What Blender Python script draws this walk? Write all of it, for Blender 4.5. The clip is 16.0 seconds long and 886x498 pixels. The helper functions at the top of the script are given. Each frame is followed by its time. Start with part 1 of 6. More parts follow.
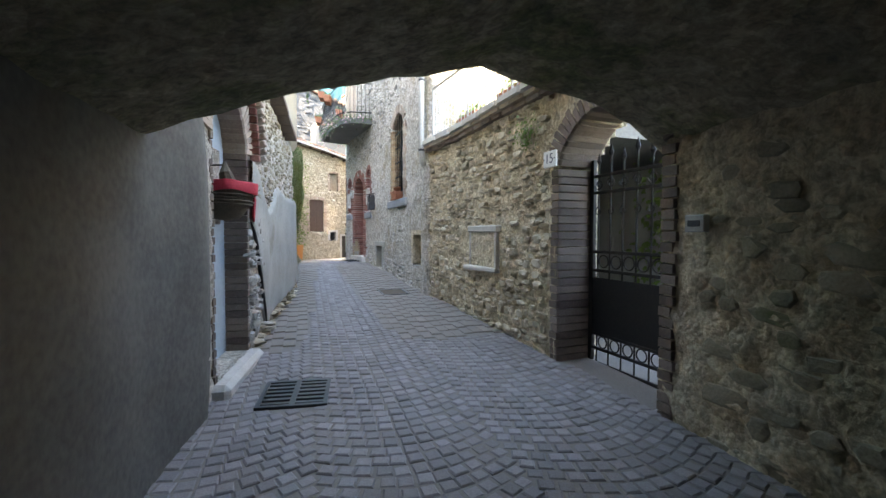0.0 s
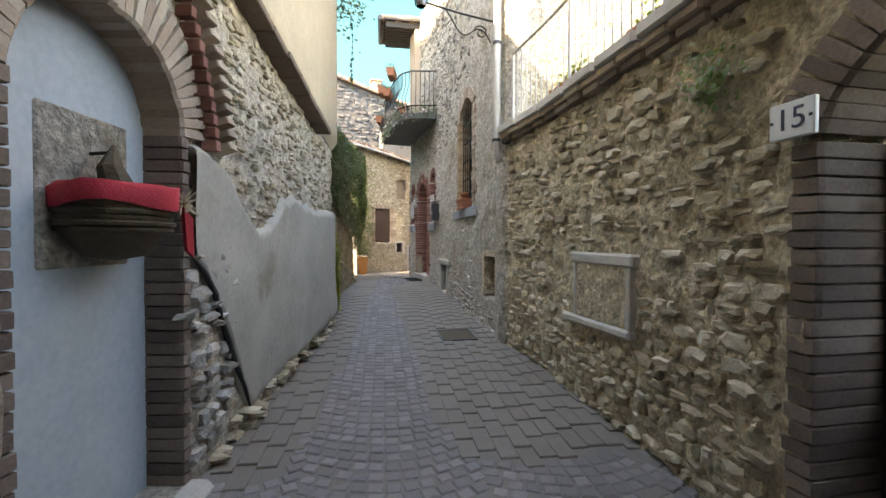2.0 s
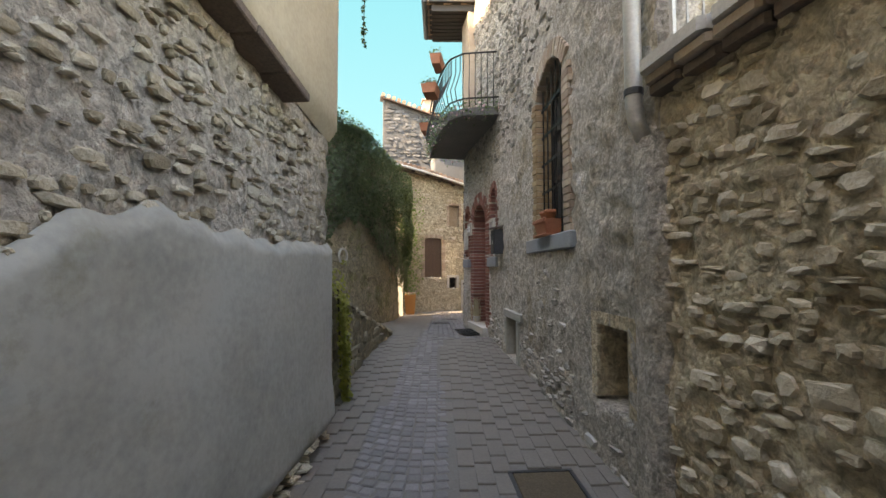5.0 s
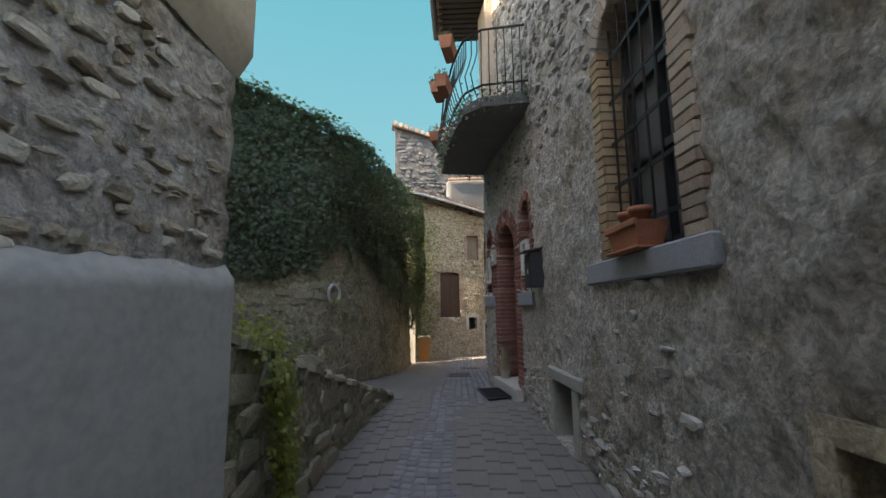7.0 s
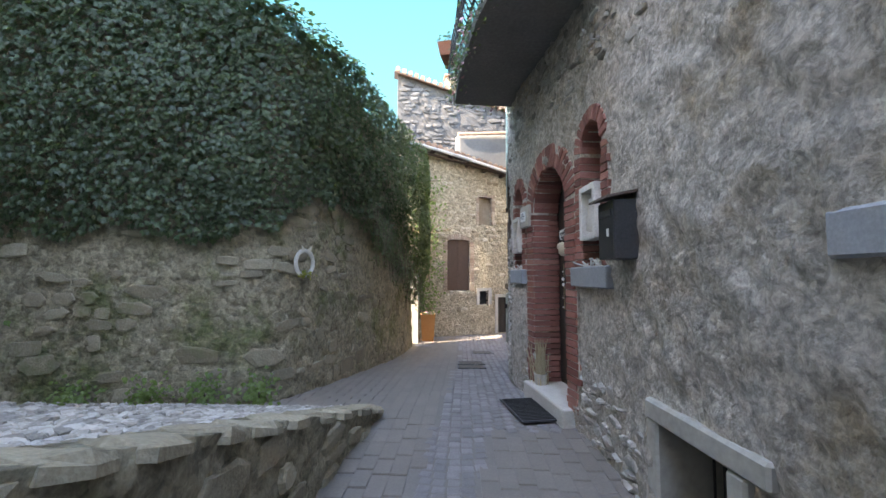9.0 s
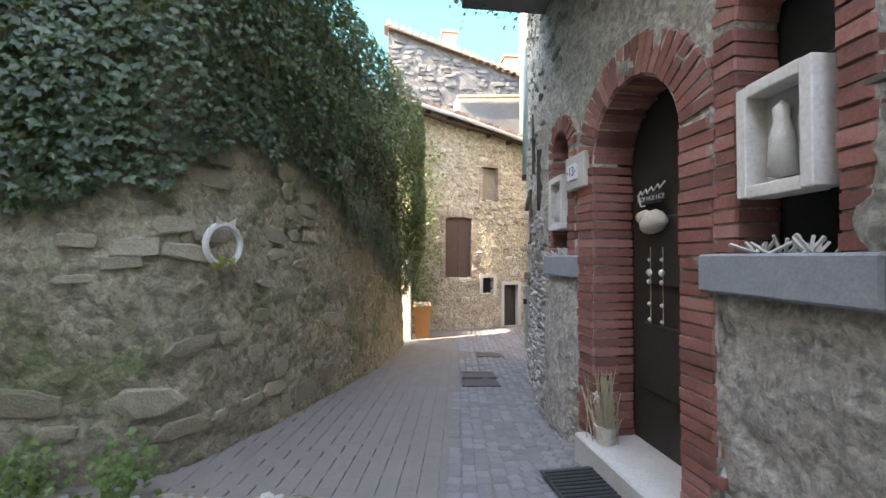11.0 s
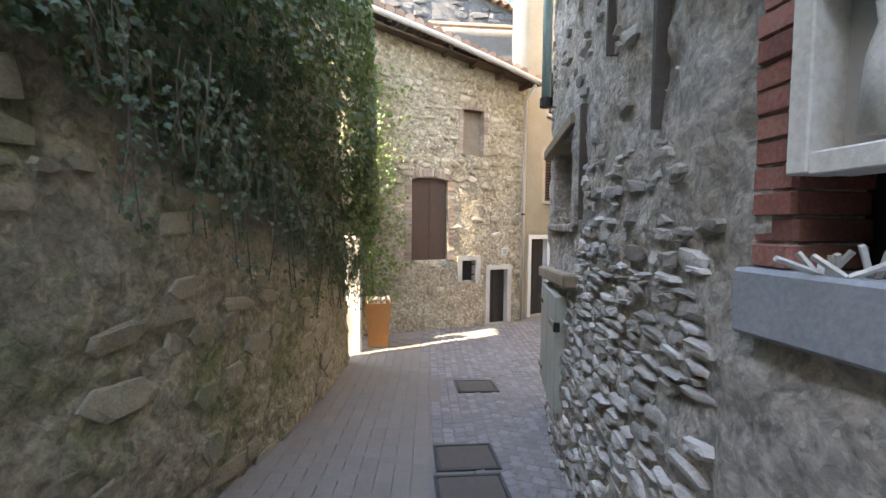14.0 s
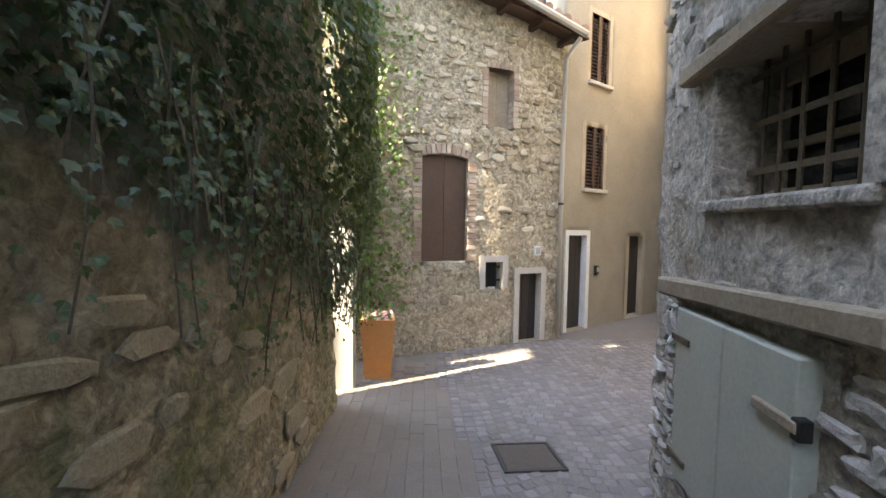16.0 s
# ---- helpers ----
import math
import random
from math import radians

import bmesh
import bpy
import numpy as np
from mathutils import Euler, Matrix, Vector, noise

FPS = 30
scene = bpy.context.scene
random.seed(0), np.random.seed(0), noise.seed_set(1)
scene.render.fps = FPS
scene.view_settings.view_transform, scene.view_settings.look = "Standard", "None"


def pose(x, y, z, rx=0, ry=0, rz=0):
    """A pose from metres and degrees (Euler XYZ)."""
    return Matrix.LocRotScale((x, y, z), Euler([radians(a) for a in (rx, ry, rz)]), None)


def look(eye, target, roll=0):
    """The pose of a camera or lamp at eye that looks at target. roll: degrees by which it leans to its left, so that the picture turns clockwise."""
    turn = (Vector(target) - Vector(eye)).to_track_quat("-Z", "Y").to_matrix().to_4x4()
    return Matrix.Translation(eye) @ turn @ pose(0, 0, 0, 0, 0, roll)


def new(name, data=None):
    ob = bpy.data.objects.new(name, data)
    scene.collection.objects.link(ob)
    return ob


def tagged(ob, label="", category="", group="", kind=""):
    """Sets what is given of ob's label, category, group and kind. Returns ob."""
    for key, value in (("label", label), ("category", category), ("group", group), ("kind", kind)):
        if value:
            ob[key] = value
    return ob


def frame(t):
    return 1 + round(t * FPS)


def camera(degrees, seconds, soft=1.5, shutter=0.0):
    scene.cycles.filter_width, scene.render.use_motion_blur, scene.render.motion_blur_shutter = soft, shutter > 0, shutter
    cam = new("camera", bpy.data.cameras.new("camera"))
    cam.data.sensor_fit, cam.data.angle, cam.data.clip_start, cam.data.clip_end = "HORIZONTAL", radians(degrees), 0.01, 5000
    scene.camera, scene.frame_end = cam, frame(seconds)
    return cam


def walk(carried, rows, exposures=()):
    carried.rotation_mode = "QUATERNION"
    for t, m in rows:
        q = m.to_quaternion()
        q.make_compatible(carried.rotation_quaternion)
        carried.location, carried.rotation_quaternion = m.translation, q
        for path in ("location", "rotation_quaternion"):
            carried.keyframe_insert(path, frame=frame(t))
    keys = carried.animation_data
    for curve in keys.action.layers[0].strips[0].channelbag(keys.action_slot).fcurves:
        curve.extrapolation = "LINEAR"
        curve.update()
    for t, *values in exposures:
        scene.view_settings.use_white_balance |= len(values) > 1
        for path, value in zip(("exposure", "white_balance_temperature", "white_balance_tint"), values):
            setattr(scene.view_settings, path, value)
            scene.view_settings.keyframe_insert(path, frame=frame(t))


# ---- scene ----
cam = camera(93.2, 16.0)
METRES, EYE, TILT, LEAN, TURN = 15.0, 1.55, 0.0, 0.0, -18.2
ROWS = [
    (0.0, 0.0, 0.0, 0.0, 0.01, -2.08, -0.16),
    (0.5, 0.0006, 0.0373, 0.0032, 1.1, -1.94, -0.22),
    (1.0, -0.0048, 0.0743, 0.006, 3.54, -1.7, -0.23),
    (1.5, -0.007, 0.1052, 0.0082, 6.52, -1.48, -0.22),
    (2.0, -0.0078, 0.1363, 0.0136, 10.02, -1.21, -0.22),
    (2.5, -0.0161, 0.1652, 0.0155, 13.3, -1.16, -0.27),
    (3.0, -0.021, 0.1932, 0.0165, 14.83, -1.26, -0.26),
    (3.5, -0.0247, 0.2247, 0.0203, 15.65, -1.15, -0.13),
    (4.0, -0.0338, 0.2552, 0.0205, 16.47, -0.61, -0.1),
    (4.5, -0.0408, 0.282, 0.0243, 17.03, 0.88, -0.11),
    (7.0, -0.0826, 0.4254, 0.0282, 20.35, 7.92, 0.76),
    (7.5, -0.091, 0.4559, 0.029, 20.18, 7.08, 0.52),
    (8.0, -0.0996, 0.4905, 0.0313, 20.35, 5.78, 0.34),
    (8.5, -0.117, 0.5198, 0.0319, 20.8, 4.52, 0.16),
    (9.0, -0.1336, 0.5457, 0.0348, 20.91, 3.66, -0.13),
    (9.5, -0.1469, 0.5767, 0.0351, 20.96, 2.71, -0.23),
    (12.0, -0.2016, 0.7156, 0.0417, 18.82, -0.25, -0.38),
    (12.5, -0.2075, 0.7481, 0.0424, 17.92, -1.44, -0.58),
    (13.0, -0.2206, 0.7789, 0.0425, 17.32, -2.34, -0.61),
    (13.5, -0.2318, 0.8064, 0.0442, 16.58, -2.76, -0.59),
    (14.0, -0.2405, 0.8378, 0.0463, 16.17, -2.95, -0.57),
    (14.5, -0.2556, 0.8644, 0.0447, 16.11, -3.06, -0.65),
    (15.0, -0.2692, 0.891, 0.0443, 15.98, -3.14, -0.72),
    (15.5, -0.2808, 0.9186, 0.0426, 16.02, -3.12, -0.82),
    (16.0, -0.2915, 0.9436, 0.0396, 15.92, -3.14, -0.88),
]
walk(cam, [(t, pose(0, 0, EYE, TILT, LEAN, TURN) @ pose(METRES * x, METRES * y, METRES * z, 90 + pitch, roll, yaw)) for t, x, y, z, yaw, pitch, roll in ROWS],
     exposures=[(0.0, 4.65, 8300, 12), (1.0, 4.25, 9400, 14), (2.0, 4.05, 10200, 15), (4.5, 3.75, 11000, 17), (7.0, 2.85, 9000, 14), (8.0, 3.65, 8300, 19), (9.0, 4.0, 8100, 15), (12.0, 4.35, 9000, 16), (13.5, 4.25, 8600, 15), (16.0, 4.0, 8300, 13)])

# ---------------------------------------------------------------- world, sun
SUN_DIR = Vector((0.891, 0.454, 0)).normalized()
SUN_EL = 42.0
world = bpy.data.worlds.new("world")
scene.world = world
world.use_nodes = True
wn = world.node_tree
sky = wn.nodes.new("ShaderNodeTexSky")
sky.sky_type = "NISHITA"
sky.sun_disc = False
sky.sun_elevation = radians(SUN_EL)
sky.sun_rotation = math.atan2(-SUN_DIR.x, -SUN_DIR.y)
sky.dust_density = 0.4
wn.nodes["Background"].inputs["Strength"].default_value = 0.15
wn.links.new(sky.outputs[0], wn.nodes["Background"].inputs["Color"])
sun = new("sun", bpy.data.lights.new("sun", "SUN"))
sun.data.energy = 2.4
sun.data.angle = radians(0.5)
sun.data.color = (1.0, 0.93, 0.82)
toward = SUN_DIR * math.cos(radians(SUN_EL)) - Vector((0, 0, math.sin(radians(SUN_EL))))
sun.matrix_world = look((-20, -8, 25), Vector((-20, -8, 25)) + toward)


# ---------------------------------------------------------------- materials
def mat(name, cols, scale=6.0, fine=60.0, bump=0.4, rough=0.85, metal=0.0, vary="", mottled=0.5, dist=0.01, moss=None, coat=0.0, rubble=0.0, vamp=0.5, lumps=0.9):
    """Two-scale mottled surface. cols: dark, mid, light. vary: 'object' or 'island' shifts each piece."""
    m = bpy.data.materials.new(name)
    m.use_nodes = True
    nt = m.node_tree
    N, L = nt.nodes.new, nt.links.new
    bs = nt.nodes["Principled BSDF"]
    bs.inputs["Metallic"].default_value = metal
    tc = N("ShaderNodeNewGeometry")
    n1 = N("ShaderNodeTexNoise")
    n1.inputs["Scale"].default_value = scale
    n1.inputs["Detail"].default_value = 6
    n1.inputs["Roughness"].default_value = 0.65
    L(tc.outputs["Position"], n1.inputs["Vector"])
    n2 = N("ShaderNodeTexNoise")
    n2.inputs["Scale"].default_value = fine
    n2.inputs["Detail"].default_value = 4
    L(tc.outputs["Position"], n2.inputs["Vector"])
    mx = N("ShaderNodeMath")
    mx.operation = "MULTIPLY_ADD"
    L(n2.outputs["Fac"], mx.inputs[0])
    mx.inputs[1].default_value = 0.5
    add = N("ShaderNodeMath")
    add.operation = "MULTIPLY"
    L(n1.outputs["Fac"], add.inputs[0])
    add.inputs[1].default_value = mottled
    L(add.outputs[0], mx.inputs[2])
    val = mx.outputs[0]
    if vary:
        src = N("ShaderNodeObjectInfo").outputs["Random"] if vary == "object" else tc.outputs["Random Per Island"]
        v = N("ShaderNodeMath")
        v.operation = "MULTIPLY_ADD"
        L(src, v.inputs[0])
        v.inputs[1].default_value = vamp
        v.inputs[2].default_value = -vamp / 2
        w = N("ShaderNodeMath")
        w.operation = "ADD"
        L(val, w.inputs[0])
        L(v.outputs[0], w.inputs[1])
        val = w.outputs[0]
    cr = N("ShaderNodeValToRGB")
    cr.color_ramp.elements[0].position = 0.25
    cr.color_ramp.elements[1].position = 0.75
    cr.color_ramp.elements[0].color = (*cols[0], 1)
    cr.color_ramp.elements[1].color = (*cols[-1], 1)
    if len(cols) > 2:
        e = cr.color_ramp.elements.new(0.5)
        e.color = (*cols[1], 1)
    L(val, cr.inputs[0])
    col = cr.outputs[0]
    if moss:
        n3 = N("ShaderNodeTexNoise")
        n3.inputs["Scale"].default_value = 1.3
        n3.inputs["Detail"].default_value = 7
        n3.inputs["Roughness"].default_value = 0.7
        L(tc.outputs["Position"], n3.inputs["Vector"])
        r3 = N("ShaderNodeValToRGB")
        r3.color_ramp.elements[0].position = moss[1]
        r3.color_ramp.elements[1].position = moss[1] + 0.14
        L(n3.outputs["Fac"], r3.inputs[0])
        mc = N("ShaderNodeMixRGB")
        L(r3.outputs[0], mc.inputs[0])
        L(col, mc.inputs[1])
        mc.inputs[2].default_value = (*moss[0], 1)
        col = mc.outputs[0]
    L(col, bs.inputs["Base Color"])
    rr = N("ShaderNodeMapRange")
    rr.inputs["To Min"].default_value = max(0.05, rough - 0.12)
    rr.inputs["To Max"].default_value = min(1.0, rough + 0.12)
    L(n1.outputs["Fac"], rr.inputs["Value"])
    L(rr.outputs[0], bs.inputs["Roughness"])
    if bump:
        b = N("ShaderNodeBump")
        b.inputs["Strength"].default_value = bump
        b.inputs["Distance"].default_value = dist
        L(mx.outputs[0], b.inputs["Height"])
        L(b.outputs[0], bs.inputs["Normal"])
        if rubble:
            # pebbles and pits set in the mortar
            vo = N("ShaderNodeTexVoronoi")
            vo.inputs["Scale"].default_value = rubble
            warp = N("ShaderNodeVectorMath")
            warp.operation = "MULTIPLY_ADD"
            L(n1.outputs["Color"], warp.inputs[0])
            warp.inputs[1].default_value = (0.12, 0.12, 0.12)
            L(tc.outputs["Position"], warp.inputs[2])
            L(warp.outputs[0], vo.inputs["Vector"])
            b2 = N("ShaderNodeBump")
            b2.invert = True
            b2.inputs["Strength"].default_value = lumps
            b2.inputs["Distance"].default_value = 0.5 / rubble
            L(vo.outputs["Distance"], b2.inputs["Height"])
            L(b2.outputs[0], b.inputs["Normal"])
            # crumbled relief, with the shade of its hollows put into the colour
            n5 = N("ShaderNodeTexNoise")
            n5.inputs["Scale"].default_value = 15
            n5.inputs["Detail"].default_value = 9
            n5.inputs["Roughness"].default_value = 0.72
            n5.inputs["Distortion"].default_value = 0.6
            L(tc.outputs["Position"], n5.inputs["Vector"])
            b3 = N("ShaderNodeBump")
            b3.inputs["Strength"].default_value = 0.85
            b3.inputs["Distance"].default_value = 0.05
            L(n5.outputs["Fac"], b3.inputs["Height"])
            L(b3.outputs[0], b2.inputs["Normal"])
            tone = N("ShaderNodeMapRange")
            tone.inputs["From Min"].default_value = 0.36
            tone.inputs["From Max"].default_value = 0.62
            tone.inputs["To Min"].default_value = 0.2
            tone.inputs["To Max"].default_value = 0.92
            L(n5.outputs["Fac"], tone.inputs["Value"])
            hollow_shade = N("ShaderNodeMixRGB")
            hollow_shade.blend_type = "OVERLAY"
            hollow_shade.inputs[0].default_value = 0.6
            L(col, hollow_shade.inputs[1])
            L(tone.outputs[0], hollow_shade.inputs[2])
            col = hollow_shade.outputs[0]
            hv = N("ShaderNodeMixRGB")
            hv.blend_type = "OVERLAY"
            hv.inputs[0].default_value = 0.28
            L(col, hv.inputs[1])
            bw = N("ShaderNodeRGBToBW")
            L(vo.outputs["Color"], bw.inputs[0])
            L(bw.outputs[0], hv.inputs[2])
            L(hv.outputs[0], bs.inputs["Base Color"])
    if coat:
        bs.inputs["Coat Weight"].default_value = coat
    return m


MORTAR = mat("mortar_warm", [(0.35, 0.275, 0.18), (0.49, 0.40, 0.275), (0.59, 0.50, 0.36)], 3.5, 45, 0.9, dist=0.02, rubble=22)
MORTAR_GREY = mat("mortar_grey", [(0.28, 0.245, 0.205), (0.40, 0.36, 0.31), (0.50, 0.46, 0.40)], 3.5, 40, 1.0, dist=0.025, moss=((0.29, 0.235, 0.165), 0.53), rubble=38, lumps=0.45)
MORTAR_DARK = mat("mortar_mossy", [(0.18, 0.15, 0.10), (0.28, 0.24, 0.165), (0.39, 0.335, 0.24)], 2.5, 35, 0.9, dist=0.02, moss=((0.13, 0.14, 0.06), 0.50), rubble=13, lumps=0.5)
STONES = [(0.27, 0.215, 0.145), (0.42, 0.35, 0.25), (0.60, 0.53, 0.415)]
STONE = mat("stone_warm", STONES, 9, 70, 0.8, vary="object", dist=0.015)
STONE_ISL = mat("stone_warm_rest", STONES, 9, 70, 0.8, vary="island", dist=0.015)
STONEG = [(0.22, 0.20, 0.175), (0.36, 0.335, 0.30), (0.52, 0.49, 0.45)]
STONE_GREY = mat("stone_grey", STONEG, 9, 70, 0.8, vary="object", dist=0.015)
STONE_GREY_ISL = mat("stone_grey_rest", STONEG, 9, 70, 0.8, vary="island", dist=0.015)
STONEM = [(0.17, 0.142, 0.10), (0.27, 0.23, 0.16), (0.41, 0.36, 0.27)]
STONE_MOSS = mat("stone_mossy", STONEM, 8, 60, 0.8, vary="object", vamp=0.2, dist=0.015, moss=((0.135, 0.145, 0.06), 0.54))
STONE_MOSS_ISL = mat("stone_mossy_rest", STONEM, 8, 60, 0.8, vary="island", vamp=0.2, dist=0.015, moss=((0.135, 0.145, 0.06), 0.54))
RENDER_GREY = mat("cement_render", [(0.22, 0.215, 0.19), (0.31, 0.30, 0.265), (0.40, 0.385, 0.34)], 2.2, 25, 0.3, rough=0.8, mottled=0.8, moss=((0.21, 0.195, 0.13), 0.57))
PLASTER = mat("cream_plaster", [(0.29, 0.24, 0.175), (0.37, 0.31, 0.23), (0.44, 0.375, 0.285)], 2.0, 30, 0.3, mottled=0.7)
PLASTER_YELLOW = mat("ochre_plaster", [(0.235, 0.205, 0.155), (0.295, 0.26, 0.20), (0.35, 0.31, 0.24)], 2.0, 30, 0.3, mottled=0.7)
PLASTER_OLD = mat("old_plaster", [(0.23, 0.19, 0.125), (0.34, 0.285, 0.20), (0.45, 0.39, 0.29)], 3.0, 40, 0.8, mottled=0.7, dist=0.02, rubble=18)
PLASTER_PALE = mat("pale_plaster", [(0.30, 0.30, 0.295), (0.38, 0.375, 0.36), (0.44, 0.43, 0.41)], 1.2, 12, 0.3, mottled=0.7)
COBBLE_C = [(0.135, 0.12, 0.118), (0.185, 0.168, 0.165), (0.25, 0.23, 0.225)]
MORTAR_PALE = mat("mortar_pale", [(0.34, 0.29, 0.235), (0.47, 0.41, 0.34), (0.58, 0.52, 0.44)], 4, 45, 1.0, dist=0.02, rubble=30, lumps=0.6, moss=((0.37, 0.27, 0.165), 0.56))
# back-house stone, darkened in colour where the house stands in shade
STONE_FAR = mat("shade_darkened_rubble", [(0.05, 0.051, 0.053), (0.08, 0.081, 0.084), (0.12, 0.121, 0.125)], 2.5, 12, 0.8, dist=0.03, vary="island")
# plaster of the same houses, likewise darkened for shade
PLASTER_SHADED = mat("shade_darkened_plaster", [(0.075, 0.077, 0.08), (0.10, 0.102, 0.105), (0.13, 0.132, 0.134)], 1.2, 12, 0.3, mottled=0.7)
# mottled plaster, its colour lowered to stand in for the passage's shade
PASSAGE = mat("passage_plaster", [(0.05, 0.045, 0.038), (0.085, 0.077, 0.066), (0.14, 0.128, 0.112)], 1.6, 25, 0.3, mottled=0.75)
STRAP = mat("rusty_iron", [(0.05, 0.042, 0.036), (0.085, 0.07, 0.06), (0.13, 0.10, 0.08)], 20, 90, 0.4, rough=0.7)
COBBLE = mat("porphyry", COBBLE_C, 14, 90, 0.5, rough=0.62, vary="object", vamp=0.35)
COBBLE_ISL = mat("porphyry_rest", COBBLE_C, 14, 90, 0.5, rough=0.62, vary="island", vamp=0.35)
SLAB_C = [(0.145, 0.122, 0.104), (0.182, 0.156, 0.134), (0.228, 0.198, 0.172)]
SLAB = mat("paving_slab", SLAB_C, 6, 60, 0.4, rough=0.68, vary="object", vamp=0.13)
SLAB_ISL = mat("paving_slab_rest", SLAB_C, 6, 60, 0.4, rough=0.68, vary="island", vamp=0.13)
JOINT = mat("joint_sand", [(0.14, 0.125, 0.11), (0.18, 0.16, 0.142), (0.225, 0.203, 0.183)], 5, 60, 0.6)
EARTH = mat("earth", [(0.10, 0.085, 0.06), (0.16, 0.14, 0.10), (0.22, 0.2, 0.15)], 2, 20, 0.6)
BRICK_C = [(0.165, 0.065, 0.05), (0.265, 0.10, 0.078), (0.37, 0.175, 0.14)]
BRICK = mat("red_brick", BRICK_C, 10, 80, 0.5, vary="object")
BRICK_OLD = mat("weathered_brick", [(0.27, 0.20, 0.155), (0.37, 0.275, 0.21), (0.45, 0.37, 0.29)], 8, 60, 0.6, vary="object")
BRICK_OCHRE = mat("ochre_brick", [(0.27, 0.165, 0.095), (0.37, 0.245, 0.14), (0.45, 0.33, 0.2)], 8, 60, 0.6, vary="object")
BRICK_DARK = mat("dark_brick", [(0.11, 0.08, 0.065), (0.17, 0.125, 0.10), (0.25, 0.19, 0.155)], 8, 60, 0.6, vary="object")
SLATE = mat("blue_grey_stone", [(0.20, 0.21, 0.225), (0.27, 0.285, 0.305), (0.35, 0.365, 0.38)], 9, 70, 0.3)
LIME = mat("pale_stone", [(0.38, 0.35, 0.30), (0.48, 0.45, 0.40), (0.58, 0.55, 0.5)], 8, 60, 0.5)
IRON = mat("black_iron", [(0.012, 0.012, 0.012), (0.022, 0.021, 0.02), (0.05, 0.04, 0.035)], 30, 120, 0.3, rough=0.55, metal=0.5)
RAIL_GREY = mat("galvanised_rail", [(0.30, 0.29, 0.27), (0.40, 0.39, 0.36), (0.5, 0.48, 0.45)], 20, 90, 0.2, rough=0.5, metal=0.4)
ZINC = mat("zinc_pipe", [(0.36, 0.345, 0.31), (0.46, 0.44, 0.40), (0.55, 0.53, 0.48)], 6, 60, 0.15, rough=0.5, metal=0.3)
WOOD_DARK = mat("dark_wood", [(0.018, 0.015, 0.013), (0.03, 0.024, 0.02), (0.05, 0.04, 0.033)], 8, 60, 0.4, rough=0.6)
WOOD_BROWN = mat("brown_wood", [(0.055, 0.030, 0.020), (0.085, 0.048, 0.032), (0.12, 0.072, 0.05)], 8, 60, 0.4, rough=0.65)
WOOD_OLD = mat("weathered_timber", [(0.16, 0.12, 0.08), (0.26, 0.20, 0.14), (0.36, 0.3, 0.22)], 6, 50, 0.6)
WOOD_WHITE = mat("white_painted_wood", [(0.45, 0.42, 0.37), (0.62, 0.59, 0.54), (0.72, 0.70, 0.66)], 12, 60, 0.4)
WOOD_SAGE = mat("sage_painted_wood", [(0.30, 0.31, 0.255), (0.37, 0.38, 0.32), (0.43, 0.44, 0.375)], 5, 50, 0.2, rough=0.55)
DOOR_BLUE = mat("pale_blue_paint", [(0.30, 0.36, 0.40), (0.40, 0.46, 0.50), (0.49, 0.54, 0.57)], 2.5, 30, 0.3, rough=0.7, mottled=0.7)
TERRA = mat("terracotta", [(0.32, 0.11, 0.06), (0.42, 0.16, 0.09), (0.50, 0.22, 0.13)], 8, 70, 0.3)
TERRA_ORANGE = mat("orange_terracotta", [(0.55, 0.22, 0.07), (0.66, 0.29, 0.10), (0.72, 0.36, 0.15)], 5, 60, 0.2)
TILE = mat("roof_tile", [(0.22, 0.13, 0.09), (0.33, 0.21, 0.15), (0.44, 0.32, 0.24)], 8, 50, 0.5, vary="island")
CONCRETE = mat("dark_concrete", [(0.12, 0.115, 0.11), (0.18, 0.172, 0.165), (0.25, 0.24, 0.23)], 3, 30, 0.5)
# near black put in for shade inside openings and cracks; also rubber ribs
DARK = mat("shade_black_and_rubber", [(0.012, 0.012, 0.012), (0.02, 0.02, 0.02), (0.03, 0.03, 0.028)], 5, 30, 0.2)
WHITE = mat("white_enamel", [(0.62, 0.63, 0.62), (0.72, 0.73, 0.72), (0.78, 0.78, 0.77)], 10, 60, 0.05, rough=0.35)
INK = mat("dark_blue_ink", [(0.02, 0.03, 0.06), (0.03, 0.04, 0.08), (0.04, 0.05, 0.1)], 10, 60, 0.0, rough=0.4)
MAIL = mat("dark_grey_metal", [(0.035, 0.036, 0.04), (0.055, 0.056, 0.06), (0.08, 0.08, 0.085)], 8, 60, 0.1, rough=0.45, metal=0.4)
RED_CLOTH = mat("red_cloth", [(0.28, 0.01, 0.02), (0.42, 0.02, 0.035), (0.52, 0.05, 0.06)], 12, 120, 0.5)
WICKER = mat("white_wicker", [(0.45, 0.43, 0.40), (0.58, 0.56, 0.52), (0.68, 0.66, 0.62)], 25, 120, 0.6)
TWIG = mat("dark_twig", [(0.05, 0.035, 0.022), (0.09, 0.065, 0.04), (0.15, 0.11, 0.07)], 20, 90, 0.6)
STRAW = mat("straw", [(0.35, 0.28, 0.16), (0.5, 0.42, 0.27), (0.62, 0.54, 0.38)], 20, 90, 0.4)
CLOTH = mat("cream_cloth", [(0.48, 0.42, 0.33), (0.6, 0.54, 0.44), (0.68, 0.63, 0.54)], 12, 120, 0.4)
FLOWER = mat("pink_petals", [(0.55, 0.2, 0.25), (0.7, 0.4, 0.42), (0.8, 0.65, 0.62)], 30, 90, 0.0, vary="island")
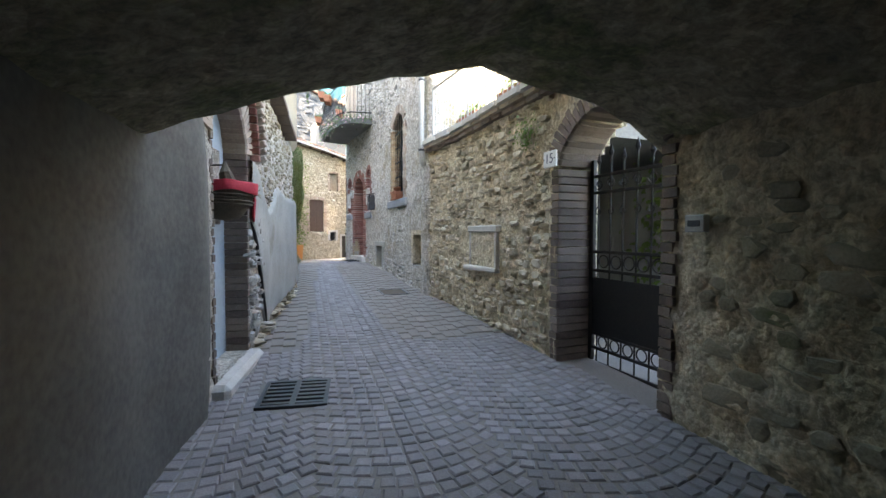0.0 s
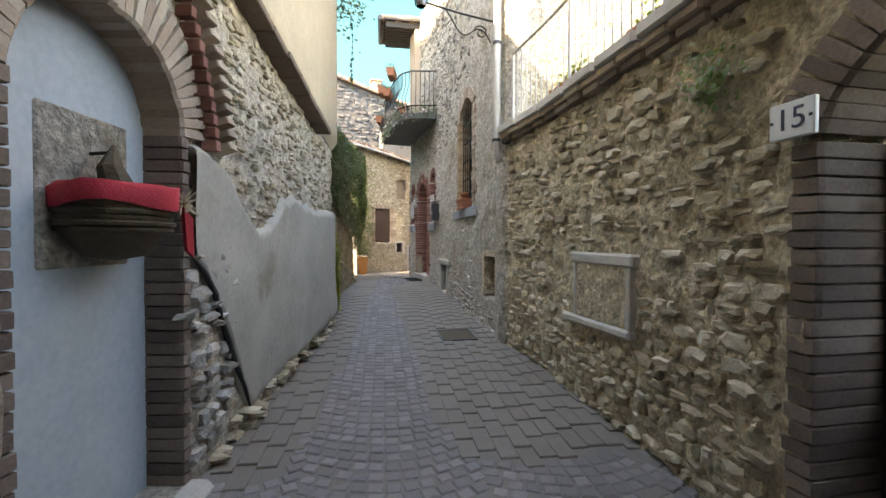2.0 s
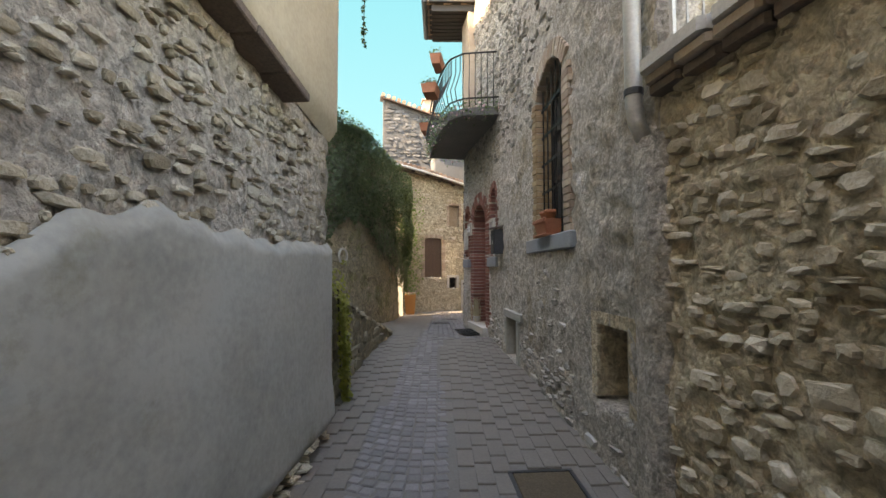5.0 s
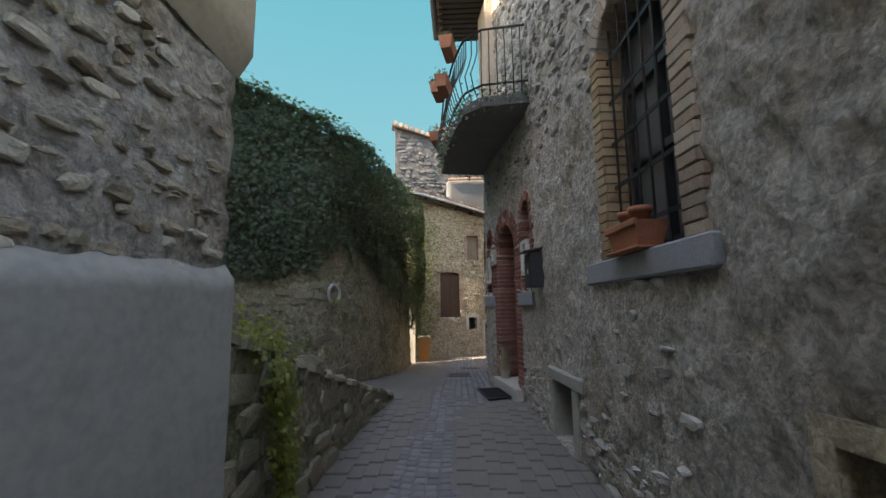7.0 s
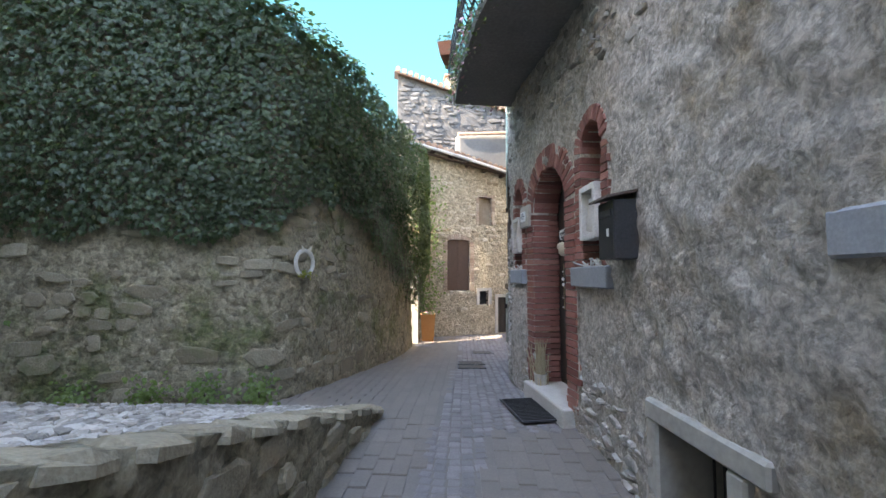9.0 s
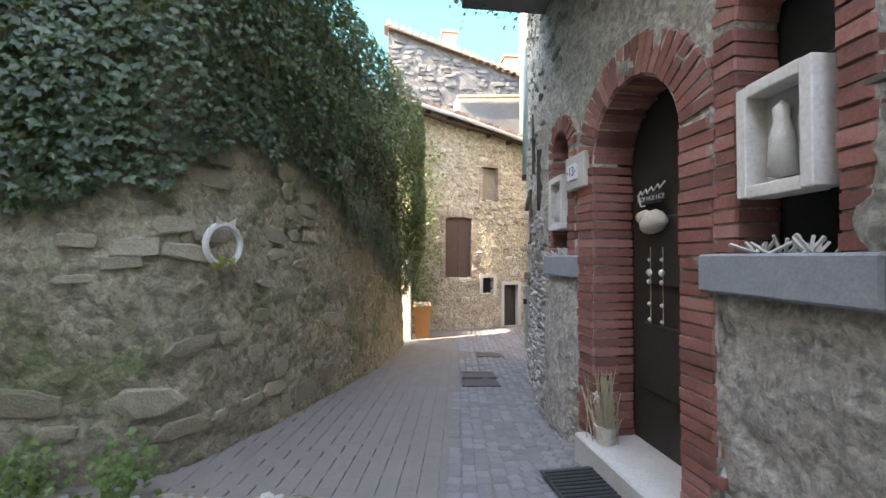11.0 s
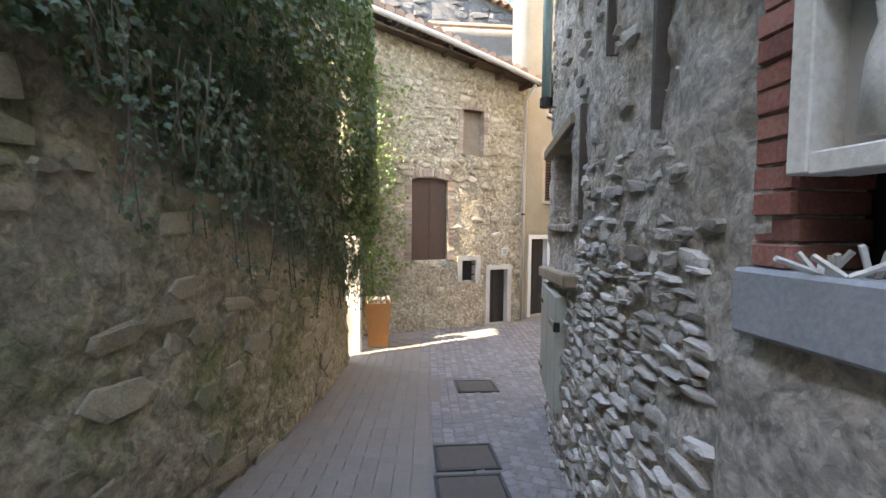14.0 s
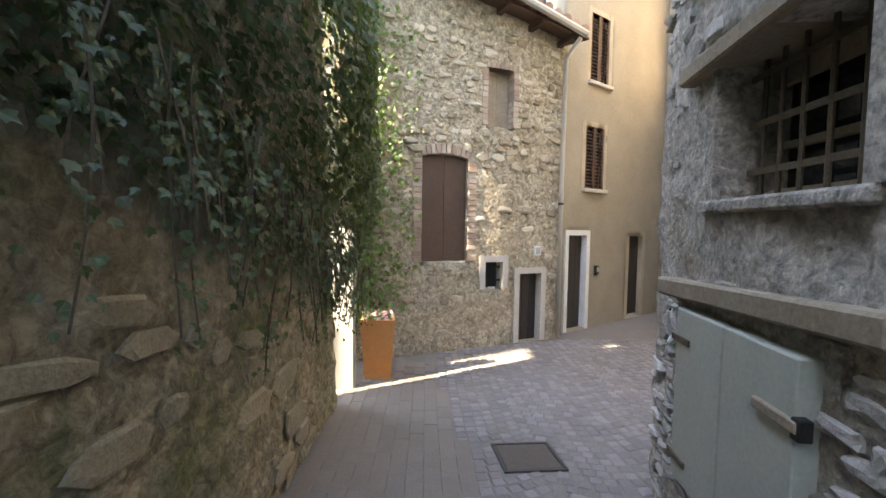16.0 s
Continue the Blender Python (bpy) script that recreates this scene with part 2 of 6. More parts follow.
COPPER_GREEN = mat("verdigris_pipe", [(0.22, 0.32, 0.30), (0.30, 0.42, 0.39), (0.38, 0.5, 0.46)], 8, 60, 0.1, rough=0.5)


def leaf_mat(name, c0, c1, c2):
    m = mat(name, [c0, c1, c2], 3, 20, 0.0, rough=0.45, vary="island")
    m.node_tree.nodes["Principled BSDF"].inputs["Transmission Weight"].default_value = 0.0
    nt = m.node_tree
    tr = nt.nodes.new("ShaderNodeBsdfTranslucent")
    tr.inputs["Color"].default_value = (c2[0] * 2.2, c2[1] * 2.2, c2[2] * 0.9, 1)
    ms = nt.nodes.new("ShaderNodeMixShader")
    ms.inputs[0].default_value = 0.3
    out = nt.nodes["Material Output"]
    nt.links.new(nt.nodes["Principled BSDF"].outputs[0], ms.inputs[1])
    nt.links.new(tr.outputs[0], ms.inputs[2])
    nt.links.new(ms.outputs[0], out.inputs[0])
    return m


LEAF = leaf_mat("ivy_leaf", (0.027, 0.046, 0.025), (0.048, 0.079, 0.043), (0.085, 0.128, 0.068))
LEAF_YELLOW = leaf_mat("yellowing_leaf", (0.09, 0.12, 0.025), (0.16, 0.19, 0.045), (0.28, 0.27, 0.07))
GRASS = leaf_mat("weed_leaf", (0.05, 0.09, 0.02), (0.08, 0.14, 0.035), (0.13, 0.19, 0.06))


def glass_mat(name, behind):
    m = bpy.data.materials.new(name)
    m.use_nodes = True
    b = m.node_tree.nodes["Principled BSDF"]
    b.inputs["Base Color"].default_value = (*behind, 1)
    b.inputs["Roughness"].default_value = 0.04
    b.inputs["Specular IOR Level"].default_value = 0.9
    return m


def sky_mat():
    """Blue that pales towards the horizon."""
    m = bpy.data.materials.new("clear_sky")
    m.use_nodes = True
    nt = m.node_tree
    nt.nodes.remove(nt.nodes["Principled BSDF"])
    pos, sep, rng_, em = nt.nodes.new("ShaderNodeNewGeometry"), nt.nodes.new("ShaderNodeSeparateXYZ"), nt.nodes.new("ShaderNodeMapRange"), nt.nodes.new("ShaderNodeEmission")
    ramp = nt.nodes.new("ShaderNodeValToRGB")
    rng_.inputs["From Max"].default_value = 300
    ramp.color_ramp.elements[0].color = (0.042, 0.098, 0.135, 1)
    ramp.color_ramp.elements[1].color = (0.009, 0.07, 0.112, 1)
    nt.links.new(pos.outputs["Position"], sep.inputs[0])
    nt.links.new(sep.outputs["Z"], rng_.inputs["Value"])
    nt.links.new(rng_.outputs[0], ramp.inputs[0])
    nt.links.new(ramp.outputs[0], em.inputs["Color"])
    nt.links.new(em.outputs[0], nt.nodes["Material Output"].inputs[0])
    return m


GLASS = glass_mat("window_glass", (0.02, 0.022, 0.025))
# pale base colour stands in for reflected sky and a curtain
GLASS_PALE = glass_mat("sky_and_curtain_glass", (0.13, 0.14, 0.15))


# ---------------------------------------------------------------- mesh helpers
class Mesh:
    """Collects vertices and faces, in the local space of a matrix."""

    def __init__(self):
        self.v, self.f = [], []

    def add(self, vs, fs, m=None):
        o = len(self.v)
        self.v += [tuple(m @ Vector(p)) for p in vs] if m is not None else [tuple(p) for p in vs]
        self.f += [tuple(o + i for i in f) for f in fs]
        return self

    def box(self, x0, x1, y0, y1, z0, z1, m=None, bev=0.0):
        if bev <= 0:
            vs = [(x, y, z) for z in (z0, z1) for y in (y0, y1) for x in (x0, x1)]
            fs = [(0, 2, 3, 1), (4, 5, 7, 6), (0, 1, 5, 4), (2, 6, 7, 3), (0, 4, 6, 2), (1, 3, 7, 5)]
            return self.add(vs, fs, m)
        b = min(bev, (x1 - x0) * 0.45, (y1 - y0) * 0.45, (z1 - z0) * 0.45)
        bm = bmesh.new()
        bmesh.ops.create_cube(bm, size=1, matrix=Matrix.LocRotScale(((x0 + x1) / 2, (y0 + y1) / 2, (z0 + z1) / 2), None, (x1 - x0, y1 - y0, z1 - z0)))
        bmesh.ops.bevel(bm, geom=bm.edges[:], offset=b, segments=1, affect="EDGES")
        bm.verts.index_update()
        self.add([v.co[:] for v in bm.verts], [[v.index for v in f.verts] for f in bm.faces], m)
        bm.free()
        return self

    def tube(self, pts, r, n=8, m=None, cap=True):
        pts = [Vector(p) for p in pts]
        rs = r if isinstance(r, (list, tuple)) else [r] * len(pts)
        vs, fs, up = [], [], None
        for i, p in enumerate(pts):
            d = (pts[min(i + 1, len(pts) - 1)] - pts[max(i - 1, 0)])
            d = d.normalized() if d.length > 1e-9 else Vector((0, 0, 1))
            if up is None:
                up = Vector((0, 0, 1)) if abs(d.z) < 0.9 else Vector((1, 0, 0))
            a = (up - d * up.dot(d)).normalized()
            up = a
            b = d.cross(a)
            for k in range(n):
                t = 2 * math.pi * k / n
                vs.append(p + (a * math.cos(t) + b * math.sin(t)) * rs[i])
        for i in range(len(pts) - 1):
            for k in range(n):
                fs.append((i * n + k, i * n + (k + 1) % n, (i + 1) * n + (k + 1) % n, (i + 1) * n + k))
        if cap:
            fs.append(tuple(range(n - 1, -1, -1)))
            fs.append(tuple((len(pts) - 1) * n + k for k in range(n)))
        return self.add(vs, fs, m)

    def prism(self, outline, y0, y1, m=None):
        """A flat outline in x and z, drawn from y0 to y1."""
        n = len(outline)
        vs = [(x, y0, z) for x, z in outline] + [(x, y1, z) for x, z in outline]
        fs = [tuple(range(n)), tuple(range(2 * n - 1, n - 1, -1))] + [(i, n + i, n + (i + 1) % n, (i + 1) % n) for i in range(n)]
        return self.add(vs, fs, m)

    def lathe(self, prof, n=14, m=None):
        vs = [(r * math.cos(2 * math.pi * k / n), r * math.sin(2 * math.pi * k / n), z) for r, z in prof for k in range(n)]
        fs = [(i * n + k, i * n + (k + 1) % n, (i + 1) * n + (k + 1) % n, (i + 1) * n + k) for i in range(len(prof) - 1) for k in range(n)]
        return self.add(vs, fs, m)

    def data(self, name, material, smooth=False):
        me = bpy.data.meshes.new(name)
        me.from_pydata(self.v, [], self.f)
        me.materials.append(material)
        if smooth:
            me.shade_smooth()
        me.update()
        return me


def part(name, ms, material, parent=None, label="", smooth=False):
    ob = new(name, ms.data(name, material, smooth) if isinstance(ms, Mesh) else ms)
    if parent is not None:
        ob.parent = parent
    if label:
        ob["label"] = label
    return ob


def thing(name, label, category, group="", kind="", at=None):
    """An empty at a thing's base."""
    ob = tagged(new(name), label, category, group, kind)
    if at is not None:
        ob.matrix_basis = at
        bpy.context.view_layer.update()
    return ob


def nz(x, y, z, s=1.0):
    return noise.noise(Vector((x * s, y * s, z * s)))


def ground_z(y):
    return float(np.interp(y, [-8, 0, 3.6, 7.4, 10.8, 12.6, 14.5, 16.4, 18.2, 19.5, 21, 24, 40], [-0.15, 0.17, 0.33, 0.5, 0.68, 0.73, 0.61, 0.465, 0.34, 0.32, 0.34, 0.42, 0.8]))


class Run:
    """A wall's foot in plan. The street lies on the left of its direction."""

    def __init__(self, pts, axis):
        p = np.array(pts, float)
        d = np.r_[0, np.cumsum(np.hypot(*np.diff(p, axis=0).T))]
        self.len = d[-1]
        self.ss = np.linspace(0, self.len, 400)
        xs, ys = np.interp(self.ss, d, p[:, 0]), np.interp(self.ss, d, p[:, 1])
        k = max(1, int(0.12 / (self.len / 399)))
        ker = np.ones(2 * k + 1) / (2 * k + 1)
        px, py = np.pad(xs, k, "reflect", reflect_type="odd"), np.pad(ys, k, "reflect", reflect_type="odd")
        self.x, self.y = np.convolve(px, ker, "valid"), np.convolve(py, ker, "valid")
        self.axis = axis

    def s(self, c):
        a = self.y if self.axis == "y" else self.x
        return float(np.interp(c, a, self.ss)) if a[-1] > a[0] else float(np.interp(c, a[::-1], self.ss[::-1]))

    def xy(self, s):
        return np.array([np.interp(s, self.ss, self.x), np.interp(s, self.ss, self.y)])

    def local(self, s, z, d=0.0):
        """Local x along the wall, y out to the street, z up."""
        c = min(max(s, 0), self.len)
        a, b = self.xy(max(0, c - 0.15)), self.xy(min(self.len, c + 0.15))
        t = (b - a) / np.hypot(*(b - a))
        p = self.xy(s)
        if s > self.len:
            p = p + t * (s - self.len)
        if s < 0:
            p = p + t * s
        n = np.array([-t[1], t[0]])
        q = p + n * d
        return Matrix(((t[0], n[0], 0, q[0]), (t[1], n[1], 0, q[1]), (0, 0, 1, z), (0, 0, 0, 1)))

    def at(self, c, z, d=0.0):
        return self.local(self.s(c), z, d)


class Hole:
    """An opening: along the wall from s0 to s1, z0 to z1, with an arch of that rise within the height."""

    def __init__(self, s0, s1, z0, z1, rise=0.0, depth=0.3):
        self.s0, self.s1, self.z0, self.z1, self.rise, self.depth = min(s0, s1), max(s0, s1), z0, z1, rise, depth
        self.mid, self.half = (self.s0 + self.s1) / 2, abs(s1 - s0) / 2

    def top(self, s):
        if self.rise <= 0:
            return self.z1
        u = min(1, abs(s - self.mid) / self.half)
        r = (self.half ** 2 + self.rise ** 2) / (2 * self.rise)
        return self.z1 - r + math.sqrt(max(0, r * r - (u * self.half) ** 2))

    def has(self, s, z):
        return self.s0 < s < self.s1 and self.z0 < z < self.top(s)

    def outline(self, grow=0.0, n=14):
        """From the foot of one jamb over the top to the other's, as s and z."""
        h = Hole(self.s0 - grow, self.s1 + grow, self.z0, self.z1 + grow, self.rise + (grow if self.rise else 0))
        if self.rise <= 0:
            return [(h.s0, h.z0), (h.s0, h.z1), (h.s1, h.z1), (h.s1, h.z0)]
        return [(h.s0, h.z0)] + [(h.s0 + (h.s1 - h.s0) * (0.5 - 0.5 * math.cos(math.pi * i / n)), h.top(h.s0 + (h.s1 - h.s0) * (0.5 - 0.5 * math.cos(math.pi * i / n)))) for i in range(n + 1)] + [(h.s1, h.z0)]


def wall_mesh(run, z0, z1, holes=(), step=0.08, thick=0.45, relief=0.03, batter=0.0, big=0.03, s_from=0.0, s_to=None):
    """A wall with uneven face, openings through it and a plain back. z0, z1: numbers or functions of s."""
    s_to = run.len if s_to is None else s_to
    ns = max(2, int((s_to - s_from) / step))
    S = list(np.linspace(s_from, s_to, ns + 1))
    f0 = z0 if callable(z0) else (lambda s: z0)
    f1 = z1 if callable(z1) else (lambda s: z1)
    hgt = max(f1(s) - f0(s) for s in S)
    nzr = max(2, int(hgt / step))
    v, f, idx = [], [], {}
    back = {}

    def vert(i, j):
        if (i, j) not in idx:
            s = S[i]
            z = f0(s) + (f1(s) - f0(s)) * j / nzr
            p = run.xy(s)
            d = relief * nz(p[0], p[1], z, 7.0) + 0.5 * relief * nz(p[0] + 9, p[1], z, 17.0) + big * nz(p[0], p[1] + 5, z, 1.1) - batter * (z - f0(s))
            idx[i, j] = len(v)
            v.append(tuple(run.local(s, z, d).translation))
        return idx[i, j]

    def bvert(i, j):
        if (i, j) not in back:
            s = S[i]
            back[i, j] = len(v)
            v.append(tuple(run.local(s, f0(s) + (f1(s) - f0(s)) * j / nzr, -thick).translation))
        return back[i, j]

    solid = {}
    for i in range(ns):
        for j in range(nzr):
            s = (S[i] + S[i + 1]) / 2
            z = f0(s) + (f1(s) - f0(s)) * (j + 0.5) / nzr
            solid[i, j] = not any(Hole(h.s0 - 0.035, h.s1 + 0.035, h.z0 - 0.03, h.z1 + 0.035, h.rise).has(s, z) for h in holes)
    for (i, j), ok in solid.items():
        if not ok:
            continue
        f.append((vert(i, j), vert(i, j + 1), vert(i + 1, j + 1), vert(i + 1, j)))
        f.append((bvert(i, j), bvert(i + 1, j), bvert(i + 1, j + 1), bvert(i, j + 1)))
        for di, dj, a, b in ((-1, 0, (0, 0), (0, 1)), (1, 0, (1, 1), (1, 0)), (0, -1, (1, 0), (0, 0)), (0, 1, (0, 1), (1, 1))):
            if not solid.get((i + di, j + dj), False):
                A, B = (i + a[0], j + a[1]), (i + b[0], j + b[1])
                f.append((vert(*A), bvert(*A), bvert(*B), vert(*B)))
    ms = Mesh()
    ms.v, ms.f = v, f
    return ms


def lining(run, h, proud=0.01, thick=0.09):
    """The smooth reveal of an opening, from its face back to its depth."""
    ms = Mesh()
    o, g = h.outline(0.0), h.outline(thick)
    n = len(o)
    ring = []
    for pts, d in ((o, proud), (g, proud), (g, -h.depth), (o, -h.depth)):
        ring.append([tuple(run.local(s, z, d).translation) for s, z in pts])
    vs = [p for r in ring for p in r]
    fs = []
    for a in range(4):
        b = (a + 1) % 4
        for i in range(n - 1):
            fs.append((a * n + i, a * n + i + 1, b * n + i + 1, b * n + i))
    return ms.add(vs, fs)


def filler(run, h, d, thick=0.04, grow=0.085):
    """A panel that closes an opening at depth d."""
    ms = Mesh()
    o = h.outline(grow)
    n = len(o)
    vs = [tuple(run.local(s, z, -d).translation) for s, z in o] + [tuple(run.local(s, z, -d - thick).translation) for s, z in o]
    return ms.add(vs, [tuple(range(n)), tuple(range(2 * n - 1, n - 1, -1))] + [(i, n + i, n + (i + 1) % n, (i + 1) % n) for i in range(n)])


# ---------------------------------------------------------------- the plan
RIGHT = Run([(2.42, -7.0), (2.40, 2.2), (2.33, 3.3), (2.24, 4.8), (2.18, 6.0), (2.04, 7.0)], "y")
HOUSE = Run([(2.04, 7.0), (1.96, 8.0), (1.905, 9.3), (1.85, 10.0), (1.76, 11.0), (1.70, 12.0), (1.50, 13.1), (1.385, 13.8), (1.345, 14.4), (1.41, 15.2), (1.55, 16.5), (1.67, 17.0), (1.80, 17.5)], "y")
LEFT = Run([(-0.20, 8.25), (-0.27, 7.5), (-0.38, 6.2), (-0.50, 4.6), (-0.66, 3.4), (-0.80, 2.4), (-0.95, -7.0)], "y")
IVY = Run([(-0.60, 19.0), (-0.62, 18.6), (-0.64, 17.0), (-0.78, 15.9), (-0.95, 14.7), (-1.14, 13.6), (-1.35, 13.0), (-1.8, 12.75), (-3.2, 12.45), (-7.0, 12.2)], "x")
LOW = Run([(-0.11, 12.6), (-0.23, 11.5), (-0.29, 10.6), (-0.31, 9.3), (-0.31, 8.1)], "y")
FAR = Run([(2.42, 21.48), (1.5, 21.1), (-0.5, 20.4), (-1.7, 20.05)], "x")
OCHRE = Run([(7.0, 24.6), (2.44, 21.62)], "x")

h_gate = Hole(RIGHT.s(2.33), RIGHT.s(3.47), 0.15, 2.62, 0.42, 0.5)
h_cellar = Hole(HOUSE.s(7.40), HOUSE.s(7.86), 0.98, 1.53, 0, 0.4)
h_tall = Hole(HOUSE.s(8.52), HOUSE.s(9.40), 2.29, 4.12, 0.24, 0.28)
h_cellar2 = Hole(HOUSE.s(10.36), HOUSE.s(10.9), 0.70, 1.235, 0, 0.4)
h_niche1 = Hole(HOUSE.s(11.62), HOUSE.s(12.05), 2.15, 3.34, 0.2, 0.25)
h_door13 = Hole(HOUSE.s(12.40), HOUSE.s(13.25), 0.86, 3.2, 0.4, 0.35)
h_niche2 = Hole(HOUSE.s(13.66), HOUSE.s(14.02), 2.15, 3.2, 0.18, 0.25)
h_grille = Hole(HOUSE.s(15.95), HOUSE.s(16.74), 2.28, 2.91, 0, 0.35)
h_hatch = Hole(HOUSE.s(16.06), HOUSE.s(16.84), 0.92, 1.72, 0, 0.2)
h_ldoor = Hole(LEFT.s(4.38), LEFT.s(3.5), 0.42, 2.72, 0.42, 0.28)
h_fw = Hole(FAR.s(0.86), FAR.s(0.20), 1.64, 3.16, 0.06, 0.2)
h_fw2 = Hole(FAR.s(1.54), FAR.s(1.14), 3.62, 4.45, 0, 0.25)
h_fsm = Hole(FAR.s(1.42), FAR.s(1.14), 1.22, 1.62, 0, 0.2)
h_fd = Hole(FAR.s(2.08), FAR.s(1.70), 0.36, 1.43, 0, 0.25)
h_od = Hole(OCHRE.s(3.05), OCHRE.s(2.64), 0.38, 2.02, 0, 0.2)
h_ow1 = Hole(OCHRE.s(3.42), OCHRE.s(2.98), 2.83, 3.9, 0, 0.15)
h_ow2 = Hole(OCHRE.s(3.47), OCHRE.s(3.03), 4.66, 5.8, 0, 0.15)
h_od2 = Hole(OCHRE.s(4.6), OCHRE.s(4.2), 0.45, 2.0, 0, 0.2)


def structure(name, ms, material, label, category, smooth=False):
    return tagged(part(name, ms, material, None, "", smooth), label, category, "", "structure")


def sf(run, fn):
    return lambda s: fn(float(run.xy(s)[1]))


# the clear northern sky beyond the roofs
sb = Mesh()
for j in range(9):
    el = radians(-4 + 6.5 * j)
    for k in range(25):
        az = radians(-48 + 4 * k)
        sb.v.append((380 * math.cos(el) * math.sin(az), 380 * math.cos(el) * math.cos(az), 380 * math.sin(el)))
sb.f = [(j * 25 + k, j * 25 + k + 1, (j + 1) * 25 + k + 1, (j + 1) * 25 + k) for j in range(8) for k in range(24)]
structure("backdrop", sb, sky_mat(), "clear pale-blue sky above the roofs", "sky", True)

# ground: one sheet to the horizon
gx = sorted(set([-400, -150, -60, -25, -12, -7] + list(np.round(np.linspace(-5, 6, 45), 3)) + [9, 14, 30, 80, 200, 400]))
gy = sorted(set([-400, -150, -60, -25, -12] + list(np.round(np.linspace(-8, 26, 120), 3)) + [32, 50, 100, 200, 400]))
gm = Mesh()
gm.v = [(x, y, ground_z(min(max(y, -8), 40)) - 0.007 + 0.011 * nz(x, y, 0, 1.5)) for y in gy for x in gx]
gm.f = [(j * len(gx) + i, j * len(gx) + i + 1, (j + 1) * len(gx) + i + 1, (j + 1) * len(gx) + i) for j in range(len(gy) - 1) for i in range(len(gx) - 1)]
ground = structure("ground", gm, JOINT, "grey-brown sandy joints under worn street paving", "ground")

# walls
wall_terrace = structure("wall_terrace", wall_mesh(RIGHT, -0.3, lambda s: 2.98 if RIGHT.xy(s)[1] > 2.3 else 2.9, [h_gate], 0.07, 0.5, 0.04), MORTAR, "rubble stone garden wall with warm crumbling mortar", "wall", True)
wall_house = structure("wall_house", wall_mesh(HOUSE, 0.1, 7.6, [h_cellar, h_tall, h_cellar2, h_niche1, h_door13, h_niche2, h_grille, h_hatch], 0.065, 0.45, 0.035), MORTAR_GREY, "tall rough-cast stone house wall, grey and weathered", "wall", True)
wall_left = structure("wall_left", wall_mesh(LEFT, -0.4, 6.2, [h_ldoor], 0.075, 0.45, 0.03, 0.006), MORTAR_PALE, "rough plastered stone house wall with crumbling patches", "wall", True)


def ivy_top(x, y):
    """The height of the ivy's crest: it climbs towards the west and drops along the lane."""
    if x < -1.75:
        return float(np.interp(x, [-7.0, -3.4, -2.67, -1.75], [7.6, 6.0, 5.65, 5.25]))
    return float(np.interp(y, [12.75, 13.3, 14.2, 16.0, 17.5, 19.2], [5.2, 5.05, 5.15, 4.95, 4.7, 4.2]))


wall_ivy = structure("wall_ivy", wall_mesh(IVY, 0.1, lambda s: ivy_top(*IVY.xy(s)) - 0.12, [], 0.08, 0.5, 0.035, 0.04), MORTAR_DARK, "mossy rubble wall beneath hanging ivy", "wall", True)
low_top = lambda y: 0.78 + 0.263 * (12.6 - y)
wall_low = structure("wall_low", wall_mesh(LOW, 0.2, sf(LOW, low_top), [], 0.07, 0.35, 0.03, 0.03), MORTAR_DARK, "low mossy stone retaining wall along the ramp", "wall", True)
far_top = lambda s: float(np.interp(FAR.xy(s)[0], [-6, -0.3, 2.42], [6.4, 5.75, 5.05]))
wall_far = structure("wall_far", wall_mesh(FAR, 0.1, far_top, [h_fw, h_fw2, h_fsm, h_fd], 0.07, 0.45, 0.01, 0.0, 0.012), PLASTER_OLD, "old ochre-plastered stone house front with exposed rubble", "wall", True)
wall_ochre = structure("wall_ochre", wall_mesh(OCHRE, 0.1, 9.5, [h_od, h_ow1, h_ow2, h_od2], 0.1, 0.4, 0.006, 0, 0.01), PLASTER_YELLOW, "smooth ochre-plastered house front", "wall", True)
# side walls that close the houses
SIDE = Run([(9.0, 7.0), (2.03, 7.02)], "x")
wall_side = structure("wall_side", wall_mesh(SIDE, 0.1, 7.6, [], 0.08, 0.45, 0.03), PLASTER_OLD, "sunlit ochre stone gable wall beside the terrace", "wall", True)
LSIDE = Run([(-8.0, 7.95), (-0.70, 7.95)], "x")
tmp = Mesh()
tmp.box(-8.0, -0.66, 7.8, 8.24, -0.2, 6.2)
structure("wall_left_gable", tmp, MORTAR_GREY, "grey rough stone gable wall", "wall")
CORNER = Run([(3.7, 18.9), (2.4, 18.05), (1.82, 17.52)][::-1], "x")
wall_corner = structure("wall_corner", wall_mesh(CORNER, 0.1, 7.6, [], 0.1, 0.4, 0.02), PLASTER_PALE, "pale plastered return wall at the corner", "wall", True)
# the covered passage: a flat stone vault and the house over it
vm = Mesh()
arch = [(-1.4, 1.5), (-0.95, 1.95), (-0.42, 2.18), (0.3, 2.41), (1.05, 2.58), (1.95, 2.44), (2.45, 2.2), (2.8, 1.9)]
ny = 60
for j in range(ny + 1):
    y = -7.0 + (2.45 + 7.0) * j / ny
    for i in range(29):
        t = i / 28 * 7
        k = min(6, int(t))
        x, z = arch[k][0] + (arch[k + 1][0] - arch[k][0]) * (t - k), arch[k][1] + (arch[k + 1][1] - arch[k][1]) * (t - k)
        vm.v.append((x, y + 0.05 * nz(x, y, z, 4), z + 0.03 * nz(x, y, z, 5)))
for j in range(ny):
    for i in range(28):
        vm.f.append((j * 29 + i, (j + 1) * 29 + i, (j + 1) * 29 + i + 1, j * 29 + i + 1))
top0 = len(vm.v)
for i in range(29):
    x, y, z = vm.v[ny * 29 + i]
    vm.v.append((x, y, 6.2))
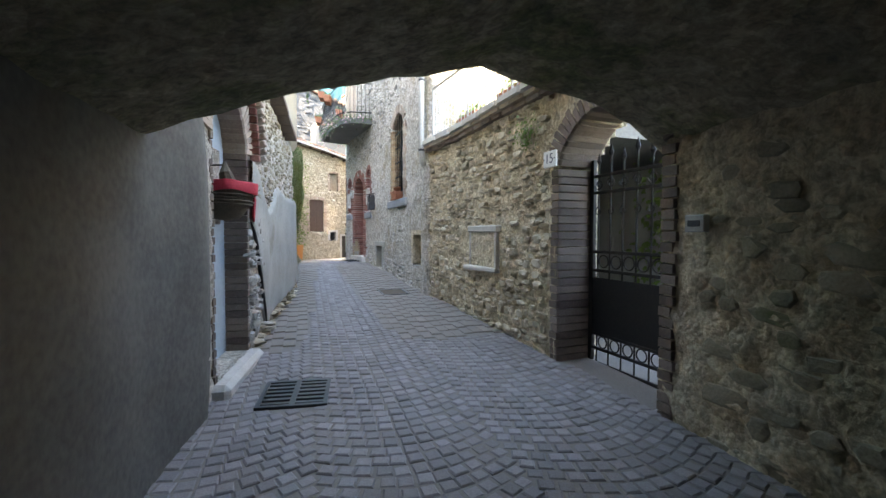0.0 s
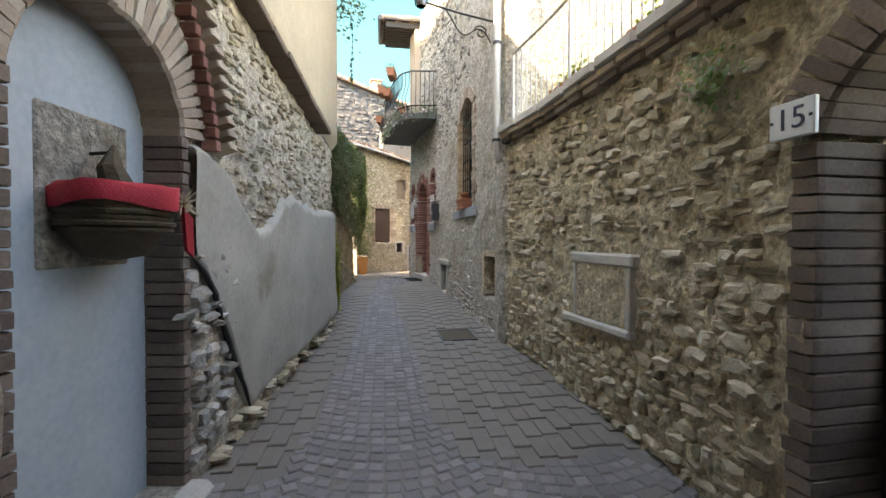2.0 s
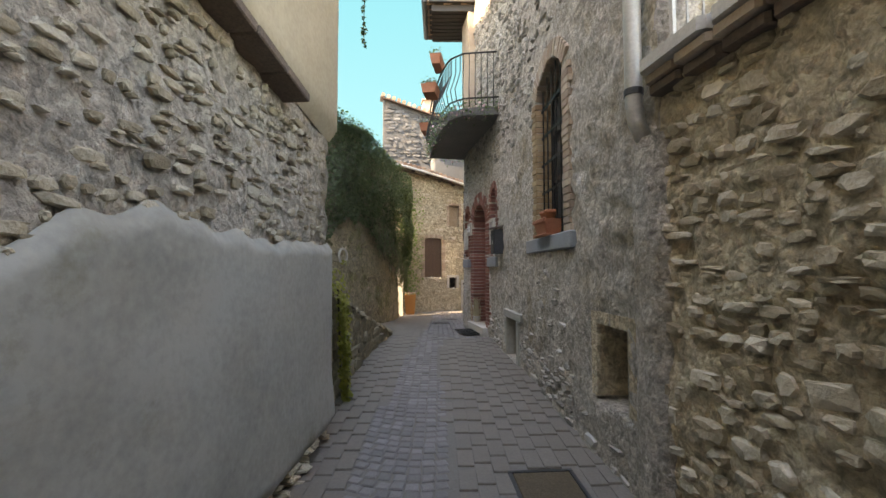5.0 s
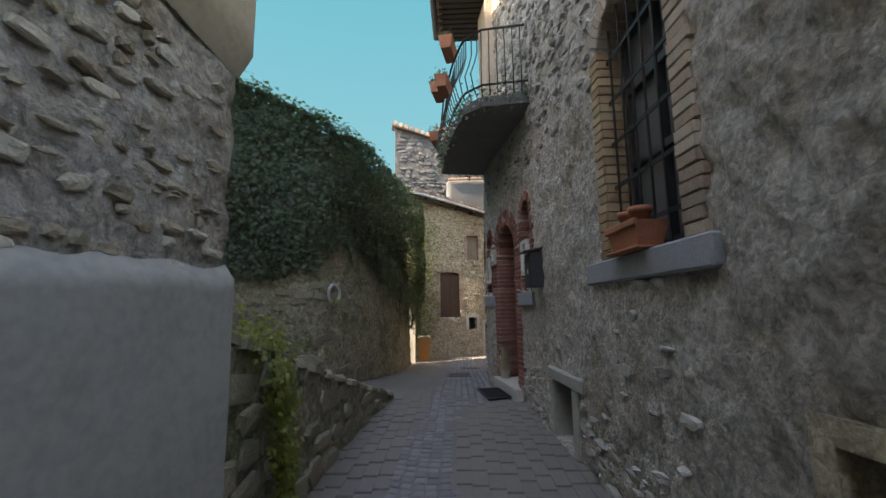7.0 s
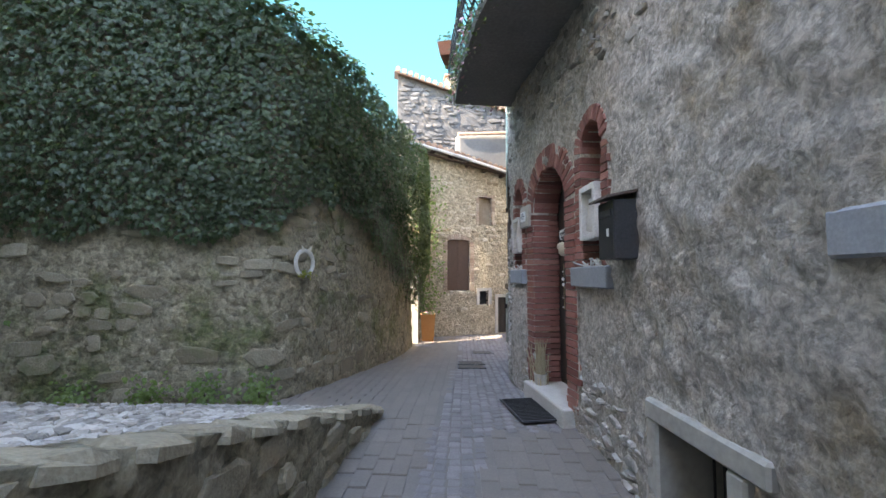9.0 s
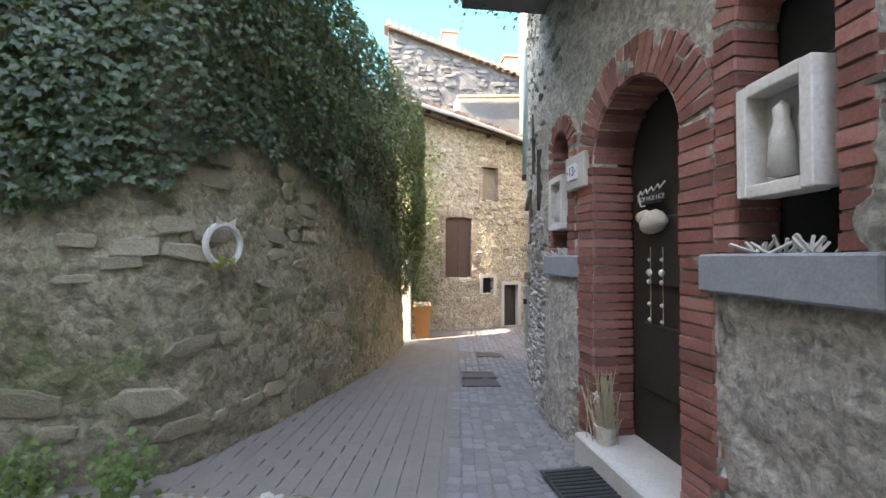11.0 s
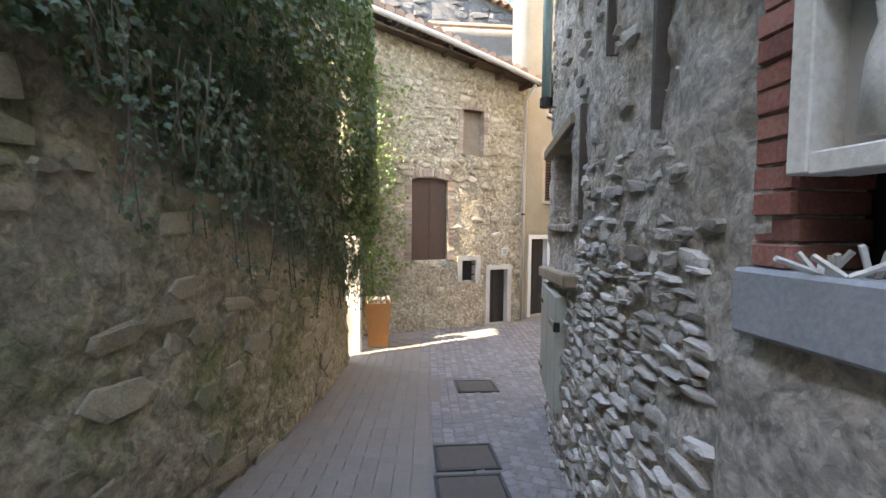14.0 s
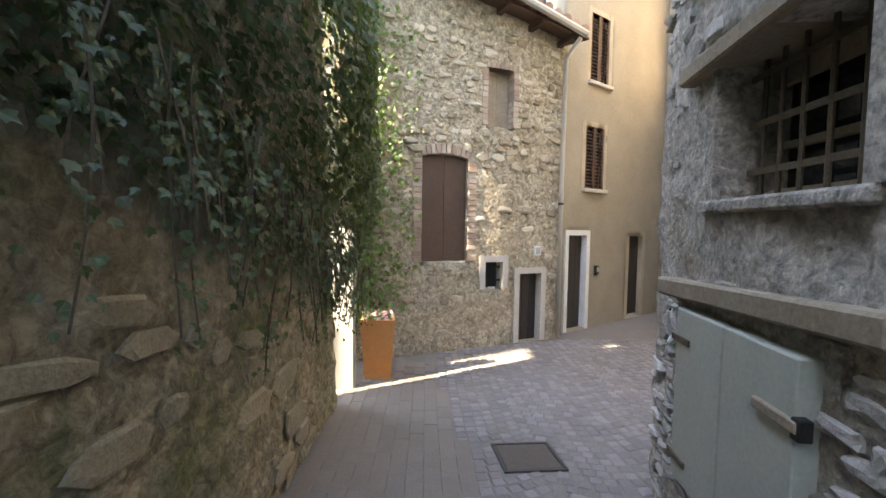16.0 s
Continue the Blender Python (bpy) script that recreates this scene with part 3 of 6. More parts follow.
for i in range(28):
    vm.f.append((ny * 29 + i, top0 + i, top0 + i + 1, ny * 29 + i + 1))
o = len(vm.v)
vm.v += [(-1.4, -7, 6.2), (2.8, -7, 6.2), (-1.4, -7, 1.5), (2.8, -7, 1.9)]
vm.f += [(o, o + 1, top0 + 28, top0), (0, ny * 29, top0, o), (28, o + 1, top0 + 28, ny * 29 + 28)]
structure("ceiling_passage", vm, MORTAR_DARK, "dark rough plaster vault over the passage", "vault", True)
tmp = Mesh()
tmp.box(-3, 4.5, -7.5, -7.05, -0.4, 6.2)
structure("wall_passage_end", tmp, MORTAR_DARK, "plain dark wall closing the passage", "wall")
# ramp surface behind the low wall
rm = Mesh()
nx_, ny_ = 40, 44
for j in range(ny_ + 1):
    y = 8.2 + (12.9 - 8.2) * j / ny_
    xe = float(LOW.xy(LOW.s(min(y, 12.6)))[0]) - 0.1
    for i in range(nx_ + 1):
        x = xe - (7.0 + xe) * (i / nx_) ** 1.5
        rm.v.append((x, y, max(low_top(y), ground_z(y) - 0.05) - 0.03 + 0.02 * nz(x, y, 0, 5)))
rm.f = [(j * (nx_ + 1) + i + 1, j * (nx_ + 1) + i, (j + 1) * (nx_ + 1) + i, (j + 1) * (nx_ + 1) + i + 1) for j in range(ny_) for i in range(nx_)]
ramp = structure("ramp", rm, MORTAR_DARK, "rough cobbled ramp rising beside the lane", "ramp", True)
# the terrace behind the garden wall
tmp = Mesh()
tmp.box(2.6, 9, 3.4, 7.0, 2.5, 2.7)
structure("floor_terrace", tmp, CONCRETE, "plain concrete terrace slab above the lane", "floor")
# roofs and blocks that close the houses
tmp = Mesh()
tmp.box(-8.0, -0.05, 2.5, 8.3, 6.2, 6.4)
structure("roof_left", tmp, TILE, "plain roof of the house by the lane", "roof")
# unseen block added behind the ivy slope to shade the right house from sun
tmp = Mesh()
tmp.box(-11.0, -5.0, 8.35, 13.0, 0.0, 13.5)
structure("wall_garden_house", tmp, PLASTER, "plain cream wall of the house above the garden", "wall")
# second added sun blocker, out of view above the left roof
tmp = Mesh()
tmp.box(-11.0, -5.0, 3.6, 8.3, 6.41, 13.5)
structure("wall_left_tower", tmp, PLASTER, "plain upper storey of the house by the lane", "wall")
# unseen slab added to the west; its gaps shape the sun on floor and front
tmp = Mesh()
for y0, y1, z0, z1 in ((13.1, 14.6, 0, 19), (14.6, 15.42, 0, 8.0), (15.18, 15.42, 8.0, 9.4), (14.6, 15.42, 11.3, 11.7), (14.92, 15.42, 11.7, 12.8), (14.6, 15.42, 12.8, 19),
                       (15.42, 15.75, 0, 19), (15.75, 16.8, 0, 11.7), (15.75, 16.8, 14.4, 19), (16.8, 18.6, 0, 19)):
    tmp.box(-9.1, -9.0, y0, y1, z0, z1)
structure("wall_side_alley", tmp, PLASTER, "plain wall with openings across the side alley", "wall")
tmp = Mesh()
tmp.box(-0.80, -0.51, 19.42, 19.54, 0.2, 2.1, None, 0.02)
structure("wall_pier", tmp, PLASTER_PALE, "pale plastered pier at the wall's end", "wall")
tmp = Mesh()
tmp.box(5.15, 5.6, 18.7, 24.0, 0.0, 9.5).box(3.7, 5.15, 18.7, 19.1, 0.0, 9.5)
structure("wall_lane_east", tmp, PLASTER, "plain plastered house closing the lane to the east", "wall")
# garden wall, and room walls painted black as indoor shade, closing the openings
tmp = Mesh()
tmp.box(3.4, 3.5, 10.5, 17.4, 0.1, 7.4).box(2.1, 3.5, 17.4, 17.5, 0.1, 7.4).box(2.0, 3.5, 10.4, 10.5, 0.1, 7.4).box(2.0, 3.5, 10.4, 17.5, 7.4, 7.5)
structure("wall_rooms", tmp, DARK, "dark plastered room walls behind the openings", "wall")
tmp = Mesh()
tmp.box(4.6, 4.75, -2.0, 6.9, -0.1, 2.5)
structure("wall_garden", tmp, PLASTER_PALE, "pale wall of the courtyard behind the gate", "wall")
# tall house behind the low one, its shade put into dark colours
BACK = Run([(7.0, 27.2), (-2.1, 25.6)], "x")
back_top = lambda s: float(np.interp(BACK.xy(s)[0], [-2.1, 3.2, 7.0], [10.7, 9.0, 8.0]))
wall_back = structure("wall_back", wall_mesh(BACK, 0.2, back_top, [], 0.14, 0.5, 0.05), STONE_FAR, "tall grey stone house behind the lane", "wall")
BACKL = Run([(-2.12, 25.6), (-2.9, 31.0)], "y")
tmp = Mesh()
tmp.add([(-2.1, 25.65, 0.2), (-2.1, 25.65, 10.7), (-3.0, 32, 10.2), (-3.0, 32, 0.2), (-1.7, 25.7, 0.2), (-1.7, 25.7, 10.7), (-2.6, 32, 10.2), (-2.6, 32, 0.2)],
        [(0, 1, 2, 3), (7, 6, 5, 4), (1, 5, 6, 2), (0, 3, 7, 4), (0, 4, 5, 1), (3, 2, 6, 7)])
structure("wall_back_side", tmp, PLASTER_SHADED, "pale plastered side of the tall house", "wall")
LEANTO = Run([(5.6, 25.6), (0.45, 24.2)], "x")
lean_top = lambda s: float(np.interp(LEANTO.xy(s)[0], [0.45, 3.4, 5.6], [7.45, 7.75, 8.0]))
structure("wall_leanto", wall_mesh(LEANTO, 0.2, lean_top, [], 0.15, 0.4, 0.01), PLASTER_SHADED, "pale plastered wall above the low roof", "wall", True)


# ---------------------------------------------------------------- stones, bricks, leaves
rng = random.Random(7)


def stone_shape(r, n=8):
    """An uneven stone of unit size: x and z within half, y from its bed to its face."""
    ph = r.random() * 6.3
    out, mid = [], []
    for k in range(n):
        a = 2 * math.pi * k / n + r.uniform(-0.12, 0.12)
        c, s_ = math.cos(a), math.sin(a)
        q = 1.0 / max(abs(c), abs(s_)) ** 0.72 * r.uniform(0.86, 1.0)
        out.append((0.5 * c * q, -0.35, 0.5 * s_ * q))
        mid.append((0.5 * c * q * 0.97, r.uniform(0.2, 0.75), 0.5 * s_ * q * 0.97))
    top = [(x * r.uniform(0.66, 0.92), r.uniform(0.6, 1.1), z * r.uniform(0.66, 0.92)) for x, _, z in mid]
    vs = out + mid + top + [(r.uniform(-0.1, 0.1), r.uniform(0.85, 1.1), r.uniform(-0.1, 0.1))]
    fs = [(b + k, b + n + k, b + n + (k + 1) % n, b + (k + 1) % n) for b in (0, n) for k in range(n)]
    fs += [(2 * n + k, 3 * n, 2 * n + (k + 1) % n) for k in range(n)]
    return vs, fs


SHAPES = [stone_shape(rng, 6 + (i % 3)) for i in range(16)]


def shape_set(name, material):
    res = []
    for vs, fs in SHAPES:
        res.append(Mesh().add(vs, fs).data(name, material))
    return res


def stones(run, parent, s0, s1, zlo, zhi, hr, wr, keep, solo, rest, depth=0.05, nobj=150, seed=1, base_d=0.0, batter=0.0, gap=0.012, solo_range=None):
    """Rough courses of stones on a wall. keep(s, z) gives the chance that a stone is laid there."""
    r = random.Random(seed)
    meshes = shape_set("stone", solo)
    joined, made = Mesh(), 0
    z = zlo
    while z < zhi:
        h = r.uniform(*hr)
        s = s0 + r.uniform(-0.1, 0.05)
        while s < s1:
            w = r.uniform(*wr) * (0.7 + 0.6 * (h / hr[1]))
            c, zc = s + w / 2, z + h / 2 + r.uniform(-0.02, 0.02) + 0.05 * math.sin(s * 1.7 + seed)
            s += w
            if c > s1 or c < s0 or r.random() > keep(c, zc):
                continue
            hh = h * r.uniform(0.8, 1.12)
            i = r.randrange(16)
            p = run.xy(c)
            d = base_d - batter * (zc - zlo) + 0.03 * nz(p[0], p[1] + 5, zc, 1.1)
            m = run.local(c, zc, d) @ Euler((r.uniform(-0.1, 0.1), r.uniform(-0.16, 0.16), r.uniform(-0.12, 0.12))).to_matrix().to_4x4() @ Matrix.Diagonal((w - gap, depth * r.uniform(0.5, 1.35), hh - gap, 1))
            if made < nobj and (solo_range is None or solo_range[0] < c < solo_range[1]):
                ob = part("stone", meshes[i], None, parent)
                ob.matrix_basis = m
                made += 1
            else:
                joined.add(*SHAPES[i], m)
        z += h
    if joined.v:
        tagged(part("stones", joined, rest, parent), kind="stuff")


def brick_data(name, material):
    return Mesh().box(-0.5, 0.5, -0.5, 0.5, -0.5, 0.5, bev=0.06).data(name, material)


BRICKS = {}


def brick(m, material, parent, r=rng, name="brick"):
    key = material.name + name
    if key not in BRICKS:
        BRICKS[key] = brick_data(name, material)
    ob = part(name, BRICKS[key], None, parent)
    ob.matrix_basis = m
    return ob


def surround(run, h, width, material, parent, proud=0.025, course=0.075, deep=None, jambs=(0, 1), arch=True, foot=None, vw=0.07, arch_w=None):
    """Brick jambs and an arch of wedge bricks round an opening."""
    deep = h.depth if deep is None else deep
    spring = h.z1 - h.rise
    z = h.z0 if foot is None else foot
    k = 0
    while z + course * 0.6 < spring:
        for side in jambs:
            w = width * (1.0 if (k + side) % 2 == 0 else 0.9) * rng.uniform(0.93, 1.05)
            e = h.s0 if side == 0 else h.s1
            c = e - w / 2 if side == 0 else e + w / 2
            m = run.local(c, z + course / 2, (proud - deep) / 2 + rng.uniform(-0.006, 0.006)) @ Euler((0, rng.uniform(-0.02, 0.02), rng.uniform(-0.02, 0.02))).to_matrix().to_4x4() @ Matrix.Diagonal((w, deep + proud, course - 0.006, 1))
            brick(m, material, parent)
        z += course
        k += 1
    if not arch:
        return
    if h.rise <= 0:
        n = max(2, int((h.s1 - h.s0 + width) / vw))
        for i in range(n):
            c = h.s0 - width * 0.4 + (h.s1 - h.s0 + width * 0.8) * (i + 0.5) / n
            brick(run.local(c, h.z1 + width * 0.4, (proud - deep) / 2) @ Matrix.Diagonal((vw - 0.012, deep + proud, width * 0.8, 1)), material, parent)
        return
    rad = (h.half ** 2 + h.rise ** 2) / (2 * h.rise)
    cz = h.z1 - rad
    a1 = math.asin(min(1, h.half / rad))
    if h.rise > h.half * 0.98:
        a1 = math.pi / 2
    aw = arch_w or width
    n = max(5, int(2 * a1 * (rad + aw / 2) / vw))
    for i in range(n):
        a = -a1 + 2 * a1 * (i + 0.5) / n
        c, zc = h.mid + (rad + aw / 2) * math.sin(a), cz + (rad + aw / 2) * math.cos(a)
        m = run.local(c, zc, (proud - deep) / 2 + rng.uniform(-0.006, 0.006)) @ Matrix.Rotation(a, 4, "Y") @ Matrix.Diagonal((2 * a1 * (rad + aw / 2) / n - 0.01, deep + proud, aw * rng.uniform(0.95, 1.03), 1))
        brick(m, material, parent)


def leaf_shape(kind=0):
    """A lobed ivy leaf of unit length, slightly folded along its rib."""
    vs = [(0, 0, 0), (0.34, 0.18, 0.1), (0.5, 0.55, 0.06), (0.2, 0.62, 0.04), (0, 1.0, -0.1), (-0.2, 0.62, 0.04), (-0.5, 0.55, 0.06), (-0.34, 0.18, 0.1), (0, 0.5, 0)]
    fs = [(0, 1, 8), (1, 2, 3, 8), (3, 4, 8), (8, 4, 5), (8, 5, 6, 7), (0, 8, 7)]
    return vs, fs


LEAF_VS, LEAF_FS = leaf_shape()


def leaves(ms, p, out, size, r, droop=0.8):
    """A leaf at p that faces roughly out and hangs."""
    y = Vector((r.uniform(-0.6, 0.6), r.uniform(-0.6, 0.6), -droop + r.uniform(-0.4, 0.5)))
    n = Vector(out) + Vector((r.uniform(-0.7, 0.7), r.uniform(-0.7, 0.7), r.uniform(-0.1, 0.9)))
    y = (y - n * y.dot(n) / n.dot(n))
    if y.length < 0.05:
        y = Vector((0, 0, -1))
    y.normalize()
    n.normalize()
    x = y.cross(n)
    m = Matrix(((x.x, y.x, n.x, p[0]), (x.y, y.y, n.y, p[1]), (x.z, y.z, n.z, p[2]), (0, 0, 0, 1)))
    ms.add([(a * size, b * size, c * size) for a, b, c in LEAF_VS], LEAF_FS, m)


def letters(text, size, m, material, parent, name="lettering"):
    c = bpy.data.curves.new(name, "FONT")
    c.body, c.size, c.align_x, c.align_y, c.extrude = text, size, "CENTER", "CENTER", 0.001
    ob = new("tmp_text", c)
    me = bpy.data.meshes.new_from_object(ob.evaluated_get(bpy.context.evaluated_depsgraph_get()))
    bpy.data.objects.remove(ob)
    me.name = name
    me.materials.clear()
    me.materials.append(material)
    o = part(name, me, None, parent)
    # text lies in x and y, facing up its z: stand it on the wall, readable from the street
    o.matrix_basis = m @ Matrix(((-1, 0, 0, 0), (0, 0, 1, 0), (0, 1, 0, 0), (0, 0, 0, 1)))
    return o


# ---------------------------------------------------------------- wall faces
def fade(x, a, b):
    return min(1.0, max(0.0, (x - a) / (b - a)))


rs = RIGHT.s
stones(RIGHT, wall_terrace, rs(3.64), RIGHT.len, 0.2, 2.85, (0.035, 0.12), (0.05, 0.2),
       lambda s, z: 0 if rs(4.55) < s < rs(5.5) and 1.02 < z < 1.68 else 0.95 if z < 1.0 + 0.9 * fade(s, rs(5.2), rs(3.4)) else 0.62 + 0.7 * nz(s, z, 3, 1.4), STONE, STONE_ISL, 0.042, 300, 3, -0.012)
stones(RIGHT, wall_terrace, rs(0.2), rs(2.0), 0.1, 2.0, (0.07, 0.15), (0.12, 0.3), lambda s, z: 0.5, STONE_MOSS, STONE_MOSS_ISL, 0.02, 0, 4, -0.004)
hs = HOUSE.s
holes_h = [h_cellar, h_tall, h_cellar2, h_niche1, h_door13, h_niche2, h_grille, h_hatch]


def clear_of(holes, s, z, grow):
    return all(not (h.s0 - grow < s < h.s1 + grow and h.z0 - grow < z < h.z1 + grow) for h in holes)


def keep_house(s, z):
    y = float(HOUSE.xy(s)[1])
    if not clear_of(holes_h, s, z, 0.16):
        return 0
    if y < 8.4:
        return 0.08 if z < 0.95 else 0
    if y > 14.35:
        return 0.25 if z > 2.5 else 0
    low = 1.0 - fade(z, ground_z(y) + 0.35, ground_z(y) + 0.6)
    high = fade(z, 3.6, 4.3) if y > 9.6 else 0.25
    return max(0.85 * low, 0.7 * high, 0.0)


stones(HOUSE, wall_house, 0.1, HOUSE.len, 0.3, 6.9, (0.035, 0.105), (0.06, 0.21), keep_house, STONE_GREY, STONE_GREY_ISL, 0.032, 0, 9, -0.011)
stones(HOUSE, wall_house, hs(14.3), hs(17.4), 0.35, 2.6, (0.03, 0.09), (0.06, 0.21),
       lambda s, z: 0 if not clear_of(holes_h, s, z, 0.08) or (HOUSE.xy(s)[1] > 15.75 and z > 1.74) else (0.97 if z < 2.3 else 0.5), STONE_GREY, STONE_GREY_ISL, 0.03, 300, 10, -0.003, solo_range=(hs(14.3), hs(16.6)))
ls = LEFT.s


def ledge_z(y):
    return 3.08 + 0.14 * (7.5 - y)


stones(LEFT, wall_left, 0.08, ls(4.6), 1.9, 3.8, (0.025, 0.075), (0.04, 0.14), lambda s, z: (0.5 if z < ledge_z(float(LEFT.xy(s)[1])) - 0.05 else 0), STONE, STONE_ISL, 0.02, 200, 12, -0.006, 0.006)
stones(LEFT, wall_left, 0.05, ls(4.6), 0.3, 0.75, (0.05, 0.1), (0.08, 0.2), lambda s, z: 0.8 if z < ground_z(float(LEFT.xy(s)[1])) + 0.14 else 0, STONE, STONE_ISL, 0.10, 60, 14, -0.01)
stones(LEFT, wall_left, ls(4.95), ls(4.42), 0.45, 1.65, (0.05, 0.11), (0.08, 0.2), lambda s, z: 0.9, STONE_GREY, STONE_GREY_ISL, 0.04, 60, 15, 0.0)
stones(IVY, wall_ivy, 0.05, IVY.len, 0.4, 2.9, (0.09, 0.24), (0.14, 0.42), lambda s, z: 0.36 + 0.5 * nz(s, z, 1, 1.2), STONE_MOSS, STONE_MOSS_ISL, 0.016, 220, 21, -0.002, 0.04, solo_range=(0.0, 9.0))
stones(LOW, wall_low, 0.1, LOW.len, 0.55, 1.75, (0.1, 0.24), (0.15, 0.42), lambda s, z: 0.8 if z < low_top(float(LOW.xy(s)[1])) - 0.12 else 0, STONE_MOSS, STONE_MOSS_ISL, 0.024, 150, 22, -0.004, 0.03)
fs_ = FAR.s
holes_f = [h_fw, h_fw2, h_fsm, h_fd]
stones(FAR, wall_far, fs_(2.35), fs_(-2.5), 0.5, 4.95, (0.06, 0.14), (0.08, 0.24),
       lambda s, z: 0 if not clear_of(holes_f, s, z, 0.1) else (0.5 if z > 3.0 + 0.5 * nz(s, 0, 2, 1.0) else (0.1 if float(FAR.xy(s)[0]) > -0.2 else 0.7)), STONE, STONE_ISL, 0.035, 120, 31, 0.0, solo_range=(fs_(2.0), fs_(-0.2)))
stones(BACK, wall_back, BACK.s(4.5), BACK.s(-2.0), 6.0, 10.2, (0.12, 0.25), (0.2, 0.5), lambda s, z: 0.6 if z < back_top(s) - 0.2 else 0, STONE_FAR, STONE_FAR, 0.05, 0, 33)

# cement render on the left house, with a ragged top and a broken edge by the door
pm = Mesh()
n_s, n_z = 110, 44
sa, sb = ls(8.24), ls(4.45)


def render_top(y):
    return float(np.interp(y, [4.4, 4.75, 5.05, 5.36, 5.6, 5.95, 6.3, 7.0, 8.25], [2.28, 2.26, 2.05, 1.83, 1.9, 2.13, 2.2, 2.12, 2.16])) + 0.05 * nz(y, 0, 0, 5)


def render_foot(y):
    crack = float(np.interp(y, [4.4, 4.55, 4.75, 5.0, 5.25], [1.68, 1.55, 1.25, 0.80, 0.4]))
    return max(ground_z(y) + 0.1 + 0.05 * nz(y, 3, 0, 6), crack + 0.03 * nz(y, 7, 0, 14))


for layer in (0, 1):
    for i in range(n_s + 1):
        s = sa + (sb - sa) * i / n_s
        y = float(LEFT.xy(s)[1])
        a, b = render_foot(y), render_top(y)
        for j in range(n_z + 1):
            z = a + (b - a) * j / n_z
            edge = min(1.0, min(j, n_z - j) / 2.0)
            d = (0.045 + 0.012 * nz(s, z, 4, 2.5)) * edge if layer == 0 else -0.03
            d += 0.05 * (1 - fade(z, a, a + 0.7)) * fade(y, 6.0, 8.0) * (layer == 0)
            pm.v.append(tuple(LEFT.local(s, z, d + 0.03 * nz(*LEFT.xy(s) + np.array([0, 5]), z, 1.1)).translation))
K = n_z + 1
pm.f = [(i * K + j, i * K + j + 1, (i + 1) * K + j + 1, (i + 1) * K + j) for i in range(n_s) for j in range(n_z)]
part("cement_patch", pm, RENDER_GREY, wall_left, "smooth grey cement render with a ragged top edge", True)
# smooth plaster from passage to blue door, passage shade put into its dark colour
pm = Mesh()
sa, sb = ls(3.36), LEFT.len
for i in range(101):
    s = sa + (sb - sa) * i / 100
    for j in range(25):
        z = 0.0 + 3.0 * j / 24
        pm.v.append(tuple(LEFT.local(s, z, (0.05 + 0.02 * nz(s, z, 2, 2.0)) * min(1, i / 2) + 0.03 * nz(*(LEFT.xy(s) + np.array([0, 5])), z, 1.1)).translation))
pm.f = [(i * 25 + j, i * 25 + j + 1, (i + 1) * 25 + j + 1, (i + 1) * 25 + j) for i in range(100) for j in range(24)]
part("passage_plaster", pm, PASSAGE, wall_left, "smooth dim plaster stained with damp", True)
# the upper cream plaster over a sloping ledge
pm = Mesh()
sa, sb = ls(8.3), ls(2.6)
for i in range(61):
    s = sa + (sb - sa) * i / 60
    y = float(LEFT.xy(s)[1])
    for j in range(31):
        z = ledge_z(y) + 0.07 + (6.2 - ledge_z(y) - 0.07) * j / 30
        pm.v.append(tuple(LEFT.local(s, z, 0.07 + 0.012 * nz(s, z, 0, 3) - (0.07 if j == 0 else 0)).translation))
pm.f = [(i * 31 + j, i * 31 + j + 1, (i + 1) * 31 + j + 1, (i + 1) * 31 + j) for i in range(60) for j in range(30)]
part("upper_plaster", pm, PLASTER, wall_left, "smooth cream plaster above the ledge", True)
pm = Mesh()
for i in range(14):
    y0, y1 = 7.45 - i * 0.34, 7.45 - (i + 1) * 0.34 + 0.012
    for (a, b, d0, d1) in ((0.0, 0.055, -0.05, 0.15),):
        m = LEFT.local(ls((y0 + y1) / 2), ledge_z((y0 + y1) / 2), 0) @ Matrix.Rotation(-math.atan(0.14), 4, "Y")
        pm.box(-0.17, 0.165, -0.05, 0.13 + 0.03 * rng.random(), -0.01, 0.05, m, 0.008)
part("ledge", pm, BRICK_DARK, wall_left, "worn dark stone ledge under the plaster")
# dentil course of tilted bricks running down beside the door arch
pm = thing("brick_moulding", "saw-toothed red brick moulding beside the arched door", "moulding")
for i in range(15):
    z = 2.30 + i * 0.072
    y = 4.72 - 0.012 * i - 0.0016 * i * i
    brick(LEFT.at(y, z, 0.055) @ Matrix.Rotation(0.35, 4, "X") @ Matrix.Diagonal((0.10, 0.13, 0.045, 1)), BRICK_OLD, pm)
    brick(LEFT.at(y - 0.10, z, 0.03) @ Matrix.Diagonal((0.05, 0.09, 0.06, 1)), BRICK, pm)

# surrounds
for (rn, h, w, mt, par, dp) in ((HOUSE, h_door13, 0.25, BRICK, wall_house, 0.3), (HOUSE, h_niche1, 0.13, BRICK, wall_house, 0.2), (HOUSE, h_niche2, 0.13, BRICK, wall_house, 0.2)):
    surround(rn, h, w, mt, par, 0.02, 0.064, dp)
    part("mortar_bed", lining(rn, Hole(h.s0 - 0.007, h.s1 + 0.007, h.z0, h.z1 + 0.007, h.rise + 0.007, 0.18), 0.009, w - 0.014), MORTAR_GREY, par)
surround(HOUSE, h_tall, 0.15, BRICK_OCHRE, wall_house, 0.02, 0.068, 0.2, (1,), False)
surround(HOUSE, h_tall, 0.19, BRICK_OLD, wall_house, 0.02, 0.068, 0.2, (0,), True)
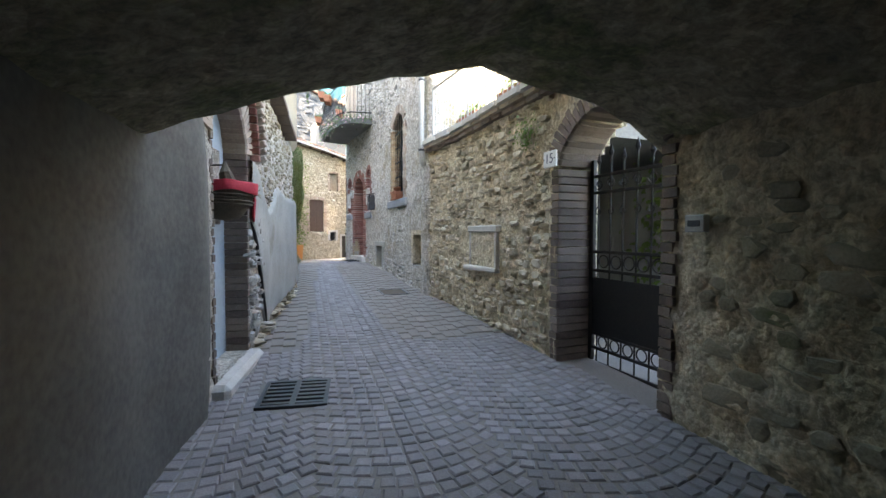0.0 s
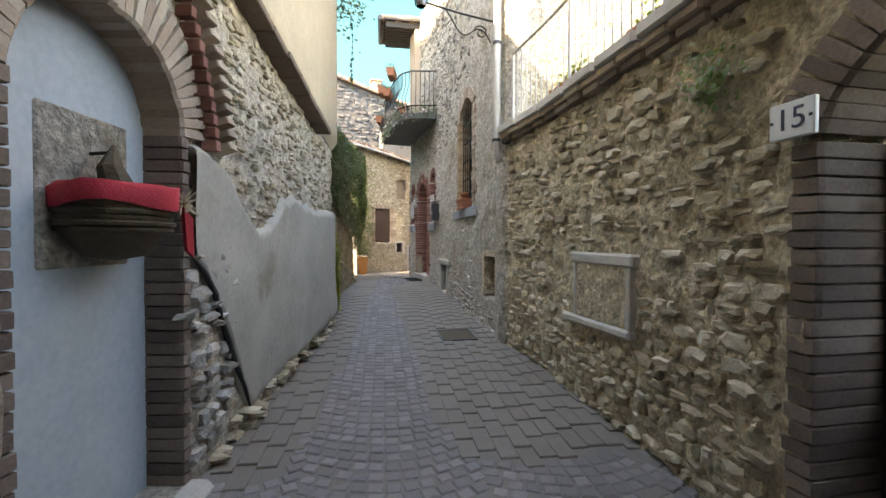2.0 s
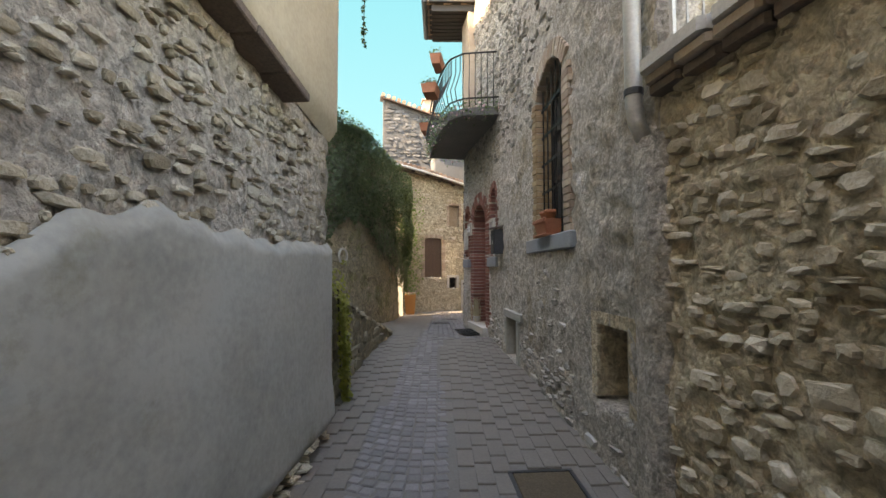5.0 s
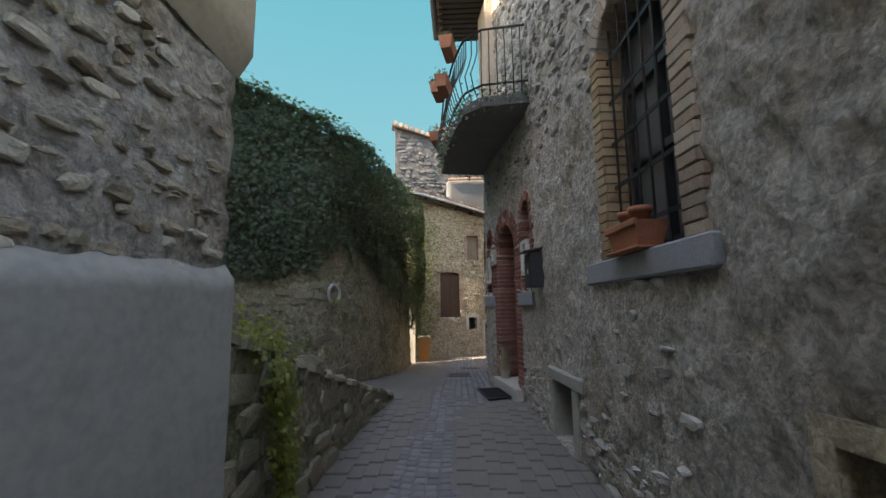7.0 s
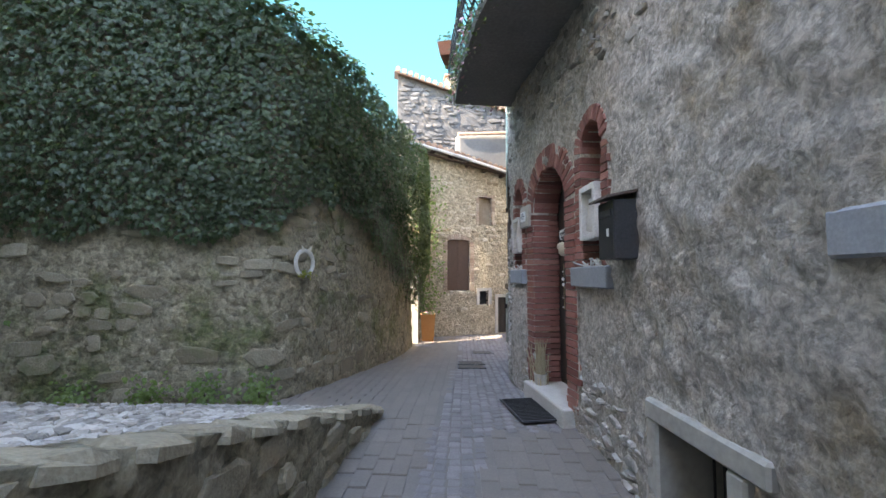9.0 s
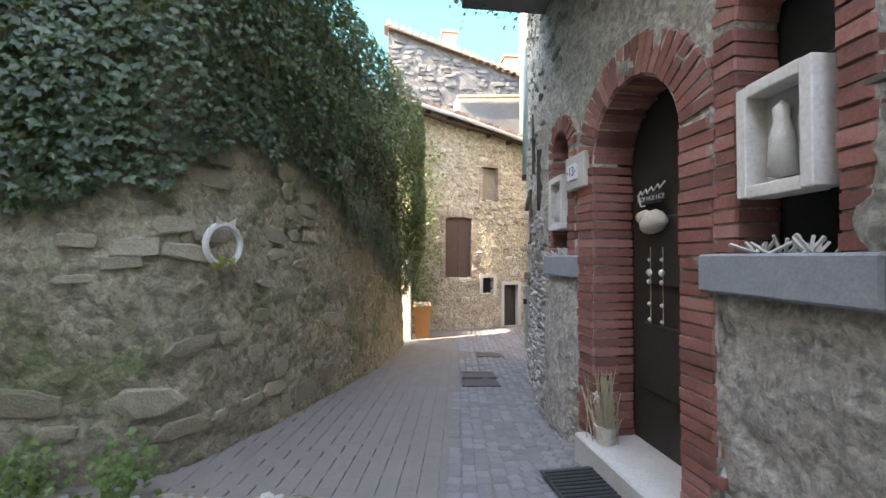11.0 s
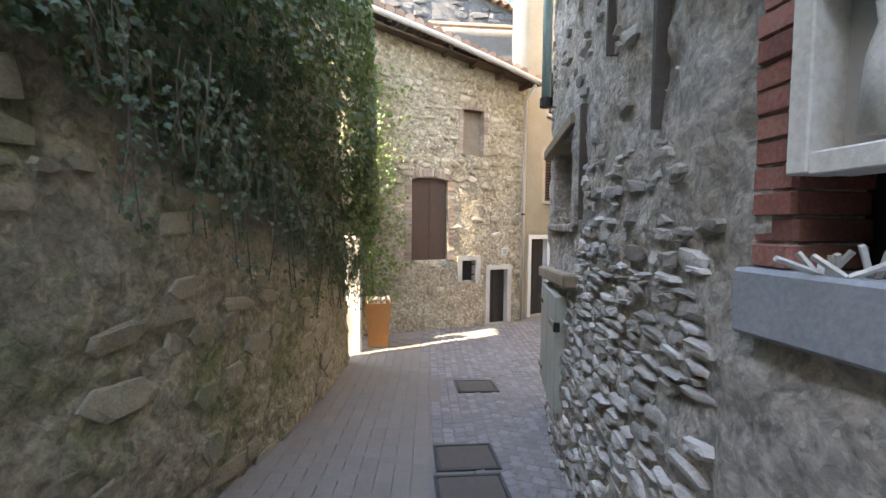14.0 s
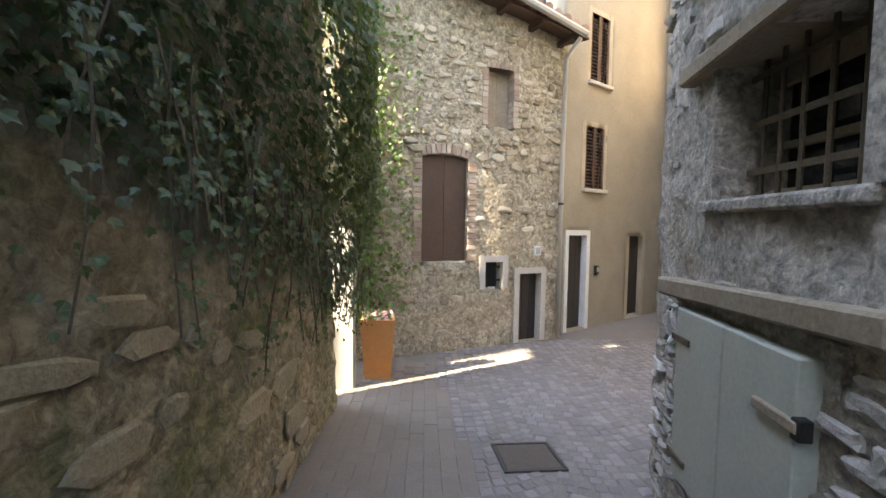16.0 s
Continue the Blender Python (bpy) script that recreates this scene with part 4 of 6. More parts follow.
surround(RIGHT, h_gate, 0.13, BRICK_DARK, wall_terrace, 0.02, 0.075, 0.45, arch_w=0.22)
surround(LEFT, h_ldoor, 0.13, BRICK_OLD, wall_left, 0.012, 0.075, 0.25, (), True, None, 0.06, 0.3)
surround(LEFT, h_ldoor, 0.07, BRICK_DARK, wall_left, 0.004, 0.065, 0.25, (0, 1), False)
surround(FAR, h_fw, 0.14, BRICK_OLD, wall_far, 0.015, 0.08, 0.15)
surround(FAR, h_fw2, 0.10, BRICK_OLD, wall_far, 0.015, 0.08, 0.15)
for rn, h, par, mt in (
                       (HOUSE, h_grille, wall_house, MORTAR_GREY), (HOUSE, h_hatch, wall_house, MORTAR_GREY), (HOUSE, h_cellar, wall_house, MORTAR), (HOUSE, h_cellar2, wall_house, RENDER_GREY), (FAR, h_fsm, wall_far, LIME), (FAR, h_fd, wall_far, LIME), (FAR, h_fw2, wall_far, BRICK_OLD), (FAR, h_fw, wall_far, PLASTER_OLD),
                       (OCHRE, h_od, wall_ochre, WHITE), (OCHRE, h_ow1, wall_ochre, PLASTER), (OCHRE, h_ow2, wall_ochre, PLASTER), (OCHRE, h_od2, wall_ochre, PLASTER)):
    part("reveal", lining(rn, h, 0.002 if mt not in (LIME, WHITE) else 0.03, 0.09), mt, par)


# ---------------------------------------------------------------- passage and gate
def bars(ms, pts, r, n=6, m=None):
    ms.tube(pts, r, n, m)


def spiral(cx, cz, r0, turns, start, sgn, n=18):
    return [(cx + r0 * (1 - 0.75 * i / n) * math.cos(start + sgn * turns * 2 * math.pi * i / n), 0, cz + r0 * (1 - 0.75 * i / n) * math.sin(start + sgn * turns * 2 * math.pi * i / n)) for i in range(n + 1)]


gate = thing("iron_gate", "black wrought-iron gate with scrolls and spear points", "gate")
W0 = h_gate.s1 - h_gate.s0
gM = RIGHT.local(h_gate.mid, 0.27, -0.37)
hw = W0 / 2 - 0.03
ms = Mesh()
for x in (-hw, hw):
    ms.box(x - 0.025, x + 0.025, -0.02, 0.02, 0.0, 2.0, gM, 0.004)
for z in (0.03, 0.17, 0.31, 0.93, 1.11, 1.68, 1.84):
    ms.box(-hw, hw, -0.012, 0.012, z - 0.014, z + 0.014, gM, 0.003)
part("gate_frame", ms, IRON, gate)
part("kick_panel", Mesh().box(-hw, hw, -0.006, 0.006, 0.32, 0.86, gM, 0.002), IRON, gate, "solid black sheet-iron panel")
NB = 7
for i in range(NB):
    x = -hw + 2 * hw * (i + 0.5) / NB
    top = 1.95 + 0.06 * (i % 2)
    bm_ = Mesh().tube([(x, 0, 0.86), (x, 0, top)], 0.009, 6, gM).tube([(x, 0, 0.04), (x, 0, 0.32)], 0.008, 6, gM)
    bar_ob = part("bar", bm_, IRON, gate)
    part("spear_tip", Mesh().tube([(x, 0, top), (x, 0, top + 0.03), (x, 0, top + 0.11)], [0.012, 0.024, 0.001], 6, gM), IRON, bar_ob)
for i in range(NB + 1):
    x = -hw + 2 * hw * i / NB
    for z, rr in ((1.02, 0.06), (0.24, 0.055)):
        if abs(x) < hw - 0.02:
            part("ring", Mesh().tube([(x + rr * math.cos(a * math.pi / 7), 0, z + rr * math.sin(a * math.pi / 7)) for a in range(15)], 0.007, 5, gM), IRON, gate)
    if i < NB:
        part("scroll", Mesh().tube(spiral(x + hw / NB, 1.76, 0.055, 1.4, 0, 1 if i % 2 else -1), 0.007, 5, gM), IRON, gate)
        part("scroll", Mesh().tube(spiral(x + hw / NB, 1.5, 0.045, 1.1, 1.5, 1 if i % 2 else -1), 0.006, 5, gM), IRON, gate)
tagged(part("gate_sill", Mesh().box(h_gate.s0 - h_gate.mid, h_gate.s1 - h_gate.mid, -0.15, 0.30, -0.12, 0.0, RIGHT.local(h_gate.mid, 0.27, -0.1), 0.01), LIME), "pale worn stone sill under the gate", "sill", "", "structure")
box15 = thing("intercom", "small pale intercom box on the gate pillar", "intercom")
im = RIGHT.at(2.02, 1.62, 0.06)
part("housing", Mesh().box(-0.07, 0.07, -0.04, 0.012, -0.055, 0.055, im, 0.006), ZINC, box15)
part("button_plate", Mesh().box(-0.045, 0.045, 0.012, 0.018, -0.02, 0.02, im, 0.002), MAIL, box15)
plant = thing("courtyard_shrub", "sunlit green shrub in the courtyard behind the gate", "shrub")
ms, lr = Mesh(), random.Random(5)
for i in range(1700):
    a, b = lr.gauss(0, 1), lr.gauss(0, 1)
    leaves(ms, (4.2 + 0.15 * lr.gauss(0, 1), 3.5 + 0.35 * a, 1.7 + 0.6 * b), (-1, 0, 0.3), lr.uniform(0.06, 0.12), lr)
tagged(part("leaves", ms, GRASS, plant), kind="stuff")
part("stem", Mesh().tube([(4.1, 3.4, 0.2), (4.12, 3.45, 1.0), (4.1, 3.4, 1.8)], [0.05, 0.04, 0.02], 7), TWIG, plant)


def number_plate(run, c, z, d, text, w=0.2, h=0.15):
    t = thing("house_number_plate", "white enamel house number plate reading " + text, "house number")
    m = run.at(c, z, d)
    part("plate", Mesh().box(-w / 2, w / 2, -0.02, 0.006, -h / 2, h / 2, m, 0.004), WHITE, t)
    letters(text, h * 0.85, run.at(c, z, d + 0.008), INK, t)
    for x in (-w * 0.43, w * 0.43):
        part("screw", Mesh().box(x - 0.006, x + 0.006, 0.005, 0.010, -0.006, 0.006, m), MAIL, t)


number_plate(RIGHT, 3.54, 2.27, 0.075, "15", 0.19, 0.155)
number_plate(HOUSE, 13.47, 2.78, 0.066, "13", 0.15, 0.12)
slab13 = part("stone_block", Mesh().box(-0.17, 0.15, -0.1, 0.055, -0.13, 0.13, HOUSE.at(13.47, 2.78, 0), 0.01), LIME, wall_house, "smooth grey stone block behind the number")

# blind plaque of pale stone in the garden wall
plq = thing("stone_plaque", "blank grey stone panel framed by pale slabs", "plaque")
m = RIGHT.at(5.0, 1.35, 0.02)
part("panel", Mesh().box(-0.34, 0.34, -0.05, 0.035, -0.22, 0.22, m, 0.008), MORTAR, plq)
part("lintel", Mesh().box(-0.41, 0.43, -0.05, 0.05, 0.22, 0.31, m, 0.016), LIME, plq)
part("sill", Mesh().box(-0.39, 0.56, -0.05, 0.06, -0.285, -0.22, m @ Matrix.Rotation(0.02, 4, "Y"), 0.016), LIME, plq)
part("side_slab", Mesh().box(-0.385, -0.34, -0.05, 0.048, -0.22, 0.22, m, 0.01), LIME, plq)
part("side_slab", Mesh().box(0.34, 0.38, -0.05, 0.048, -0.22, 0.22, m, 0.01), LIME, plq)

# coping and railing of the terrace
cop = thing("coping", "brick and stone coping along the garden wall", "coping", kind="structure")
y = 3.0
while y < 6.95:
    for k, (d0, d1, z0, z1, mt) in enumerate(((-0.3, 0.075, 2.93, 2.985, BRICK_DARK), (-0.3, 0.11, 2.99, 3.04, BRICK_OLD), (-0.35, 0.15, 3.045, 3.12, LIME))):
        L_ = 0.245 if k < 2 else 0.49
        if k == 2 and int(round((y - 3.0) / 0.25)) % 2:
            continue
        yc = min(y + L_ / 2, 6.9)
        ob = brick(RIGHT.at(yc, (z0 + z1) / 2, (d0 + d1) / 2 + rng.uniform(-0.012, 0.012)) @ Matrix.Diagonal((L_ - 0.008, d1 - d0, z1 - z0, 1)), mt, cop, name="brick" if k < 2 else "coping_slab")
    y += 0.25
rail = thing("terrace_railing", "light metal terrace railing with upright bars", "railing")
ra, rb = RIGHT.s(3.2), RIGHT.len - 0.06
for z in (3.22, 4.02):
    part("rail", Mesh().tube([tuple(RIGHT.local(ra + (rb - ra) * i / 10, z, -0.05).translation) for i in range(11)], 0.018, 6), RAIL_GREY, rail)
nbar = 34
for i in range(nbar):
    s = ra + (rb - ra) * i / (nbar - 1)
    thick_ = 0.02 if i % 11 == 0 else 0.008
    part("post" if i % 11 == 0 else "bar", Mesh().tube([tuple(RIGHT.local(s, 3.10, -0.05).translation), tuple(RIGHT.local(s, 4.02, -0.05).translation)], thick_, 6), RAIL_GREY, rail)


def tuft(name, label, p, rad, n, size, material, out, seed, flat=1.0, category="weed"):
    t = thing(name, label, category)
    ms, r = Mesh(), random.Random(seed)
    for i in range(n):
        v = Vector((r.gauss(0, 1), r.gauss(0, 1), r.gauss(0, 1) * flat))
        leaves(ms, (p[0] + v.x * rad * 0.5, p[1] + v.y * rad * 0.5, p[2] + v.z * rad * 0.5), out, size * r.uniform(0.6, 1.2), r)
    tagged(part("leaves", ms, material, t), kind="stuff")
    part("stem", Mesh().tube([(p[0] - out[0] * rad * 0.6, p[1] - out[1] * rad * 0.6, p[2] - 0.1), p], [0.012, 0.004], 5), TWIG, t)
    return t


tuft("weed_tuft", "green weeds growing out of the garden wall", (2.24, 3.95, 2.62), 0.16, 260, 0.035, GRASS, (-1, 0, 0.2), 3)
tuft("weed_tuft", "green weeds on the wall coping", (2.25, 3.75, 3.18), 0.2, 240, 0.045, GRASS, (-1, 0, 0.3), 4)
for yy in (4.6, 5.9):
    t = thing("terrace_planter", "terracotta planter on the terrace edge", "planter", "planters on the terrace")
    m = RIGHT.at(yy, 3.12, -0.22)
    part("trough", Mesh().add([(-.28, -.09, 0), (.28, -.09, 0), (.28, .09, 0), (-.28, .09, 0), (-.33, -.12, .2), (.33, -.12, .2), (.33, .12, .2), (-.33, .12, .2)], [(3, 2, 1, 0), (0, 1, 5, 4), (1, 2, 6, 5), (2, 3, 7, 6), (3, 0, 4, 7), (4, 5, 6, 7)], m), TERRA, t)
    ms, r = Mesh(), random.Random(int(yy * 10))
    for i in range(200):
        leaves(ms, m @ Vector((r.uniform(-.3, .3), r.uniform(-.1, .1), r.uniform(.18, .36))), (-1, 0, 0.6), 0.06, r)
    tagged(part("leaves", ms, GRASS, t), kind="stuff")

# ---------------------------------------------------------------- the arched door on the left
ld = tagged(part("door_left", filler(LEFT, h_ldoor, 0.2, 0.05), DOOR_BLUE), "walled-up arched door, pale blue weathered paint", "door", "", "structure")
part("bare_patch", Mesh().box(-0.28, 0.2, -0.05, 0.012, -0.35, 0.32, LEFT.at(3.98, 1.98, -0.2), 0.01), MORTAR_GREY, ld, "bare rough mortar patch")
tagged(part("door_step", Mesh().box(-0.55, 0.55, -0.3, 0.10, -0.3, 0.0, LEFT.at(3.95, 0.42, 0.02), 0.04), LIME), "pale worn cement step under the blue door", "step", "", "structure")
bk_ = thing("wall_basket", "dark twig basket with red cloth hung on the wall", "basket")
bM = LEFT.at(4.03, 1.84, -0.08) @ Matrix.Scale(0.9, 4)
prof = [(0.02, -0.20), (0.13, -0.18), (0.22, -0.06), (0.25, 0.06), (0.26, 0.13), (0.24, 0.13), (0.22, 0.05), (0.02, 0.0)]
part("basket_body", Mesh().lathe(prof, 18, bM), TWIG, bk_, "", True)
for k in range(7):
    part("withe", Mesh().tube([bM @ Vector(((0.235 + 0.01 * (k % 2)) * math.cos(a * math.pi / 12), (0.235 + 0.01 * (k % 2)) * math.sin(a * math.pi / 12), -0.05 + 0.028 * k)) for a in range(25)], 0.012, 5), TWIG, bk_)
cl = Mesh()
for k in range(25):
    a = 2 * math.pi * k / 24
    rr = 0.275 + 0.02 * math.sin(5 * a)
    cl.v += [tuple(bM @ Vector((rr * math.cos(a), rr * math.sin(a), 0.06 + 0.02 * math.sin(3 * a)))), tuple(bM @ Vector((rr * 1.02 * math.cos(a), rr * 1.02 * math.sin(a), 0.15 + 0.02 * math.sin(4 * a)))), tuple(bM @ Vector((rr * .8 * math.cos(a), rr * .8 * math.sin(a), 0.17)))]
cl.f = [(3 * k + j, 3 * k + 3 + j, 3 * k + 4 + j, 3 * k + 1 + j) for k in range(24) for j in range(2)]
part("red_band", cl, RED_CLOTH, bk_, "bright red cloth band", True)
part("ribbon_tail", Mesh().add([(-0.20, 0.2, 0.08), (-0.30, 0.19, 0.02), (-0.36, 0.16, -0.2), (-0.28, 0.17, -0.16), (-0.2, 0.22, 0.08), (-0.3, 0.21, 0.02), (-0.36, 0.18, -0.2), (-0.28, 0.19, -0.16)], [(0, 1, 2, 3), (7, 6, 5, 4), (0, 4, 5, 1), (1, 5, 6, 2), (2, 6, 7, 3), (3, 7, 4, 0)], bM), RED_CLOTH, bk_, "hanging red ribbon")
r = random.Random(8)
st = Mesh()
for i in range(40):
    a = r.uniform(-1, 1)
    p0 = Vector((-0.22, 0.2, 0.1))
    st.tube([bM @ p0, bM @ (p0 + Vector((r.uniform(-.07, .07), r.uniform(-.02, .08), r.uniform(-.07, .07))))], 0.003, 3)
part("straw_bow", st, STRAW, bk_, "straw bow")
part("bundle", Mesh().tube([bM @ Vector((0.02, 0.05, 0.1)), bM @ Vector((0.05, 0.02, 0.25)), bM @ Vector((0.0, 0.0, 0.36))], [0.08, 0.05, 0.01], 8), TWIG, bk_)
part("hook", Mesh().tube([bM @ Vector((0, -0.22, 0.32)), bM @ Vector((0, -0.02, 0.33)), bM @ Vector((0, 0.0, 0.28))], 0.008, 6), IRON, bk_)
# crack beside the render
cr_ = Mesh()
pts = [(4.42, 1.66), (4.55, 1.56), (4.66, 1.42), (4.74, 1.26), (4.84, 1.08), (4.95, 0.9), (5.1, 0.68), (5.2, 0.5)]
cr_.tube([tuple(LEFT.at(y + 0.015 * nz(y, z, 0, 30), z, 0.028).translation) for y, z in pts], [0.006, 0.016, 0.02, 0.016, 0.022, 0.018, 0.014, 0.006], 6)
part("crack", cr_, DARK, wall_left, "deep dark crack along the render's edge")

# ---------------------------------------------------------------- downpipe, lantern, tall window
dp = thing("downpipe", "grey zinc downpipe with clamps on the house corner", "downpipe")
part("pipe", Mesh().tube([tuple(HOUSE.at(7.1, z, d).translation) for z, d in ((7.4, 0.1), (4.0, 0.1), (2.95, 0.1), (2.82, 0.085), (2.68, 0.02))], 0.05, 12), ZINC, dp, "", True)
for z in (5.4, 4.2, 3.0):
    part("clamp", Mesh().tube([tuple(HOUSE.at(7.1, z - 0.02, 0.1).translation), tuple(HOUSE.at(7.1, z + 0.02, 0.1).translation)], 0.056, 12), MAIL, dp)
pm = Mesh()
for i in range(31):
    for j in range(13):
        z = 0.42 + 2.3 * i / 30
        a = -1 + 2 * j / 12
        d = 0.10 * math.sqrt(max(0, 1 - a * a)) - 0.02 + 0.015 * nz(a, z, 0, 5)
        pm.v.append(tuple(HOUSE.local(hs(7.1) + a * (0.17 + 0.03 * nz(z, 0, 0, 3)), z, d).translation))
pm.f = [(i * 13 + j, (i + 1) * 13 + j, (i + 1) * 13 + j + 1, i * 13 + j + 1) for i in range(30) for j in range(12)]
part("pipe_casing", pm, MORTAR_GREY, wall_house, "cement casing over the buried downpipe", True)

lan = thing("wall_lantern", "black wrought-iron wall lantern on a scrolled bracket", "street lamp")
lm = HOUSE.at(7.45, 4.35, 0)
part("bracket_arm", Mesh().tube([lm @ Vector((0, 0, 0.3)), lm @ Vector((0, 0.5, 0.36)), lm @ Vector((0, 1.0, 0.45))], 0.014, 6), IRON, lan)
part("scroll", Mesh().tube([lm @ Vector((0, 0.06 + 0.75 * t, 0.02 + 0.33 * t + 0.10 * math.sin(t * 9))) for t in [i / 24 for i in range(25)]], 0.009, 5), IRON, lan)
part("scroll", Mesh().tube([lm @ Vector((0, 0.2 + 0.1 * (1 - i / 26) * math.cos(i * 0.4), 0.14 + 0.1 * (1 - i / 26) * math.sin(i * 0.4))) for i in range(26)], 0.008, 5), IRON, lan)
part("wall_plate", Mesh().box(-0.03, 0.03, -0.02, 0.015, -0.02, 0.4, lm, 0.004), IRON, lan)
lb = lm @ Matrix.Translation((0, 1.0, 0.4))
part("glass_body", Mesh().lathe([(0.06, -0.02), (0.07, 0.0), (0.12, 0.26), (0.0, 0.26)], 6, lb), GLASS, lan)
part("cap", Mesh().lathe([(0.14, 0.26), (0.12, 0.29), (0.04, 0.38), (0.015, 0.44), (0.0, 0.44)], 6, lb), IRON, lan)
for k in range(6):
    a = k * math.pi / 3
    part("frame_bar", Mesh().tube([lb @ Vector((0.072 * math.cos(a), 0.072 * math.sin(a), 0)), lb @ Vector((0.122 * math.cos(a), 0.122 * math.sin(a), 0.26))], 0.006, 4), IRON, lan)


def grille(run, h, d, nv, nh, material, parent, rad=0.009):
    for i in range(nv):
        s = h.s0 + (h.s1 - h.s0) * (i + 0.5) / nv
        part("upright_bar", Mesh().tube([tuple(run.local(s, h.z0, d).translation), tuple(run.local(s, h.top(s), d).translation)], rad, 6), material, parent)
    for j in range(nh):
        z = h.z0 + (h.z1 - h.rise - h.z0) * (j + 0.6) / nh
        part("cross_bar", Mesh().box(h.s0 - h.mid, h.s1 - h.mid, -0.004, 0.004, -0.014, 0.014, run.local(h.mid, z, d)), material, parent)


win = tagged(new("window_1"), "tall arched window with dark frame and iron grille", "window", "", "structure")
part("pane", filler(HOUSE, h_tall, 0.22, 0.01), GLASS_PALE, win, "reflecting glass with a pale curtain behind")
fr = Mesh()
for s in (h_tall.s0 + 0.03, h_tall.mid, h_tall.s1 - 0.03):
    fr.box(-0.022, 0.022, -0.02, 0.03, h_tall.z0, h_tall.top(s) if s == h_tall.mid else h_tall.z1 - h_tall.rise, HOUSE.local(s, 0, -0.2))
for z in (2.35, 2.95, 3.5, 3.93):
    fr.box(-h_tall.half, h_tall.half, -0.018, 0.028, z - 0.025, z + 0.025, HOUSE.local(h_tall.mid, 0, -0.2))
part("window_frame", fr, MAIL, win)
grille(HOUSE, h_tall, -0.05, 6, 5, IRON, win)
part("window_sill", Mesh().box(-h_tall.half - 0.24, h_tall.half + 0.44, -0.3, 0.04, -0.16, 0.0, HOUSE.local(h_tall.mid, h_tall.z0, 0), 0.012), SLATE, win)


def flower_trough(run, c, z, d, w, label, plants=True):
    t = thing("flower_trough", label, "flower box")
    m = run.at(c, z, d)
    a, b = w / 2 - 0.04, w / 2
    part("trough", Mesh().add([(-a, -.07, 0), (a, -.07, 0), (a, .07, 0), (-a, .07, 0), (-b, -.10, .15), (b, -.10, .15), (b, .10, .15), (-b, .10, .15), (-b + .02, -.08, .15), (b - .02, -.08, .15), (b - .02, .08, .15), (-b + .02, .08, .15), (-b + .03, -.07, .11), (b - .03, -.07, .11), (b - .03, .07, .11), (-b + .03, .07, .11)],
         [(3, 2, 1, 0), (0, 1, 5, 4), (1, 2, 6, 5), (2, 3, 7, 6), (3, 0, 4, 7), (4, 5, 9, 8), (5, 6, 10, 9), (6, 7, 11, 10), (7, 4, 8, 11), (8, 9, 13, 12), (9, 10, 14, 13), (10, 11, 15, 14), (11, 8, 12, 15), (12, 13, 14, 15)], m), TERRA, t)
    part("rim", Mesh().box(-b - 0.008, b + 0.008, 0.09, 0.112, 0.12, 0.16, m, 0.005), TERRA, t)
    part("saucer", Mesh().box(-b - 0.01, b + 0.01, -0.1, 0.11, -0.015, 0.0, m, 0.004), TERRA, t)
    part("soil", Mesh().box(-b + .03, b - .03, -.07, .07, .10, .125, m), EARTH, t)
    return t, m


t, m = flower_trough(HOUSE, 9.04, 2.306, 0.0, 0.42, "terracotta flower trough on the tall window's sill")
for dx in (-0.06, 0.1):
    pt = thing("flower_pot", "small terracotta pot standing in the trough", "flower pot", "pots in the trough")
    mm = m @ Matrix.Translation((dx, -0.01, 0.12)) @ Matrix.Diagonal((0.9, 0.9, 1.0, 1))
    part("pot", Mesh().lathe([(0.0, 0.0), (0.045, 0.0), (0.065, 0.1), (0.075, 0.1), (0.078, 0.135), (0.06, 0.135), (0.055, 0.1), (0.0, 0.1)], 16, mm), TERRA, pt, "", True)

# cellar openings
for h, nm, lab in ((h_cellar, "window_2", "dark cellar opening with an ochre reveal"), (h_cellar2, "window_3", "dark cellar opening framed by pale stone slabs")):
    w = tagged(new(nm), lab, "window", "", "structure")
    # near-black sheet stands in for the unlit cellar
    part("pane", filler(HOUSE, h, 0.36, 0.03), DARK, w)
    for i in range(3):
        s = h.s0 + (h.s1 - h.s0) * (i + 0.5) / 3
        part("bar", Mesh().tube([tuple(HOUSE.local(s, h.z0, -0.25).translation), tuple(HOUSE.local(s, h.z1, -0.25).translation)], 0.008, 5), IRON, w)
    if h is h_cellar2:
        part("lintel", Mesh().box(-h.half - 0.25, h.half + 0.12, -0.2, 0.025, 0.0, 0.12, HOUSE.local(h.mid, h.z1, 0.0), 0.015), RENDER_GREY, w)
        part("jamb", Mesh().box(-0.06, 0.06, -0.2, 0.02, h.z0 - 0.05, h.z1, HOUSE.local(h.s1 + 0.06, 0, 0), 0.015), RENDER_GREY, w)
        part("jamb", Mesh().box(-0.06, 0.06, -0.2, 0.02, h.z0 - 0.05, h.z1, HOUSE.local(h.s0 - 0.06, 0, 0), 0.015), RENDER_GREY, w)

# ---------------------------------------------------------------- balcony
bal = thing("balcony", "grey concrete balcony slab with wrought-iron railing and flowers", "balcony")
slab = [(1.76, 11.42), (1.16, 11.5), (0.93, 11.72), (0.78, 12.3), (0.62, 13.3), (0.54, 14.2), (1.5, 14.35)]
bz = 4.5
n = len(slab)
ms = Mesh()
ms.v = [(x, y, bz) for x, y in slab] + [(x, y, bz + 0.13) for x, y in slab]
ms.f = [tuple(range(n)), tuple(range(2 * n - 1, n - 1, -1))] + [(i, n + i, n + (i + 1) % n, (i + 1) % n) for i in range(n)]
